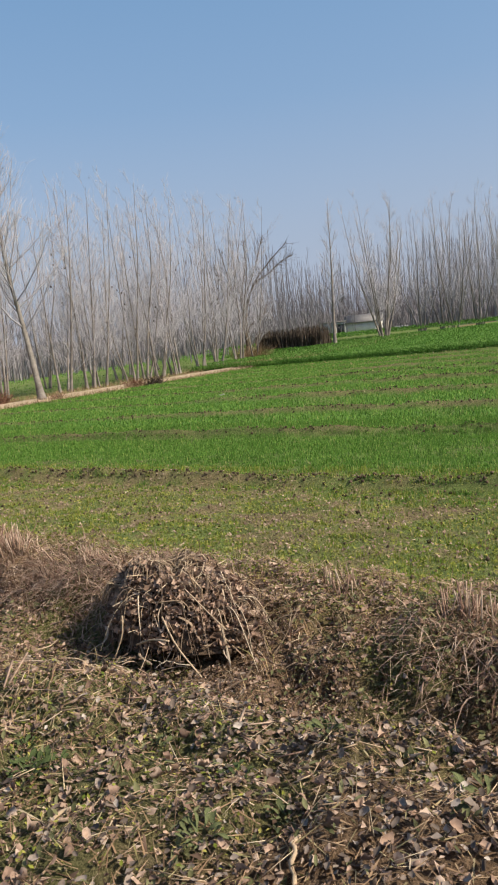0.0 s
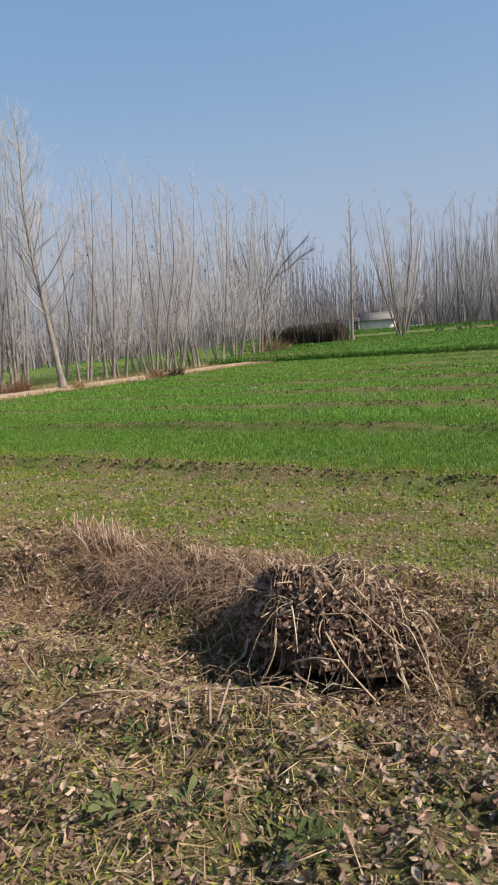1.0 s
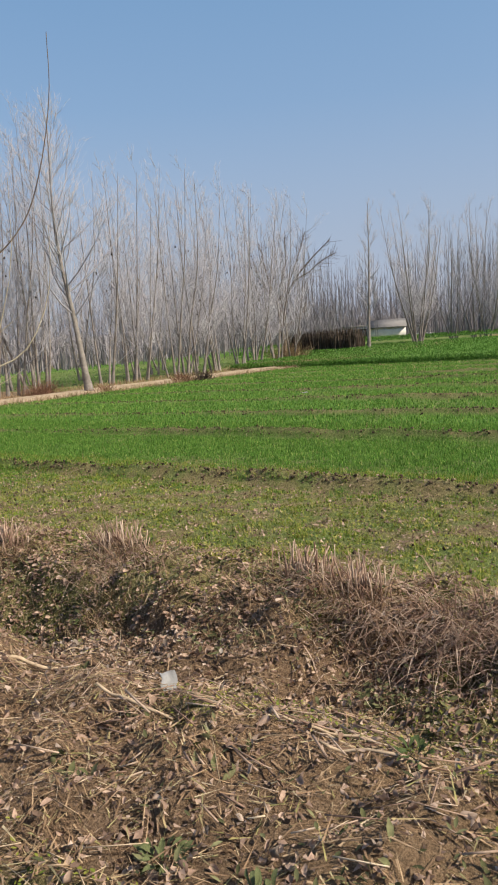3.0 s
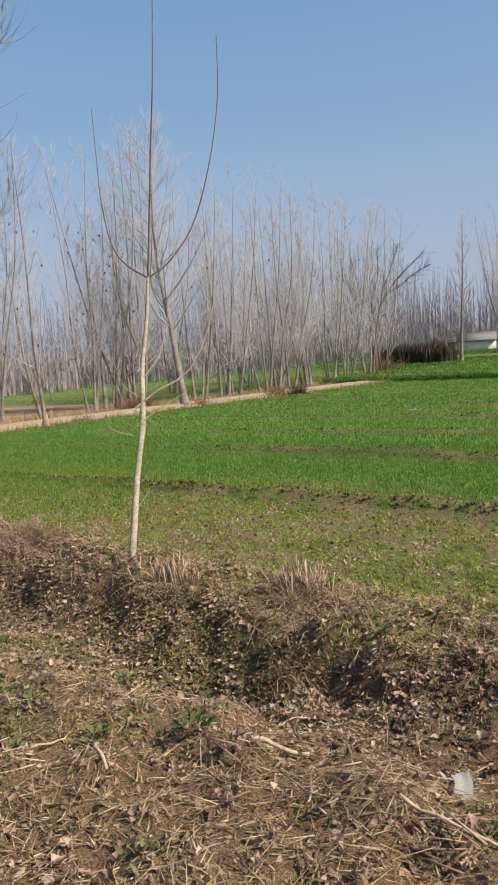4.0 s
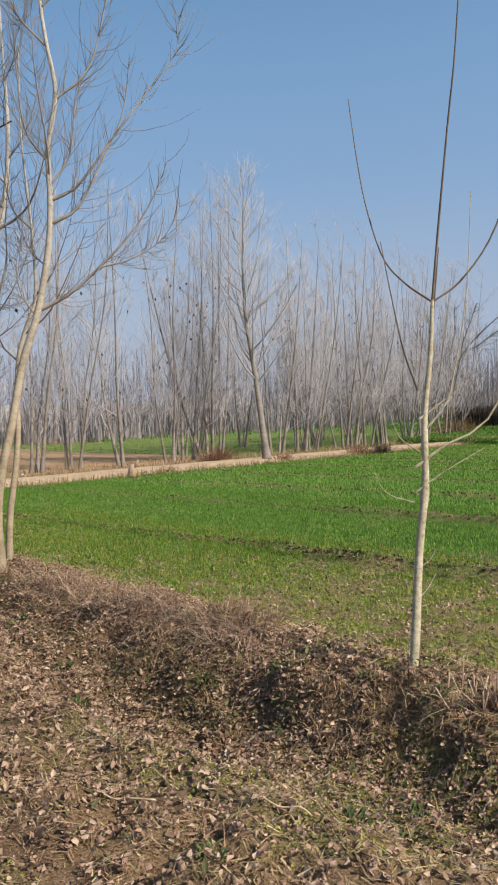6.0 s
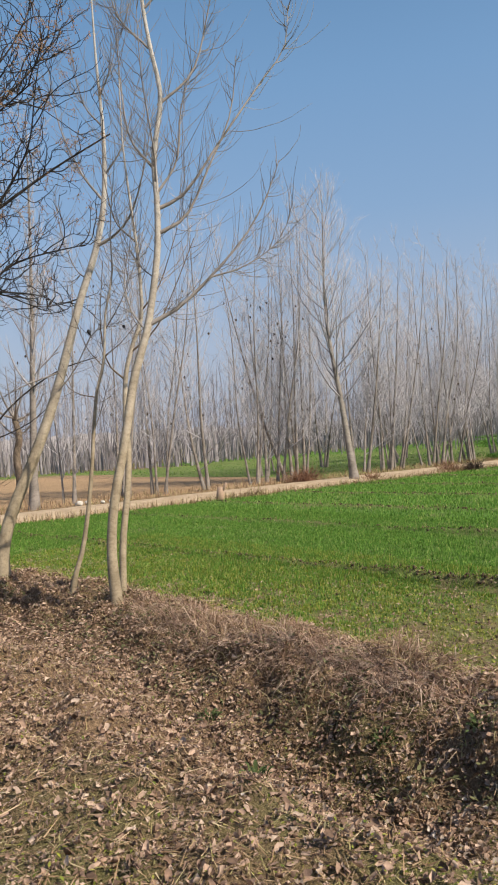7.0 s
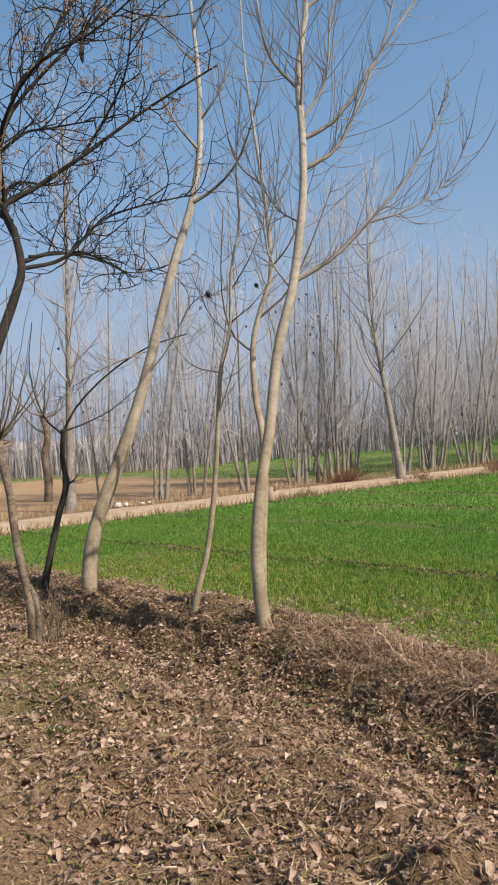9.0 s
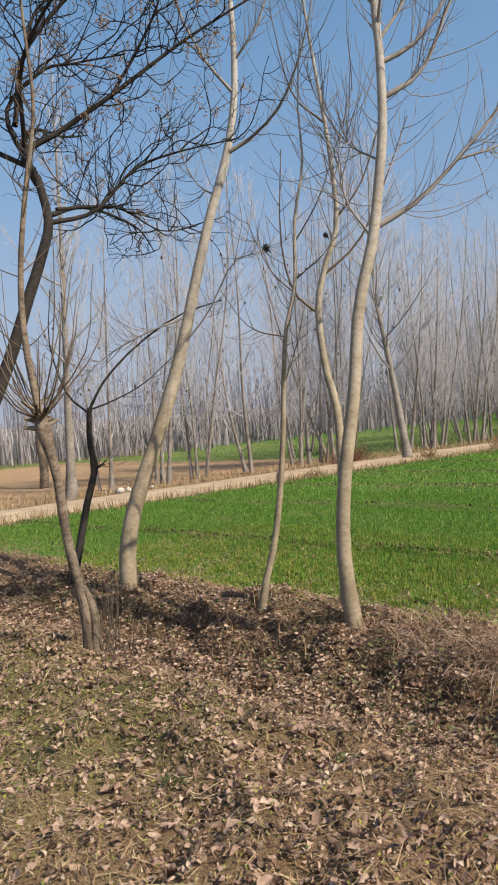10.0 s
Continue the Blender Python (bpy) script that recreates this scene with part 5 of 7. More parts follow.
def field_edge_cover():
    """Seedlings, moss and dead flecks between the thin wheat."""
    flake = np.array([(-0.5, -0.4, 0.05), (0.5, -0.2, 0.0), (0.0, 0.75, 0.25)])
    for n, mat, name, label, lo, hi in ((105000, MAT_MOSS, "field_moss", "yellow-green seedlings and moss at the field edge", 0.010, 0.024), (60000, MAT_DRY_LEAF, "field_flecks", "dead brown leaf flecks at the field edge", 0.010, 0.028)):
        x = rng.uniform(-20, 1.2, n)
        y = field_edge(x) + 5.4 * rng.random(n) ** 1.35
        g = mottle(x, y)
        p = (0.15 + 0.85 * g) if mat is MAT_MOSS else (1 - 0.75 * g)
        ok = rng.random(n) < p * smooth01((9.4 - y) / 2.5)
        x, y = x[ok], y[ok]
        k = len(x)
        s = rng.uniform(lo, hi, k)
        v, f = scatter(flake, [(0, 1, 2)], np.stack([x, y, height(x, y) + rng.uniform(0.003, 0.02, k)], 1), rng.uniform(0, 6.28, k), rng.normal(0.2, 0.5, k), np.stack([s, s * 1.4, s], 1), rng.normal(0, 0.4, k))
        stuff(name, v, f, mat, label, "weeds" if mat is MAT_MOSS else "leaves")


field_edge_cover()


def tall_crop():
    """Leafy crop, knee-high, with a clear near edge, and a taller strip behind."""
    n = 15000
    x, y = rng.uniform(-30.5, -4, n), CROP_EDGE + np.abs(rng.normal(0, 0.4, n))
    z = height(x, y) + rng.uniform(0.0, 0.24, n)
    s1 = scatter(BLADE, BLADE_F, np.stack([x, y, z], 1), rng.uniform(0, 6.28, n), rng.normal(0, 0.7, n), np.stack([np.full(n, 0.04), rng.uniform(0.08, 0.16, n), rng.uniform(0.06, 0.14, n)], 1))
    m = 60000
    y2 = CROP_EDGE + 0.2 + 46 * rng.random(m) ** 1.25
    x2 = rng.uniform(-0.78, -0.16, m) * y2
    ok = (x2 > -50) & ~((x2 < -31) & (y2 < 47))
    x2, y2 = x2[ok], y2[ok]
    m = len(x2)
    step = np.where(y2 > 66 + 0.25 * (x2 + 30), 0.58, 0.30)
    z2 = height(x2, y2) + step * rng.uniform(0.8, 1.0, m)
    size = 0.0010 * y2
    s2 = scatter(SPIKE, SPIKE_F, np.stack([x2, y2, z2], 1), rng.uniform(0, 6.28, m), rng.normal(-0.5, 0.4, m), np.stack([size * 1.2, size * 3.0, size * 2.4], 1))
    v = np.vstack([s1[0], s2[0]])
    f = np.vstack([s1[1], s2[1] + len(s1[0])])
    stuff("tall_crop", v, f, MAT_CROP, "knee-high dark green leafy crop with a sharp edge", "crop")


tall_crop()


def far_field():
    """Green crop beyond the track."""
    n = 24000
    x, y = rng.uniform(-80, -29.6, n), rng.uniform(2, 75, n)
    g, d = ground_cover(x, y)
    ok = (g > 0.5) & (y < CROP_EDGE + 40)
    x, y = x[ok], y[ok]
    n = len(x)
    s = scatter(SPIKE, SPIKE_F, np.stack([x, y, height(x, y)], 1), rng.uniform(0, 6.28, n), rng.normal(0, 0.2, n), np.stack([np.full(n, 0.06), np.full(n, 0.12), rng.uniform(0.04, 0.09, n)], 1))
    stuff("far_wheat", s[0], s[1], MAT_WHEAT, "green wheat beyond the farm track", "wheat")


far_field()

def field_clods():
    """Dry clods and straw along the ridges and the thin field edge."""
    n = 9000
    on = rng.random(n) < 0.8
    x = rng.uniform(-26, 1, n)
    k = np.where(rng.random(n) < 0.25, 0, rng.integers(0, 6, n))
    ridge = np.array(RIDGES)[k] - 0.05 * np.clip(-x - 14, 0, 12) - 0.25 * (fnoise(x * 0.25, x * 0 + 9.0) - 0.5)
    y = np.where(on, ridge + rng.normal(0, 0.10, n), rng.uniform(4.0, 8.2, n))
    s = (0.008 + 0.022 * rng.random(n) ** 2.5) * np.where(on, 1 + 0.10 * k, 1.0)
    octa = np.array([(1, 0, 0.1), (-0.8, 0.2, -0.1), (0.1, 1, 0), (-0.1, -0.9, 0.1), (0.2, 0.1, 0.8), (0, 0, -0.9)])
    faces = [(0, 2, 4), (2, 1, 4), (1, 3, 4), (3, 0, 4), (2, 0, 5), (1, 2, 5), (3, 1, 5), (0, 3, 5)]
    v, f = scatter(octa, faces, np.stack([x, y, height(x, y) + s * 0.4], 1), rng.uniform(0, 6.28, n), rng.uniform(0, 6.28, n), s)
    stuff("field_clods", v, f, MAT_CLOD, "dry brown clods along the ridges between wheat strips, darkened for the ridges' shaded side", "clods")
    n = 24000
    x = rng.uniform(-26, 1, n)
    k = rng.integers(0, 9, n)
    on = rng.random(n) < 0.6
    ridge = np.array(RIDGES)[k] - 0.05 * np.clip(-x - 14, 0, 12) - 0.25 * (fnoise(x * 0.25, x * 0 + 9.0) - 0.5)
    y = np.where(on, ridge + rng.normal(0, 0.11, n), field_edge(x) + 4.2 * rng.random(n) ** 1.5)
    L = rng.uniform(0.05, 0.2, n)
    w = 0.003 + 0.0022 * k * on
    L = np.where(on, L * 0.8, L)
    v, f = scatter(BLADE, BLADE_F, np.stack([x, y, height(x, y) + 0.01], 1), rng.uniform(0, 6.28, n), rng.normal(-1.2, 0.5, n), np.stack([w, L * 0.6, L], 1))
    stuff("field_straw", v, f, MAT_DRY_GRASS, "withered straw along the ridges and the field edge", "straw")


# clods coloured darker, partly to stand in for the ridges' shaded side
MAT_CLOD = island_material("dry_clod", [(0.0, (0.045, 0.032, 0.022)), (1.0, (0.17, 0.125, 0.085))], 0.95, 0.1)
field_clods()

# ---- litter on verge, ditch and bank ----
def verge_spots(n, y_lo=0.35, y_hi=4.75, x_lo=-21.5, x_hi=2.4):
    """Places on the verge, thinning out past the ends of the walk."""
    n = int(n * 1.42)
    x, y = rng.uniform(x_lo, x_hi, n), rng.uniform(y_lo, y_hi, n)
    keep = smooth01((y - 0.3) / 0.7) * smooth01((x - x_lo) / 3.0) * smooth01((x_hi - x) / 1.4)
    ok = rng.random(n) < keep
    return x[ok], y[ok]


def slope(x, y, d=0.08):
    return (height(x + d, y) - height(x - d, y)) / (2 * d), (height(x, y + d) - height(x, y - d)) / (2 * d)


def leaf_litter():
    x, y = verge_spots(118000)
    leafy = 0.30 + 0.46 * smooth01((x + 3.6) / 1.2) + 0.80 * smooth01((-x - 6.5) / 2.5)
    patch = smooth01((fnoise(x * 0.9, y * 0.9 + 30) - 0.30) / 0.3)
    inditch = np.exp(-((y - ditch_y(x)) / 0.55) ** 2)
    bank = smooth01((y - ditch_y(x) - 1.0) / 0.6)
    worn = smooth01((-x - 8.5) / 3) * smooth01((1.5 - y) / 0.5)
    p = np.clip(leafy * (0.38 + 0.62 * patch) + 0.45 * inditch, 0, 1) * (1 - 0.7 * bank) * (1 - 0.75 * worn)
    ok = rng.random(len(x)) < p
    x, y = x[ok], y[ok]
    n = len(x)
    size = (0.011 + 0.037 * rng.random(n) ** 1.7) * (1 + 0.10 * smooth01((-x - 8) / 3))
    pos = np.stack([x, y, height(x, y) + rng.uniform(0.002, 0.028, n)], 1)
    sc = np.stack([size * rng.uniform(0.6, 1.1, n), size, size * rng.uniform(0.5, 3.0, n) * rng.choice((-1, 1), n)], 1)
    yaw, tilt, side = rng.uniform(0, 6.28, n), rng.normal(0, 0.5, n), rng.normal(0, 0.5, n)
    v, f, at = [], [], 0
    for k in range(6):
        shape, faces = leaf_outline(30 + k, (5, 6, 7, 5, 6, 8)[k])
        pick = slice(k, None, 6)
        w, g = scatter(shape, faces, pos[pick], yaw[pick], tilt[pick], sc[pick], side[pick])
        v.append(w)
        f.append(g + at)
        at += len(w)
    v, f = np.vstack(v), np.vstack(f)
    stuff("leaf_litter", v, f, MAT_DRY_LEAF, "curled brown fallen poplar leaves over verge and ditch", "leaves")


leaf_litter()


def bank_litter():
    """Dead leaves and grass caught on the ditch's far side, and shade-darkened leaves in its bottom."""
    n = 40000
    x = rng.uniform(-19, 1, n)
    y = ditch_y(x) + rng.uniform(-0.2, 1.15, n)
    ok = rng.random(n) < 0.15 + 0.35 * smooth01((-x - 8) / 2) + 0.6 * smooth01((fnoise(x * 1.6 + 44, y * 1.6 + 3) - 0.36) / 0.2)
    x, y = x[ok], y[ok]
    n = len(x)
    size = 0.015 + 0.038 * rng.random(n) ** 1.5
    shape, faces = leaf_outline(51, 6)
    gx, gy = slope(x, y)
    v, f = scatter(shape, faces, np.stack([x, y, height(x, y) + rng.uniform(0.004, 0.03, n)], 1), rng.uniform(-0.6, 0.6, n) + rng.choice((0, math.pi), n), rng.normal(0.25, 0.34, n), np.stack([size * 0.8, size, size * 1.2], 1), rng.normal(0.25, 0.34, n))
    stuff("bank_leaves", v, f, MAT_DRY_LEAF, "dead leaves caught on the ditch bank", "leaves")
    # leaves coloured darker in the hollows, imitating shade there
    n = 12000
    x = rng.uniform(-9.5, 1.0, n)
    x = np.where(rng.random(n) < 0.35, rng.uniform(-2.2, 1.2, n), x)
    y = ditch_y(x) + np.where(x > -2.2, rng.normal(-0.75, 0.6, n), rng.normal(-0.15, 0.30, n))
    hollow = sum(np.exp(-((x - c) / w) ** 2) for c, w in ((-0.6, 1.6), (-3.3, 0.6), (-6.8, 1.2), (-9.4, 0.6)))
    ok = rng.random(n) < hollow
    x, y = x[ok], y[ok]
    n = len(x)
    size = 0.017 + 0.034 * rng.random(n) ** 1.6
    shape, faces = leaf_outline(52, 7)
    v, f = scatter(shape, faces, np.stack([x, y, height(x, y) + rng.uniform(0.008, 0.035, n)], 1), rng.uniform(0, 6.28, n), rng.normal(0, 0.5, n), np.stack([size * 0.8, size, size * 1.2], 1), rng.normal(0, 0.5, n))
    stuff("shade_dark_leaves", v, f, MAT_SHADE_LEAF, "dead leaves in the ditch bottom, darkened for its shade", "leaves")


bank_litter()


def straw_litter():
    x, y = verge_spots(21000)
    patch = smooth01((fnoise(x * 1.1 + 60, y * 1.1) - 0.36) / 0.25)
    strawy = 0.35 + 0.65 * smooth01((x + 9) / 4)
    ok = rng.random(len(x)) < strawy * (0.2 + 0.8 * patch)
    x, y = x[ok], y[ok]
    n = len(x)
    L = rng.uniform(0.03, 0.15, n) * rng.uniform(0.4, 1.3, n)
    w = 0.0010 + 0.0036 * rng.random(n) ** 2.8
    pos = np.stack([x, y, height(x, y) + rng.uniform(0.004, 0.035, n)], 1)
    gx, gy = slope(x, y)
    yaw = rng.uniform(0, 6.28, n)
    tilt = np.arctan(-gx * np.sin(yaw) + gy * np.cos(yaw)) + rng.normal(0, 0.10, n)
    v, f = scatter(STALK, STALK_F, pos, yaw, tilt, np.stack([w, L, w], 1))
    stuff("straw_litter", v, f, MAT_STRAW, "broken pale straw and stalks strewn on the verge", "straw")


straw_litter()


def small_growth():
    """Low dry grass, mossy green and small weeds between the litter."""
    sliver = np.array([(-0.5, 0, 0.2), (0.5, 0.02, 0), (0.1, 1.0, 0.1)])
    x, y = verge_spots(205000)
    patch = smooth01((fnoise(x * 1.2 + 20, y * 1.2 + 9) - 0.36) / 0.2)
    # pale slivers thinned in the ditch bottom so it reads as shaded
    ditch_shade = np.exp(-((y - ditch_y(x)) / 0.4) ** 2) * smooth01((x + 9) / 4)
    ok = rng.random(len(x)) < (0.55 + 0.45 * patch) * (1 - 0.65 * ditch_shade) * (1 - 0.25 * smooth01((-x - 8) / 3))
    x, y = x[ok], y[ok]
    n = len(x)
    L = rng.uniform(0.02, 0.12, n) * rng.uniform(0.5, 1.2, n)
    gx, gy = slope(x, y)
    yaw = rng.uniform(0, 6.28, n)
    tilt = np.arctan(-gx * np.sin(yaw) + gy * np.cos(yaw)) + rng.normal(0.05, 0.16, n)
    v, f = scatter(sliver, [(0, 1, 2)], np.stack([x, y, height(x, y) + rng.uniform(0.003, 0.022, n)], 1), yaw, tilt, np.stack([rng.uniform(0.0028, 0.0065, n), L, L * 0.08], 1))
    stuff("dry_grass", v, f, MAT_DRY_GRASS, "short withered grass on verge and bank", "grass")
    x, y = verge_spots(100000)
    patch = smooth01((fnoise(x * 1.3, y * 1.3) - 0.40) / 0.16) * (1 - 0.6 * smooth01((x + 2.5) / 1.2)) * (0.25 + 0.75 * smooth01((x + 9.5) / 1.5)) * (1 + 0.4 * np.exp(-((x + 5.2) / 1.8) ** 2)) + 0.8 * smooth01((-x - 12.2) / 1.2) * smooth01((2.9 - y) / 0.8)
    ok = rng.random(len(x)) < patch * (1 - 0.3 * smooth01((-x - 9) / 4))
    x, y = x[ok], y[ok]
    n = len(x)
    s = rng.uniform(0.006, 0.018, n)
    v, f = scatter(SEEDLING, SEEDLING_F, np.stack([x, y, height(x, y) + rng.uniform(0.003, 0.03, n)], 1), rng.uniform(0, 6.28, n), rng.normal(0.2, 0.5, n), np.stack([s, s * 1.3, s], 1))
    stuff("low_weeds", v, f, MAT_MOSS, "low yellow-green moss and seedlings on the soil", "weeds")
    x, y = verge_spots(15000)
    patch = np.clip(smooth01((fnoise(x * 0.9 + 33, y * 0.9 + 77) - 0.46) / 0.16) + 0.14 * smooth01((x + 3.4) / 1.2) * smooth01((2.5 - y) / 0.6), 0, 1)
    ok = rng.random(len(x)) < patch * (1 - 0.65 * smooth01((-x - 3.5) / 1.5))
    x, y = x[ok], y[ok]
    n = len(x)
    s = rng.uniform(0.010, 0.032, n)
    v, f = scatter(LEAF, LEAF_F, np.stack([x, y, height(x, y) + rng.uniform(0.01, 0.05, n)], 1), rng.uniform(0, 6.28, n), rng.uniform(0.0, 0.9, n), np.stack([s * 0.7, s * 1.3, s], 1))
    stuff("broad_weeds", v, f, MAT_WEED, "grey-green broad-leaved weeds between dead leaves", "weeds")


small_growth()


def crumbs():
    """Torn bits of leaf and chaff, the finest of the litter."""
    flake = np.array([(-0.5, -0.4, 0.1), (0.45, -0.15, -0.05), (-0.05, 0.7, 0.12)])
    x, y = verge_spots(90000)
    n = len(x)
    s = 0.006 + 0.017 * rng.random(n) ** 2
    v, f = scatter(flake, [(0, 1, 2)], np.stack([x, y, height(x, y) + rng.uniform(0.002, 0.014, n)], 1), rng.uniform(0, 6.28, n), rng.normal(0, 0.5, n), np.stack([s, s * 1.5, s], 1), rng.normal(0, 0.5, n))
    stuff("leaf_crumbs", v, f, MAT_DRY_LEAF, "torn crumbs of dead leaves over the soil", "leaves")


crumbs()


def bank_grass():
    """Withered grass that hangs in tussocks over the ditch's far side."""
    k = 150
    bx = rng.uniform(-18.5, 0.5, k)
    bx = np.where(bx > -2.6, bx - 4.5 * rng.random(k), bx)
    by = ditch_y(bx) + rng.uniform(0.15, 0.85, k)
    per = (12 + 100 * rng.random(k) ** 2.0).astype(int)
    x = np.repeat(bx, per) + rng.normal(0, 0.13, per.sum())
    y = np.repeat(by, per) + rng.normal(0, 0.07, per.sum())
    n = len(x)
    L = rng.uniform(0.08, 0.26, n)
    yaw = rng.normal(math.pi, 1.1, n)
    v, f = scatter(BLADE, BLADE_F, np.stack([x, y, height(x, y) - 0.005], 1), yaw, rng.normal(-0.55, 0.45, n), np.stack([rng.uniform(0.0025, 0.006, n), L * 1.3, L * 0.75], 1))
    stuff("bank_grass", v, f, MAT_DRY_GRASS, "withered grass hanging in tussocks over the ditch", "grass")
    mats = ((-3.6, 0.4), (-4.1, 0.4), (-4.6, 0.4), (-3.3, 0.3), (-10.2, 0.5), (-11.0, 0.5), (-11.9, 0.4), (-12.6, 0.35), (-1.35, 0.35), (-3.5, 0.35), (-3.9, 0.5), (-4.4, 0.4), (-5.1, 0.35), (-6.8, 0.4), (-9.9, 0.5), (-10.6, 0.4), (-11.4, 0.5), (-12.5, 0.6), (-13.3, 0.4))
    n = 12500
    which = rng.integers(0, len(mats), n)
    x = np.array([mats[i][0] for i in which]) + rng.normal(0, 1, n) * np.array([mats[i][1] for i in which]) * 0.55
    y = ditch_y(x) + np.where(x > -5, rng.normal(0.68, 0.2, n), rng.normal(0.8, 0.15, n))
    L = rng.uniform(0.08, 0.30, n)
    v, f = scatter(BLADE, BLADE_F, np.stack([x, y, height(x, y) + rng.uniform(0, 0.03, n)], 1), rng.normal(math.pi, 0.9, n), rng.normal(-1.15, 0.4, n), np.stack([rng.uniform(0.003, 0.008, n), L * 1.1, L], 1))
    stuff("bank_straw", v, f, MAT_STUBBLE, "pale pinkish straw trailing over the bank's crest", "straw")
    k = 240
    bx = rng.uniform(-18, 0.5, k)
    bx = np.where(rng.random(k) < 0.2, rng.uniform(-2.4, 0.3, k), bx)
    by = ditch_y(bx) + rng.uniform(-0.15, 1.0, k)
    per = rng.integers(12, 55, k)
    x = np.repeat(bx, per) + rng.normal(0, 0.11, per.sum())
    y = np.repeat(by, per) + rng.normal(0, 0.08, per.sum())
    n = len(x)
    s = rng.uniform(0.015, 0.036, n)
    v, f = scatter(LEAF, LEAF_F, np.stack([x, y, height(x, y) + rng.uniform(0.01, 0.09, n)], 1), rng.uniform(0, 6.28, n), rng.uniform(-0.4, 0.9, n), np.stack([s * 0.8, s * 1.2, s], 1), rng.normal(0, 0.4, n))
    stuff("bank_weeds", v, f, MAT_WEED, "grey-green leafy weeds on the ditch bank", "weeds")


bank_grass()


def dry_stems():
    """Thin withered weed stems that stand up out of the litter, forked near the top."""
    s = Shape()
    for k in range(420):
        x = rng.uniform(-13.5, 0.4)
        y = ditch_y(x) + (rng.normal(0.05, 0.45) if k % 3 else rng.uniform(-1.6, -0.4))
        z = float(height(x, y))
        L, a, w = rng.uniform(0.07, 0.24), rng.uniform(0, 6.28), rng.uniform(0.0010, 0.0022)
        g = grow((x, y, z - 0.01), a, rng.uniform(0.9, 1.5), rng.uniform(0.6, 1.5), L, 5, rng, 0.12)
        s.tube(g, np.linspace(w, w * 0.5, 5), 3)
        for _ in range(int(rng.integers(0, 3))):
            b = grow(along(g, rng.uniform(0.4, 0.9)), rng.uniform(0, 6.28), rng.uniform(0.3, 1.0), 1.1, L * rng.uniform(0.2, 0.45), 4, rng, 0.12)
            s.tube(b, np.linspace(w * 0.7, w * 0.4, 4), 3)
    stuff("dry_stems", np.vstack(s.v), np.vstack(s.f), MAT_DRY_GRASS, "thin withered weed stems standing in the ditch", "stems")
    # narrow olive leaves that stand in loose clumps on the verge
    k = 95
    bx = rng.uniform(-8.6, 0.6, k)
    bx = np.where(rng.random(k) < 0.5, rng.uniform(-3.6, 0.4, k), bx)
    by = rng.uniform(1.0, 2.5, k)
    per = rng.integers(5, 22, k)
    x = np.repeat(bx, per) + rng.normal(0, 0.05, per.sum())
    y = np.repeat(by, per) + rng.normal(0, 0.05, per.sum())
    n = len(x)
    L = rng.uniform(0.02, 0.055, n)
    v, f = scatter(LEAF, LEAF_F, np.stack([x, y, height(x, y) + 0.35 * L], 1), rng.uniform(0, 6.28, n), rng.uniform(0.2, 1.2, n), np.stack([L * 0.55, L, L], 1), rng.normal(0, 0.3, n))
    stuff("lance_weeds", v, f, MAT_WEED, "narrow olive-green weed leaves in loose clumps", "weeds")


dry_stems()


# countable weeds
def weed_leaf_mesh():
    s = Shape()
    v, f = [], []
    for i, (t, w) in enumerate(((0, 0.06), (0.3, 0.16), (0.6, 0.24), (0.85, 0.17), (1.0, 0.02))):
        z = 0.30 * math.sin(t * 2.3)
        v += [(-w, t, z + 0.06 * w / 0.24), (0, t, z), (w, t, z + 0.06 * w / 0.24)]
    for i in range(4):
        for j in range(2):
            a = i * 3 + j
            f += [(a, a + 1, a + 4), (a, a + 4, a + 3)]
    s.add(v, f)
    return s.mesh("leaf", True)


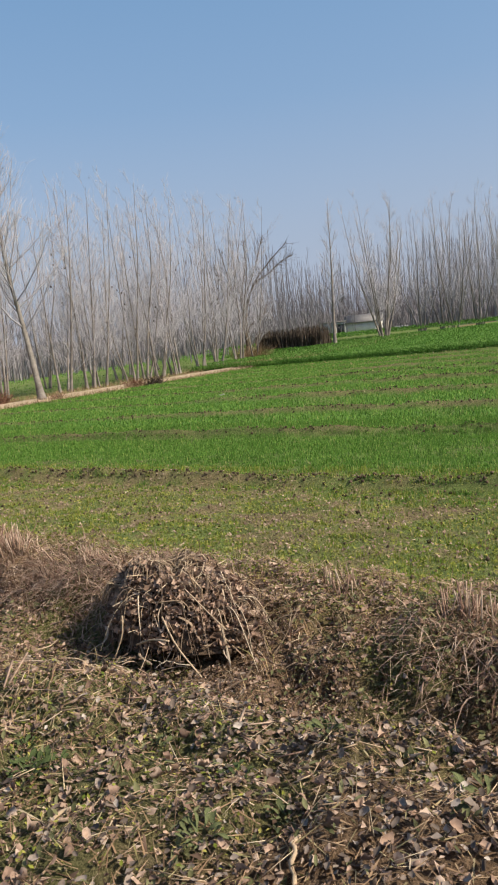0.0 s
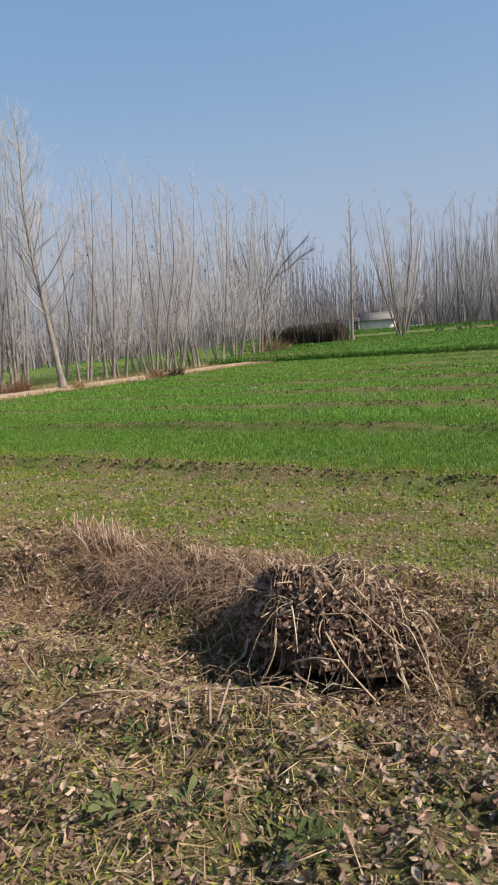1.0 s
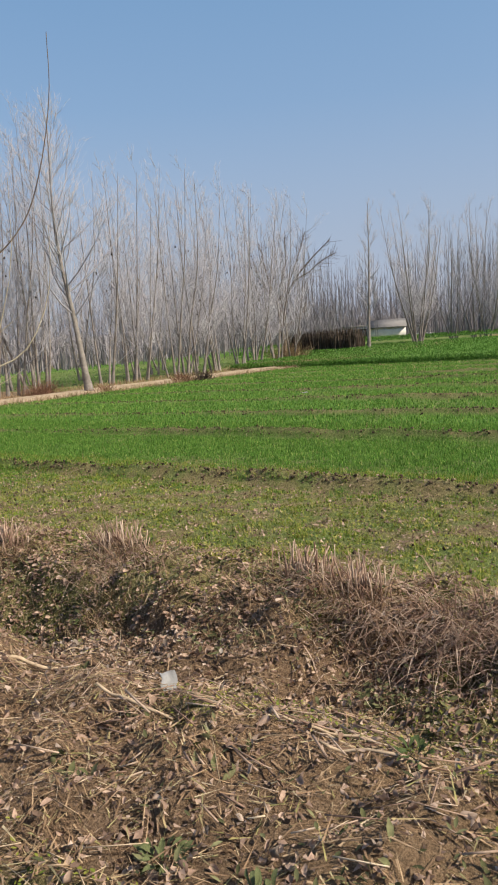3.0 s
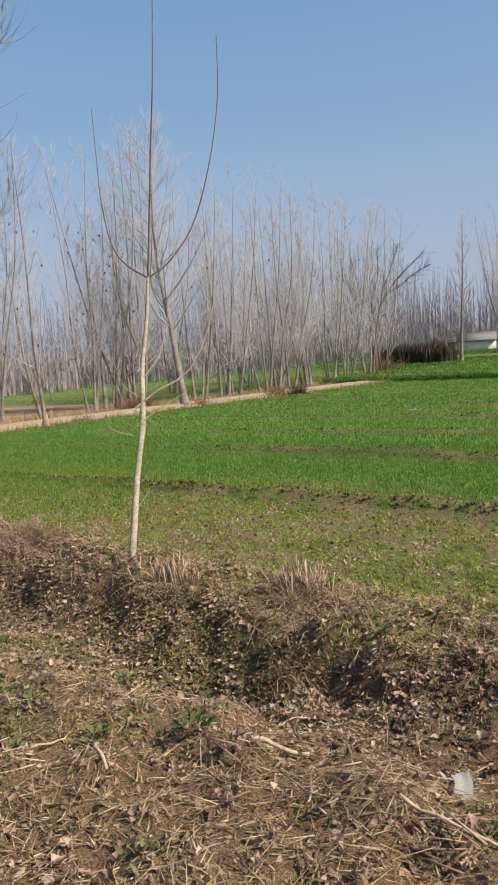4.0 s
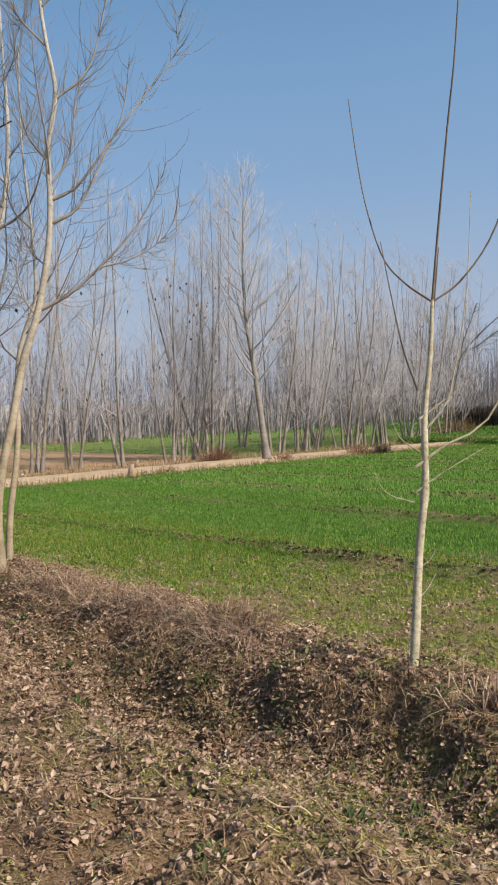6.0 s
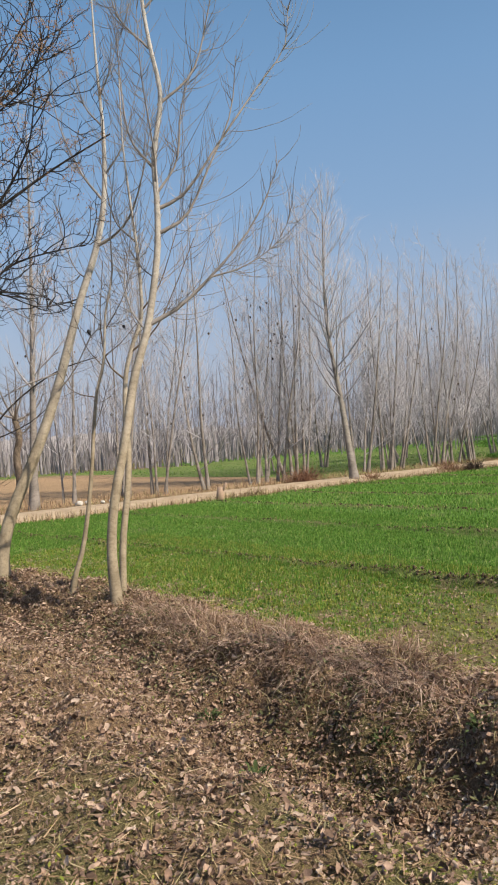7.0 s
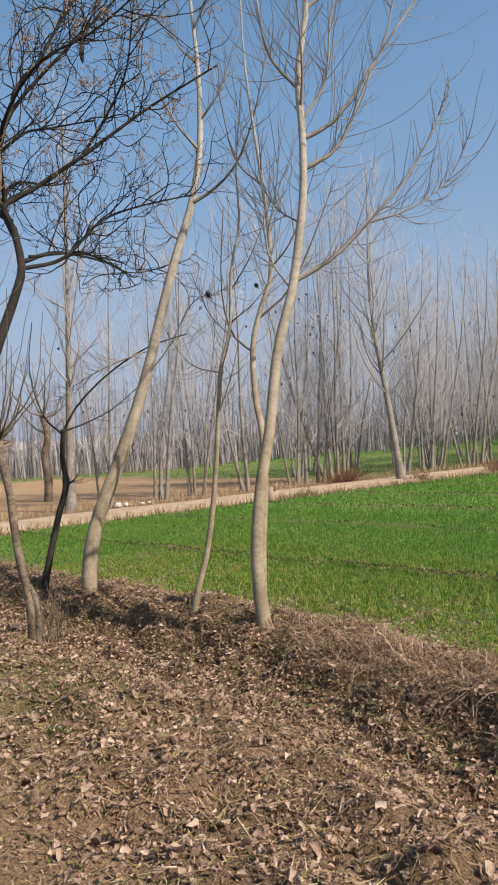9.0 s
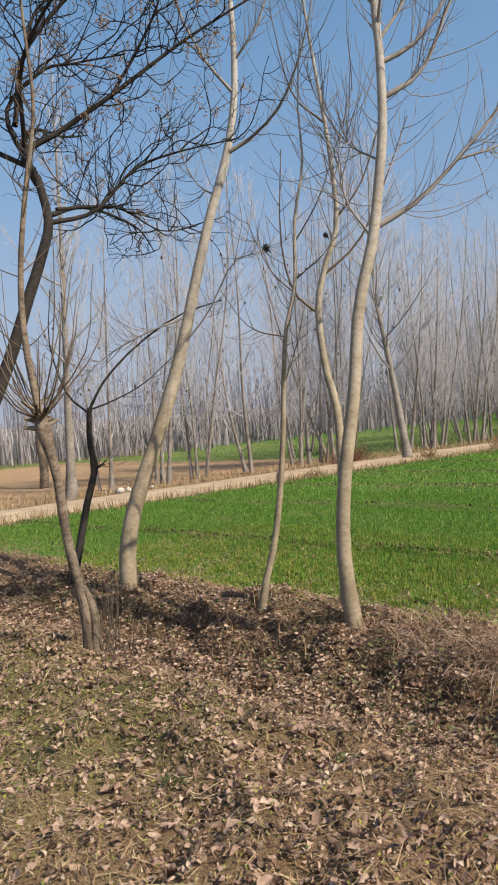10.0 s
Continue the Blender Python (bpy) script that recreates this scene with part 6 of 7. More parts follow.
ROSETTE_LEAF = weed_leaf_mesh()
ROSETTE_LEAF.materials.append(plain_material("rosette_leaf", (0.03, 0.05, 0.018), (0.095, 0.12, 0.045), 25.0, 0.75, 0.1, 0.3))
GREY_LEAF = ROSETTE_LEAF.copy()
GREY_LEAF.materials[0] = plain_material("grey_rosette_leaf", (0.065, 0.08, 0.035), (0.17, 0.185, 0.085), 25.0, 0.8, 0.08, 0.3)
ROSETTES = [
    (-1.60, 2.91, 0.17, 0), (-1.98, 1.38, 0.12, 0), (-1.29, 1.38, 0.11, 1), (-1.16, 1.60, 0.10, 1), (-0.69, 1.84, 0.13, 1), (-1.37, 1.65, 0.09, 0), (-1.19, 1.90, 0.09, 1),
    (-2.71, 1.61, 0.17, 0), (-2.51, 1.30, 0.16, 1), (-1.96, 1.43, 0.12, 0), (-2.10, 1.45, 0.10, 1), (-1.79, 1.74, 0.10, 1), (-2.30, 1.36, 0.11, 1), (-2.17, 1.52, 0.09, 0),
    (-4.37, 1.37, 0.12, 1), (-3.56, 1.56, 0.11, 1), (-3.30, 1.99, 0.13, 0), (-3.98, 2.08, 0.10, 0), (-4.05, 1.35, 0.10, 1), (-3.45, 1.90, 0.09, 1),
    (-6.00, 1.91, 0.17, 0), (-6.53, 1.44, 0.11, 1), (-6.32, 1.70, 0.10, 1), (-6.82, 1.75, 0.09, 1), (-6.66, 3.20, 0.12, 0),
    (-7.9, 2.75, 0.15, 0), (-7.77, 2.47, 0.10, 1), (-7.81, 2.17, 0.11, 0), (-7.4, 2.72, 0.12, 1), (-7.92, 1.58, 0.10, 1), (-9.3, 3.45, 0.13, 0),
    (-10.96, 2.95, 0.13, 0), (-9.62, 2.19, 0.13, 0), (-9.84, 2.34, 0.10, 0), (-9.80, 3.29, 0.13, 0), (-10.21, 3.54, 0.12, 0), (-12.71, 1.63, 0.08, 0), (-12.39, 2.30, 0.08, 1),
    (-16.5, 4.0, 0.14, 0), (-8.7, 3.55, 0.12, 1), (-8.2, 3.5, 0.13, 1), (-5.4, 3.9, 0.10, 0), (-6.9, 4.05, 0.11, 0),
]
for k, (x, y, size, kind) in enumerate(ROSETTES):
    r = np.random.default_rng(400 + k)
    size = min(size, 0.125)
    root = thing("weed_rosette", (x, y, float(height(x, y))))
    n = int(r.integers(24, 36))
    for j in range(n):
        leaf = new("leaf", GREY_LEAF if kind else ROSETTE_LEAF)
        L = size * r.uniform(0.20, 0.5)
        a, q = j * 2.4 + r.uniform(-0.4, 0.4), size * 0.45 * math.sqrt(r.random())
        leaf.matrix_basis = pose(q * math.cos(a), q * math.sin(a), 0.006 + 0.22 * size * r.random(), r.uniform(-10, 42), r.uniform(-35, 35), math.degrees(a) - 90 + r.uniform(-50, 50)) @ Matrix.Diagonal((L * r.uniform(0.55, 0.9), L, L * r.uniform(0.6, 1.4), 1))
        leaf.parent = root
    tagged(root, "grey-green broad-leaved weed rosette" if kind else "fresh green broad-leaved weed rosette", "weed", "weeds on the verge")

# stubble tufts along the bank
TUFTS = [
    (-1.40, 3.78, 0.20, 22), (-4.95, 3.66, 0.20, 20), (-4.18, 3.72, 0.13, 14), (-2.25, 3.95, 0.14, 12), (-7.03, 3.93, 0.20, 30), (-5.36, 3.78, 0.19, 24),
    (-7.93, 3.60, 0.20, 34), (-10.14, 3.95, 0.22, 26), (-11.33, 4.02, 0.18, 20), 
    (-12.45, 4.12, 0.22, 30), (-12.75, 4.12, 0.2, 24), (-11.79, 4.05, 0.2, 24), (-13.45, 4.15, 0.16, 18), (-14.15, 4.18, 0.16, 20), (-14.35, 4.2, 0.14, 14), (-9.6, 3.85, 0.14, 12), 
]
for k, (x, y, tall, count) in enumerate(TUFTS):
    r = np.random.default_rng(500 + k)
    root = thing("stubble_tuft", (x, y, float(height(x, y)) - 0.015))
    s, g = Shape(), Shape()
    for _ in range(int(count * (3.4 if x > -9 else 2.8))):
        a, d = r.uniform(0, 6.28), abs(r.normal(0, 0.085))
        lean_a, lean = (r.uniform(0, 6.28), abs(r.normal(0, 0.4))) if x > -9 else (r.normal(0.6, 1.0), abs(r.normal(0.5, 0.4)))
        h = tall * r.uniform(0.4, 1.05) * (1.3 if x > -9 else 0.9)
        p = np.array([d * math.cos(a) * 1.7, d * math.sin(a), 0])
        q = p + h * np.array([math.sin(lean) * math.cos(lean_a), math.sin(lean) * math.sin(lean_a), math.cos(lean)])
        w = r.uniform(0.0022, 0.0055) if x > -9 else r.uniform(0.0014, 0.0032)
        s.tube([p, (p + q) / 2 + r.normal(0, 0.006, 3), q], [w, w * 0.95, w * 0.85], 5, cap=True)
    for _ in range(count * 7):
        a = r.uniform(0, 6.28)
        b = grow((r.normal(0, 0.17), r.normal(0, 0.10), 0), a, r.uniform(0.4, 1.3), r.uniform(-1.0, 0.4), r.uniform(0.1, 0.32), 5, r, 0.14)
        g.tube(b, [0.0022, 0.0022, 0.002, 0.0016, 0.001], 3)
    part("stubble", s, MAT_STUBBLE, root, "cut reddish straw stalks", kind="stuff")
    part("withered_grass", g, MAT_DRY_GRASS, root, "withered hanging blades", kind="stuff")
    tagged(root, "tuft of cut dry reed stubble on the bank", "stubble", "stubble tufts on the bank")


# the heap of stalks
MAT_OLD_STRAW = island_material("old_straw", [(0.0, (0.09, 0.064, 0.048)), (1.0, (0.36, 0.27, 0.195))], 0.85, 0.15, 40.0)


def build_heap():
    r = np.random.default_rng(41)
    root = thing("stalk_heap", (-2.95, 3.28, 0.08))

    def top(x, y):
        e = (x / 0.54) ** 2 + (y / 0.38) ** 2
        lumpy = 0.76 + 0.50 * float(fnoise(x * 5 + 9, y * 5 + 2))
        return 0.40 * max(1 - e, 0) ** 0.55 * lumpy * (1.06 - 0.25 * x)

    # core coloured dark: stands in for the shade between the stalks
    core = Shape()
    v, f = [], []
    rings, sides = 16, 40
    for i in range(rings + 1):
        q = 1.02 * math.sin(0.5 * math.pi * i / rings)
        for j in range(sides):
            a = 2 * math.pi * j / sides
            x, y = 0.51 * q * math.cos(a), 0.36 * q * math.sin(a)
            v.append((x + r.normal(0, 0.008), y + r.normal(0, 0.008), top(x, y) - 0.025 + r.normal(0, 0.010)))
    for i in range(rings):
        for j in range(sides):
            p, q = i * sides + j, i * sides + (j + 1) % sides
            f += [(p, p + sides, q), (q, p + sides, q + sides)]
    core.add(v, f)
    part("mound", core, plain_material("shade_dark_litter", (0.045, 0.032, 0.024), (0.17, 0.12, 0.085), 40.0, 0.95, 0.1, 1.0), root, "core coloured dark for the shade inside the heap")

    @functools.lru_cache(maxsize=None)
    def floor_at(i, j):
        return float(height(i * 0.06 - 2.95, j * 0.06 + 3.28)) - 0.08

    def lying(p0, out, L, n, jitter):
        pts = []
        for t in np.linspace(0, 1, n):
            x, y = p0[0] + math.cos(out) * L * t + r.normal(0, 0.010), p0[1] + math.sin(out) * L * t + r.normal(0, 0.010)
            pts.append((x, y, max(top(x, y), floor_at(round(x / 0.06), round(y / 0.06))) + 0.012 + jitter * r.random()))
        return spline(pts, 2 * n - 1)

    st, old, strips = Shape(), Shape(), Shape()
    for k in range(430):
        a, q = r.uniform(0, 6.28), (0.72 if k < 210 else 1.0 if k < 280 else 1.8) * math.sqrt(r.random())
        pts = lying((0.50 * q * math.cos(a), 0.33 * q * math.sin(a)), r.uniform(0, 6.28), r.uniform(0.05, 0.26), 4, 0.085 if k < 210 else 0.05)
        w = 0.0013 + 0.0036 * r.random() ** 2.2
        (st if (k < 210 and k % 5 < 3) or k % 7 < 1 else old).tube(pts, np.linspace(w, w * 0.7, 7), 4)
    # straws that bend over the rim and hang free of the hollow front
    for k in range(56):
        a = r.uniform(3.2, 6.6) if k < 40 else r.uniform(0, 6.28)
        x, y = 0.46 * math.cos(a), 0.29 * math.sin(a)
        z = top(x * 0.85, y * 0.85)
        out = np.array([math.cos(a + r.normal(0, 0.5)), math.sin(a + r.normal(0, 0.5)), 0])
        L = r.uniform(0.08, 0.30)
        p = np.array([x, y, z])
        pts = spline([p - out * 0.16 + (0, 0, 0.015), p + (0, 0, 0.03), p + out * L * 0.35 + (0, 0, -0.25 * L), p + out * L * r.uniform(0.4, 0.8) + (0, 0, -L * r.uniform(0.6, 1.0))], 9)
        w = r.uniform(0.0014, 0.0048)
        (old if k % 2 else st).tube(pts, np.linspace(w, w * 0.6, 9), 4)
    # withered maize leaves that drape from the crown down its sides
    for k in range(150):
        a, q = r.uniform(0, 6.28), (0.50 if k < 160 else 0.8) * math.sqrt(r.random())
        pts = lying((q * math.cos(a), 0.85 * q * math.sin(a)), a + r.normal(0, 1.2), r.uniform(0.07, 0.26), 4, 0.07)
        t = np.gradient(pts, axis=0)
        side = np.cross(t, (0, 0, 1.0)) + r.normal(0, 0.012, 3)
        side /= np.linalg.norm(side, axis=1, keepdims=True) + 1e-9
        w = r.uniform(0.003, 0.008) * np.array([0.7, 1, 1, 0.9, 0.8, 0.6, 0.2])[:, None]
        fold = np.array([0, 0, 0.5]) * w
        rows = np.stack([pts - side * w, pts + fold, pts + side * w], 1).reshape(-1, 3)
        fc = []
        for i in range(6):
            for j in range(2):
                b = i * 3 + j
                fc += [(b, b + 1, b + 4), (b, b + 4, b + 3)]
        strips.add(rows, fc)
    for k in range(90):
        a, q = r.uniform(0, 6.28), 0.40 * math.sqrt(r.random())
        p = np.array([q * math.cos(a), 0.85 * q * math.sin(a), 0])
        p[2] = top(p[0], p[1]) - 0.01
        b, el = a + r.normal(0, 1.0), r.uniform(-0.5, 0.7)
        d = np.array([math.cos(b) * math.cos(el), math.sin(b) * math.cos(el), math.sin(el)]) * r.uniform(0.05, 0.2)
        w = r.uniform(0.0012, 0.004)
        st.tube([p, p + d * 0.5 + r.normal(0, 0.008, 3), p + d + (0, 0, -0.02)], [w, w, w * 0.6], 4)
    part("loose_straw", st, MAT_STRAW, root, "bleached loose stalks", kind="stuff")
    part("old_straw", old, MAT_OLD_STRAW, root, "dark weathered stalks", kind="stuff")
    part("maize_trash", strips, MAT_HEAP_LEAF, root, "withered maize leaves hanging down its sides", smooth=False, kind="stuff")
    for (x0, y0, z0), (x1, y1, z1), w in (((-0.16, -0.28, 0.30), (0.02, -0.42, 0.40), 0.009), ((-0.02, -0.40, 0.12), (0.26, -0.44, 0.20), 0.010), ((0.14, -0.34, 0.28), (0.44, -0.42, 0.02), 0.008), ((-0.10, -0.40, 0.28), (-0.16, -0.46, 0.02), 0.007), ((0.2, -0.2, 0.4), (0.5, -0.25, 0.22), 0.006), ((-0.3, -0.2, 0.3), (-0.05, -0.1, 0.45), 0.007), ((0.10, -0.42, 0.15), (0.14, -0.62, 0.02), 0.003)):
        s = Shape()
        p, q = np.array((x0, y0, z0)), np.array((x1, y1, z1))
        s.tube(spline([p, (p + q) / 2 + r.normal(0, 0.012, 3), q], 6), w * 0.62, 7, cap=True)
        part("stalk", s, MAT_STRAW, root, "thick bleached stalk")
    lf_n = 2700
    a, q = r.uniform(0, 6.28, lf_n), np.sqrt(r.uniform(0.1, 1.1, lf_n))
    x, y = 0.51 * q * np.cos(a), 0.36 * q * np.sin(a)
    z = np.array([max(top(i, j), -0.02) for i, j in zip(x, y)]) + r.uniform(0.01, 0.06, lf_n)
    size = 0.018 + 0.046 * r.random(lf_n) ** 1.6
    lv, lfc = scatter(CURLED, CURLED_F, np.stack([x, y, z], 1), r.uniform(0, 6.28, lf_n), r.normal(0, 0.55, lf_n), np.stack([size * 0.75, size, size * 1.9], 1), r.normal(0, 0.8, lf_n))
    leaves = Shape()
    leaves.add(lv, lfc)
    part("leaf_trash", leaves, MAT_DRY_LEAF, root, "curled dead leaves", smooth=False, kind="stuff")
    tagged(root, "low heap of bleached crop stalks and dead leaves on the bank", "heap")


MAT_HEAP_LEAF = island_material("withered_maize_leaf", [(0.0, (0.09, 0.06, 0.042)), (0.45, (0.27, 0.19, 0.135)), (0.8, (0.46, 0.36, 0.265)), (1.0, (0.62, 0.53, 0.42))], 0.8, 0.2, 40.0, 0.15)
build_heap()

# single dead leaves that lie on top of the litter beside the path
FALLEN = []
for k in range(4):
    r = np.random.default_rng(900 + k)
    s = Shape()
    v, faces = leaf_outline(910 + k, 11)
    s.add(v * (1, 1, 1.2 + 0.5 * k) + r.normal(0, 0.03, v.shape), faces)
    me = s.mesh("fallen_leaf", True)
    me.materials.append(plain_material("fallen_leaf", ((0.15, 0.105, 0.075), (0.19, 0.14, 0.105), (0.11, 0.076, 0.055), (0.23, 0.175, 0.135))[k], ((0.29, 0.215, 0.165), (0.34, 0.265, 0.21), (0.22, 0.158, 0.12), (0.39, 0.315, 0.255))[k], 30.0, 0.85, 0.12, 0.4))
    FALLEN.append(me)
r = np.random.default_rng(77)
for k in range(280):
    x = -13.2 + 12.8 * r.random() ** 1.5
    y = r.uniform(1.15, 2.9)
    leaf = new("fallen_leaf", FALLEN[int(r.integers(0, 4))])
    q = r.uniform(0.022, 0.040)
    leaf.matrix_basis = pose(x, y, float(height(x, y)) + 0.02, r.normal(0, 22), r.normal(0, 16), r.uniform(0, 360)) @ Matrix.Diagonal((q, q, q, 1))
    leaf.parent = ground

# single stalks and sticks lying about
STALKS = [
    (-1.73, 1.25, -1.66, 1.37, 0.011), (-1.00, 1.36, -1.06, 1.49, 0.010), (-1.08, 2.18, -1.14, 2.52, 0.009), (-2.25, 2.60, -1.89, 1.92, 0.005), (-2.45, 2.7, -2.05, 2.45, 0.007),
    (-5.12, 1.88, -4.70, 1.94, 0.010), (-4.61, 2.10, -4.02, 2.04, 0.009), (-3.87, 2.30, -4.04, 2.75, 0.010), (-4.45, 2.0, -4.0, 2.15, 0.008), (-4.8, 2.02, -4.3, 2.12, 0.007), (-4.25, 1.95, -3.8, 2.1, 0.009),
    (-5.86, 1.97, -5.59, 2.20, 0.014), (-6.47, 1.50, -6.40, 1.66, 0.007), (-6.21, 1.59, -6.02, 1.52, 0.010), (-7.05, 2.9, -6.75, 3.15, 0.009), (-6.1, 2.45, -6.0, 2.7, 0.006),
    (-10.28, 1.40, -10.38, 1.55, 0.008), (-10.10, 1.09, -10.27, 1.21, 0.010), (-9.33, 2.39, -9.38, 2.58, 0.008), (-9.9, 1.75, -9.6, 1.85, 0.006), (-11.5, 1.75, -11.15, 1.6, 0.006), (-8.6, 1.6, -8.3, 1.75, 0.006),
    (-2.6, 1.95, -2.2, 2.1, 0.006), (-3.1, 1.7, -2.8, 1.9, 0.006), (-8.05, 1.9, -7.8, 2.05, 0.006), (-12.9, 1.6, -12.6, 1.75, 0.005), (-11.0, 3.9, -10.6, 4.0, 0.008), (-1.5, 2.4, -1.0, 2.25, 0.006),
]
for k, (xa, ya, xb, yb, w) in enumerate(STALKS):
    w *= 0.6
    xb, yb = xa + 0.75 * (xb - xa), ya + 0.75 * (yb - ya)
    r = np.random.default_rng(600 + k)
    s = Shape()
    pts = []
    for t in np.linspace(0, 1, 6):
        x, y = xa + (xb - xa) * t, ya + (yb - ya) * t
        pts.append((x + r.normal(0, 0.006), y + r.normal(0, 0.006), float(height(x, y)) + w * 0.8 + 0.014 + 0.01 * math.sin(t * 3.1)))
    s.tube(spline(pts, 10), w * (1 + 0.12 * np.sin(np.arange(10) * 2.1)), 7, cap=True)
    ob = part("dry_stalk", s, MAT_STRAW)
    tagged(ob, "bleached dry crop stalk lying on the verge", "stalk", "stalks on the verge")


def stalk_trash():
    """Flattened maize leaves and split stalks, trampled into a band on the verge."""
    n = 340
    x = np.concatenate([rng.uniform(-5.8, -3.1, n - 70), rng.uniform(-2.6, -1.2, 70)])
    y = np.where(x < -3, 2.0 + 0.12 * (x + 4.5), 2.05) + rng.normal(0, 0.24, n)
    L = rng.uniform(0.04, 0.17, n)
    w = rng.uniform(0.003, 0.011, n)
    gx, gy = slope(x, y)
    yaw = rng.normal(1.75, 0.75, n)
    tilt = np.arctan(-gx * np.sin(yaw) + gy * np.cos(yaw)) + rng.normal(0.02, 0.05, n)
    v, f = scatter(STALK, STALK_F, np.stack([x, y, height(x, y) + rng.uniform(0.012, 0.05, n)], 1), yaw, tilt, np.stack([w, L, w * 0.35], 1))
    stuff("stalk_trash", v, f, MAT_STUBBLE, "flattened split crop stalks trampled on the verge", "stalks")


stalk_trash()


# scraps
def scrap(x, y, size, mat, label, name, seed, lift=0.01, up=0.0, turn=None):
    r = np.random.default_rng(seed)
    n = 6
    v, f = [], []
    for side in (0, 1):
        for i in range(n):
            for j in range(n):
                u, w = i / (n - 1) - 0.5, j / (n - 1) - 0.5
                k = 0.16 * math.sin(u * 5 + seed) * math.cos(w * 4) + 0.05 * r.random()
                v.append((size * (u + 0.08 * math.sin(w * 9)), size * 0.75 * (w + 0.08 * math.cos(u * 8)), size * k + lift + side * 0.003 + up * (w + 0.5) * size))
    for side in (0, 1):
        for i in range(n - 1):
            for j in range(n - 1):
                a = side * n * n + i * n + j
                q = [(a, a + n, a + n + 1), (a, a + n + 1, a + 1)]
                f += q if side else [t[::-1] for t in q]
    s = Shape()
    s.add(v, f)
    ob = part(name, s, mat)
    ob.location = (x, y, float(height(x, y)))
    ob.rotation_euler = (0, 0, seed * 1.3 if turn is None else turn)
    return tagged(ob, label, "litter")


scrap(-5.08, 2.22, 0.062, MAT_PAPER, "crumpled greyish white paper scrap in the ditch", "paper_scrap", 3, 0.02, 1.1, 0.75)
scrap(-4.50, 3.62, 0.09, MAT_PAPER, "small white scrap on the ditch bank", "paper_scrap", 4)
scrap(-9.55, 3.22, 0.07, MAT_PAPER, "small pale scrap among dead leaves", "paper_scrap", 5)
scrap(-8.95, 2.55, 0.10, MAT_PAPER, "small pale scrap among dead leaves", "paper_scrap", 8)
scrap(-14.43, 19.11, 0.16, MAT_PAPER, "white scrap lying in the wheat", "paper_scrap", 6, 0.12)
scrap(-16.62, 4.02, 0.10, MAT_BLACK_PLASTIC, "scrap of black plastic at a tree foot", "plastic_scrap", 9, 0.02)

# black plastic caught in the twigs
for k, (x, y, z, size) in enumerate(((-14.83, 4.43, 3.16, 0.036), (-14.30, 4.57, 3.15, 0.022))):
    s = Shape()
    s.lump((0, 0, 0), (size, size * 0.6, size * 0.8), 70 + k, 0.55, 7, 10)
    s.tube([(0, 0, 0), (size * 0.8, 0, -size), (size * 1.1, 0.01, -size * 1.6)], [size * 0.3, size * 0.2, 0.004], 5)
    ob = part("plastic_rag", s, MAT_BLACK_PLASTIC, smooth=False)
    ob.location = (x, y, z)
    tagged(ob, "torn black plastic rag caught in bare twigs", "litter")

# last dry leaves left hanging in the poplars beside the track
def hanging_leaves():
    n = 230
    k = rng.integers(0, len(ROW), n)
    x = np.array([ROW[i][0] for i in k]) + rng.normal(0, 0.6, n)
    y = np.array([ROW[i][1] for i in k]) + rng.normal(0, 0.8, n)
    z = rng.uniform(2.5, 7.5, n)
    v, f = scatter(LEAF, LEAF_F, np.stack([x, y, z], 1), rng.uniform(0, 6.28, n), rng.uniform(0.8, 1.9, n), rng.uniform(0.09, 0.15, n))
    stuff("hanging_leaves", v, f, MAT_BRUSH, "dark withered leaves left hanging in the poplars", "leaves")


hanging_leaves()


# ---- beside and beyond the track ----
def dry_bush(x, y, size, tall, count, seed, mat, label):
    r = np.random.default_rng(seed)
    root = thing("dry_bush", (x, y, float(height(x, y)) - 0.03))
    s = Shape()
    for _ in range(count):
        g = grow((r.normal(0, size * 0.4), r.normal(0, size * 0.4), 0), r.uniform(0, 6.28), r.uniform(0.3, 1.3), r.uniform(0.2, 1.2), tall * r.uniform(0.5, 1.3), 5, r, 0.2)
        s.tube(g, [0.012, 0.011, 0.009, 0.007, 0.004], 3)
    part("brush", s, mat, root, kind="stuff")
    tagged(root, label, "bush", "bushes beside the track")


MAT_RED_TWIG = island_material("red_brown_twig", [(0.0, (0.17, 0.085, 0.055)), (1.0, (0.36, 0.21, 0.14))], 0.9, 0.1)
dry_bush(-28.9, 21.6, 0.75, 0.75, 240, 1, MAT_RED_TWIG, "red-brown dry brush at the edge of the track")
dry_bush(-26.0, 27.6, 0.5, 0.6, 150, 2, MAT_RED_TWIG, "red-brown dry brush at the edge of the track")
dry_bush(-25.3, 28.2, 0.45, 0.6, 170, 3, MAT_BRUSH, "dark dry bush at the edge of the track")
dry_bush(-26.3, 22.9, 0.45, 0.4, 90, 4, MAT_RED_TWIG, "red-brown dry brush at the edge of the track")
dry_bush(-25.6, 16.2, 0.4, 0.4, 70, 5, MAT_DRY_GRASS, "withered grass tuft at the edge of the track")
dry_bush(-31.7, 46.0, 1.2, 1.5, 260, 6, MAT_DRY_GRASS, "tall withered reeds at the end of the track")
dry_bush(-30.9, 45.4, 1.0, 1.2, 200, 7, MAT_DRY_GRASS, "tall withered reeds at the end of the track")


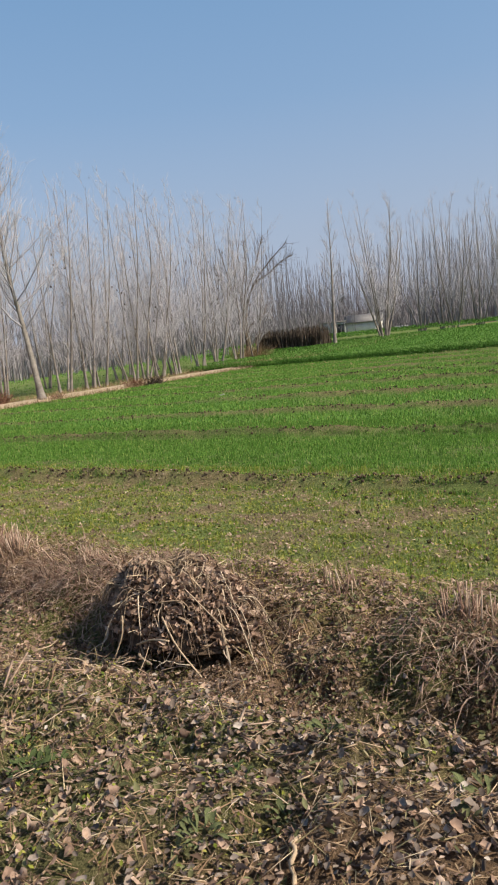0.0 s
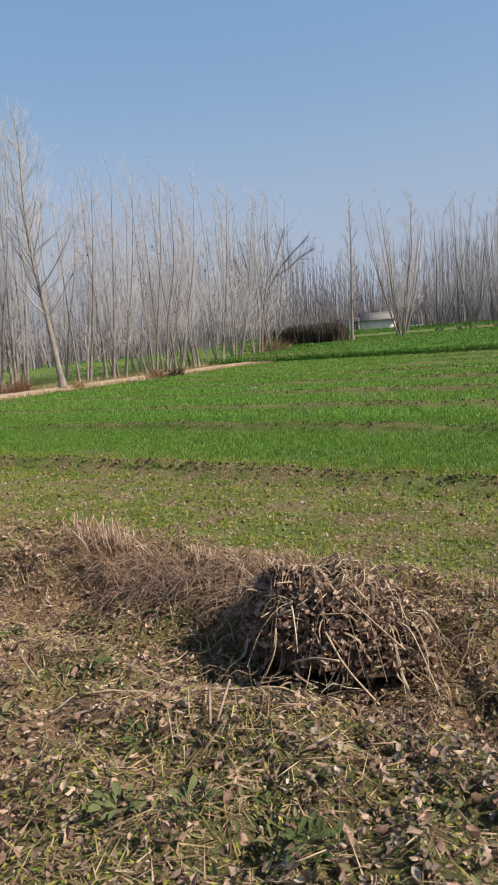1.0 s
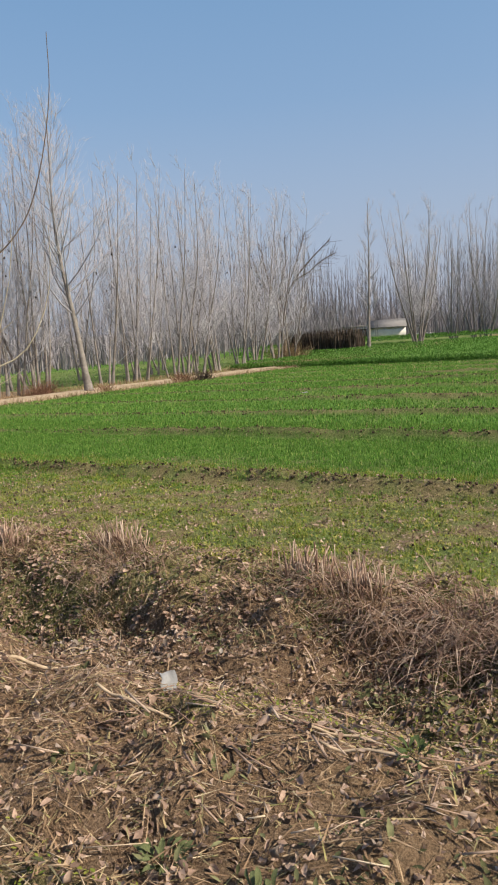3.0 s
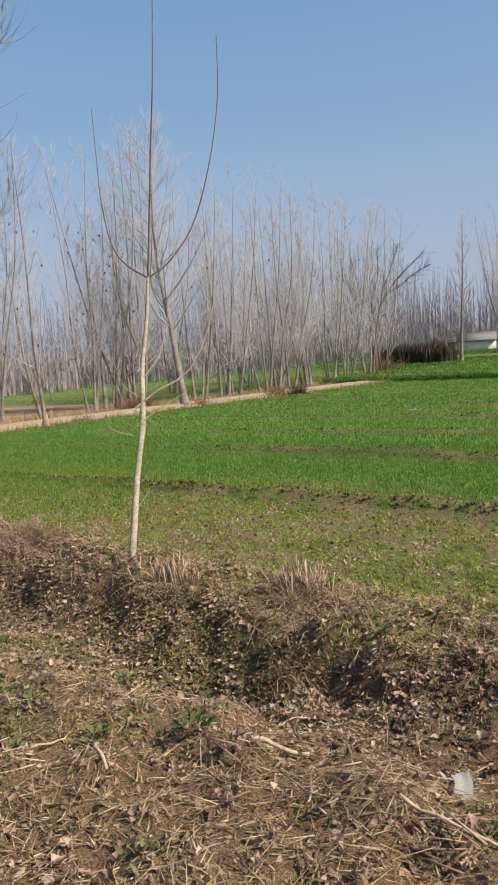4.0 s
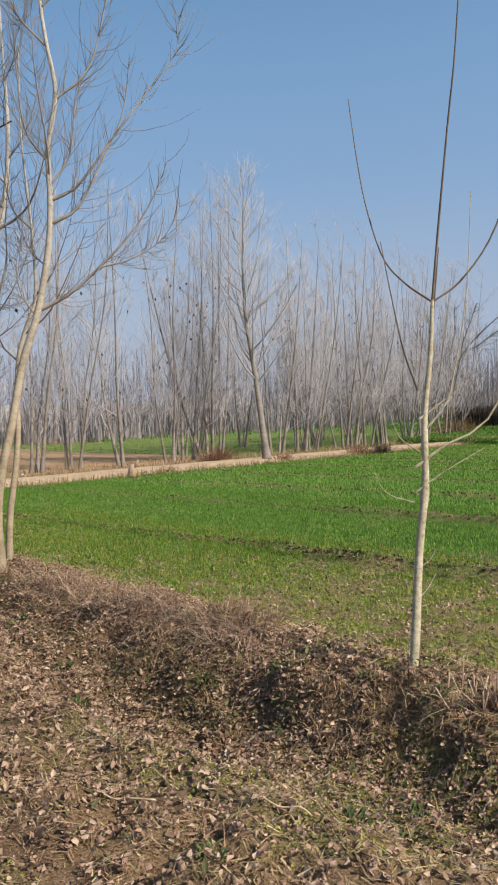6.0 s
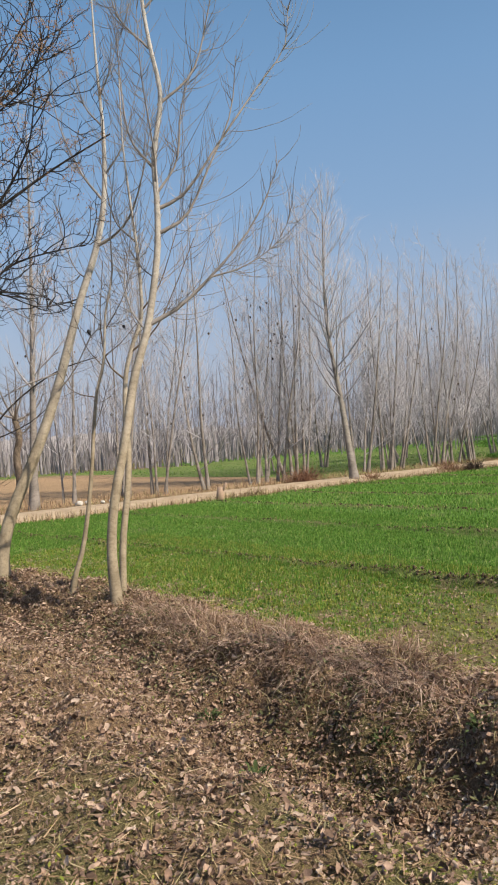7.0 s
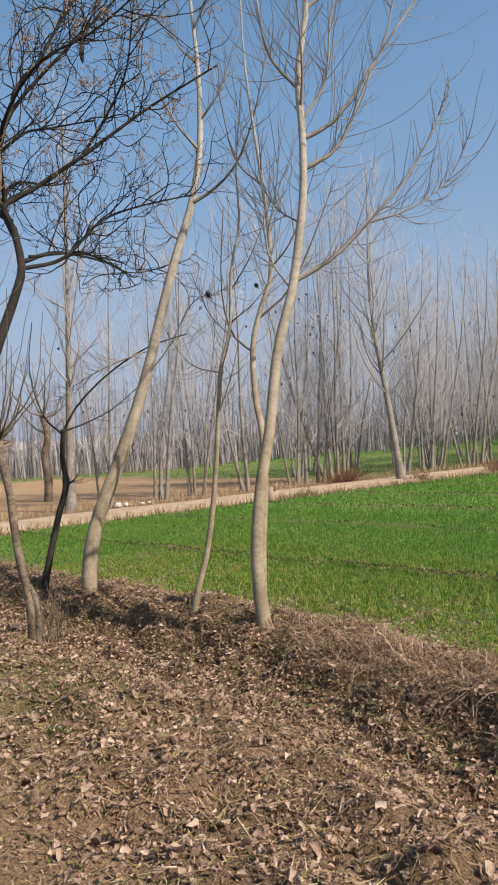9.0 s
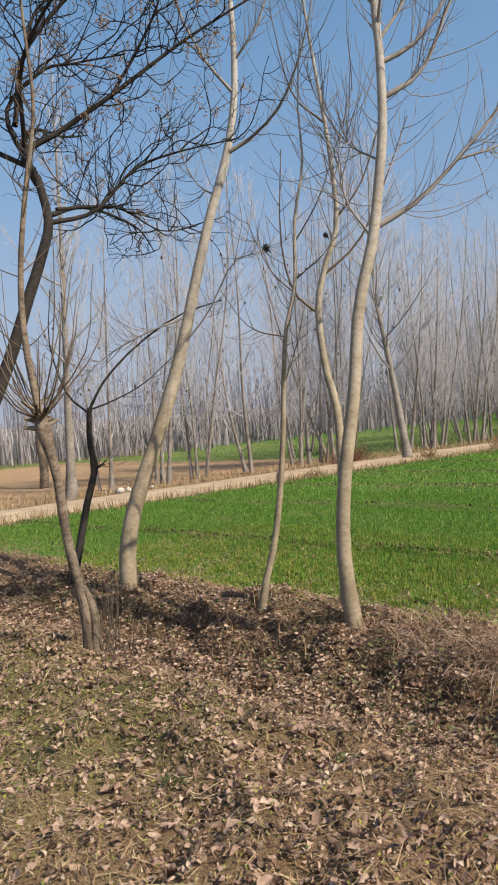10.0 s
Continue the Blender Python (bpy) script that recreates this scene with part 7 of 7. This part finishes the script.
def track_edge_grass():
    n = 16000
    side = rng.random(n) < 0.5
    x = np.where(side, ROAD_X1 + 0.1 + np.abs(rng.normal(0, 0.25, n)), ROAD_X0 - 0.1 - np.abs(rng.normal(0, 1.4, n)))
    y = rng.uniform(2, 48, n)
    h = rng.uniform(0.06, 0.28, n)
    v, f = scatter(BLADE, BLADE_F, np.stack([x, y, height(x, y)], 1), rng.uniform(0, 6.28, n), rng.normal(0, 0.5, n), np.stack([np.full(n, 0.014), h, h], 1))
    stuff("track_edge_grass", v, f, MAT_DRY_GRASS, "withered grass along both edges of the track", "grass")


track_edge_grass()


def build_stump():
    x, y = -25.4, 14.6
    root = thing("tree_stump", (x, y, float(height(x, y))))
    s = Shape()
    s.tube([(0, 0, -0.05), (0.01, 0, 0.2), (0.03, 0.02, 0.42)], [0.15, 0.12, 0.10], 10, cap=True)
    part("trunk", s, MAT_STUBBLE, root)
    s = Shape()
    s.tube([(0.02, 0.02, 0.25), (0.16, 0.06, 0.4), (0.22, 0.08, 0.55)], [0.05, 0.045, 0.03], 7, cap=True)
    part("stub", s, MAT_STUBBLE, root)
    tagged(root, "pale sawn tree stump at the edge of the track", "stump")


build_stump()
for k, (x, y, q) in enumerate(((-29.3, 11.9, 0.15), (-29.5, 12.3, 0.11), (-29.2, 12.7, 0.09), (-29.4, 13.1, 0.08))):
    s = Shape()
    s.lump((0, 0, q * 0.35), (q, q * 0.8, q * 0.6), 80 + k)
    ob = part("stone", s, MAT_STONE)
    ob.location = (x, y, float(height(x, y)) + 0.02)
    tagged(ob, "pale rough stone beside the track", "stone", "stones beside the track")


def build_brushwood():
    """A long stack of upright dark brushwood."""
    r = np.random.default_rng(91)
    root = thing("brushwood_stack", (-35.3, 58.0, float(height(-35.3, 58.0))))
    core = Shape()
    core.box((-3.1, -0.5, 0), (3.1, 0.6, 1.35))
    part("packed_core", core, MAT_BRUSH, root)
    for half in range(6):
        s = Shape()
        for _ in range(190):
            x, y = r.uniform(-3.3 + half * 1.1, -2.2 + half * 1.1), r.choice((r.normal(-0.6, 0.12), r.normal(0.6, 0.12), r.normal(0, 0.4)))
            g = grow((x, y, 0), r.uniform(0, 6.28), r.uniform(1.2, 1.5), 1.5, r.uniform(1.35, 2.05), 4, r, 0.06)
            s.tube(g, [0.03, 0.026, 0.02, 0.01], 4)
        part("brush", s, MAT_BRUSH, root, "bundle of dark upright stalks", kind="stuff")
    tagged(root, "long dark stack of upright brushwood beside the crop", "brushwood")


build_brushwood()


def build_farm_shed():
    z = float(height(-45.5, 95))
    root = thing("farm_shed", (-49.2, 95.0, z))
    root.rotation_euler = (0, 0, radians(25))
    s = Shape()
    s.box((-3.4, -0.4, 0), (0.0, 3.6, 2.0))
    part("wing_wall", s, MAT_GREY_WALL, root, "low grey wing", smooth=False)
    s = Shape()
    s.box((-3.6, -0.6, 2.0), (0.1, 3.75, 2.12))
    part("wing_roof", s, MAT_ROOF, root, smooth=False)
    # dark panel on the wall front stands in for the unlit inside
    s = Shape()
    s.box((-1.25, -0.46, 0), (-0.15, -0.402, 1.7))
    door = part("doorway", s, MAT_DARK_OPENING, root, "doorway panel coloured dark for the unlit inside", smooth=False)
    s = Shape()
    for lo, hi in (((-1.33, -0.5, 0), (-1.25, -0.39, 1.78)), ((-0.15, -0.5, 0), (-0.07, -0.39, 1.78)), ((-1.25, -0.5, 1.7), (-0.15, -0.39, 1.78))):
        s.box(lo, hi)
    part("door_frame", s, MAT_WHITE_WALL, door, smooth=False)
    s = Shape()
    s.box((0.0, -0.2, 0), (5.0, 4.6, 1.75))
    s.add([(5.0, -0.2, 1.75), (5.0, 4.6, 1.75), (5.0, 2.2, 2.55), (4.85, -0.2, 1.75), (4.85, 4.6, 1.75), (4.85, 2.2, 2.55)], [(0, 1, 2), (3, 5, 4), (0, 2, 3), (2, 5, 3), (1, 4, 2), (4, 5, 2)])
    part("wall", s, MAT_WHITE_WALL, root, "white rendered wall with a gable end", smooth=False)
    for side, (ya, yb) in enumerate(((-0.5, 2.2), (4.9, 2.2))):
        s = Shape()
        lo = [(-0.2, ya, 1.62), (5.15, ya, 1.62), (5.15, yb, 2.62), (-0.2, yb, 2.62)]
        s.add(lo + [(x, y, q + 0.12) for x, y, q in lo], [(0, 2, 1), (0, 3, 2), (4, 5, 6), (4, 6, 7), (0, 1, 5), (0, 5, 4), (1, 2, 6), (1, 6, 5), (2, 3, 7), (2, 7, 6), (3, 0, 4), (3, 4, 7)])
        part("roof_slope", s, MAT_ROOF, root, "grey roof slope", smooth=False)
    tagged(root, "small white farm shed with grey roof behind trees", "shed")


build_farm_shed()


def build_low_wall():
    root = thing("low_wall", (-37, 104, float(height(-37, 104))))
    for k in range(12):
        s = Shape()
        s.box((-9 + k * 3.0, -0.12, -0.2), (-6.06 + k * 3.0, 0.12, 0.62))
        part("wall_panel", s, MAT_WHITE_WALL, root, smooth=False)
        s = Shape()
        s.box((-6.06 + k * 3.0, -0.18, -0.2), (-5.9 + k * 3.0, 0.18, 0.75))
        part("pillar", s, MAT_WHITE_WALL, root, smooth=False)
    tagged(root, "low white boundary wall beyond the crop", "wall")


build_low_wall()
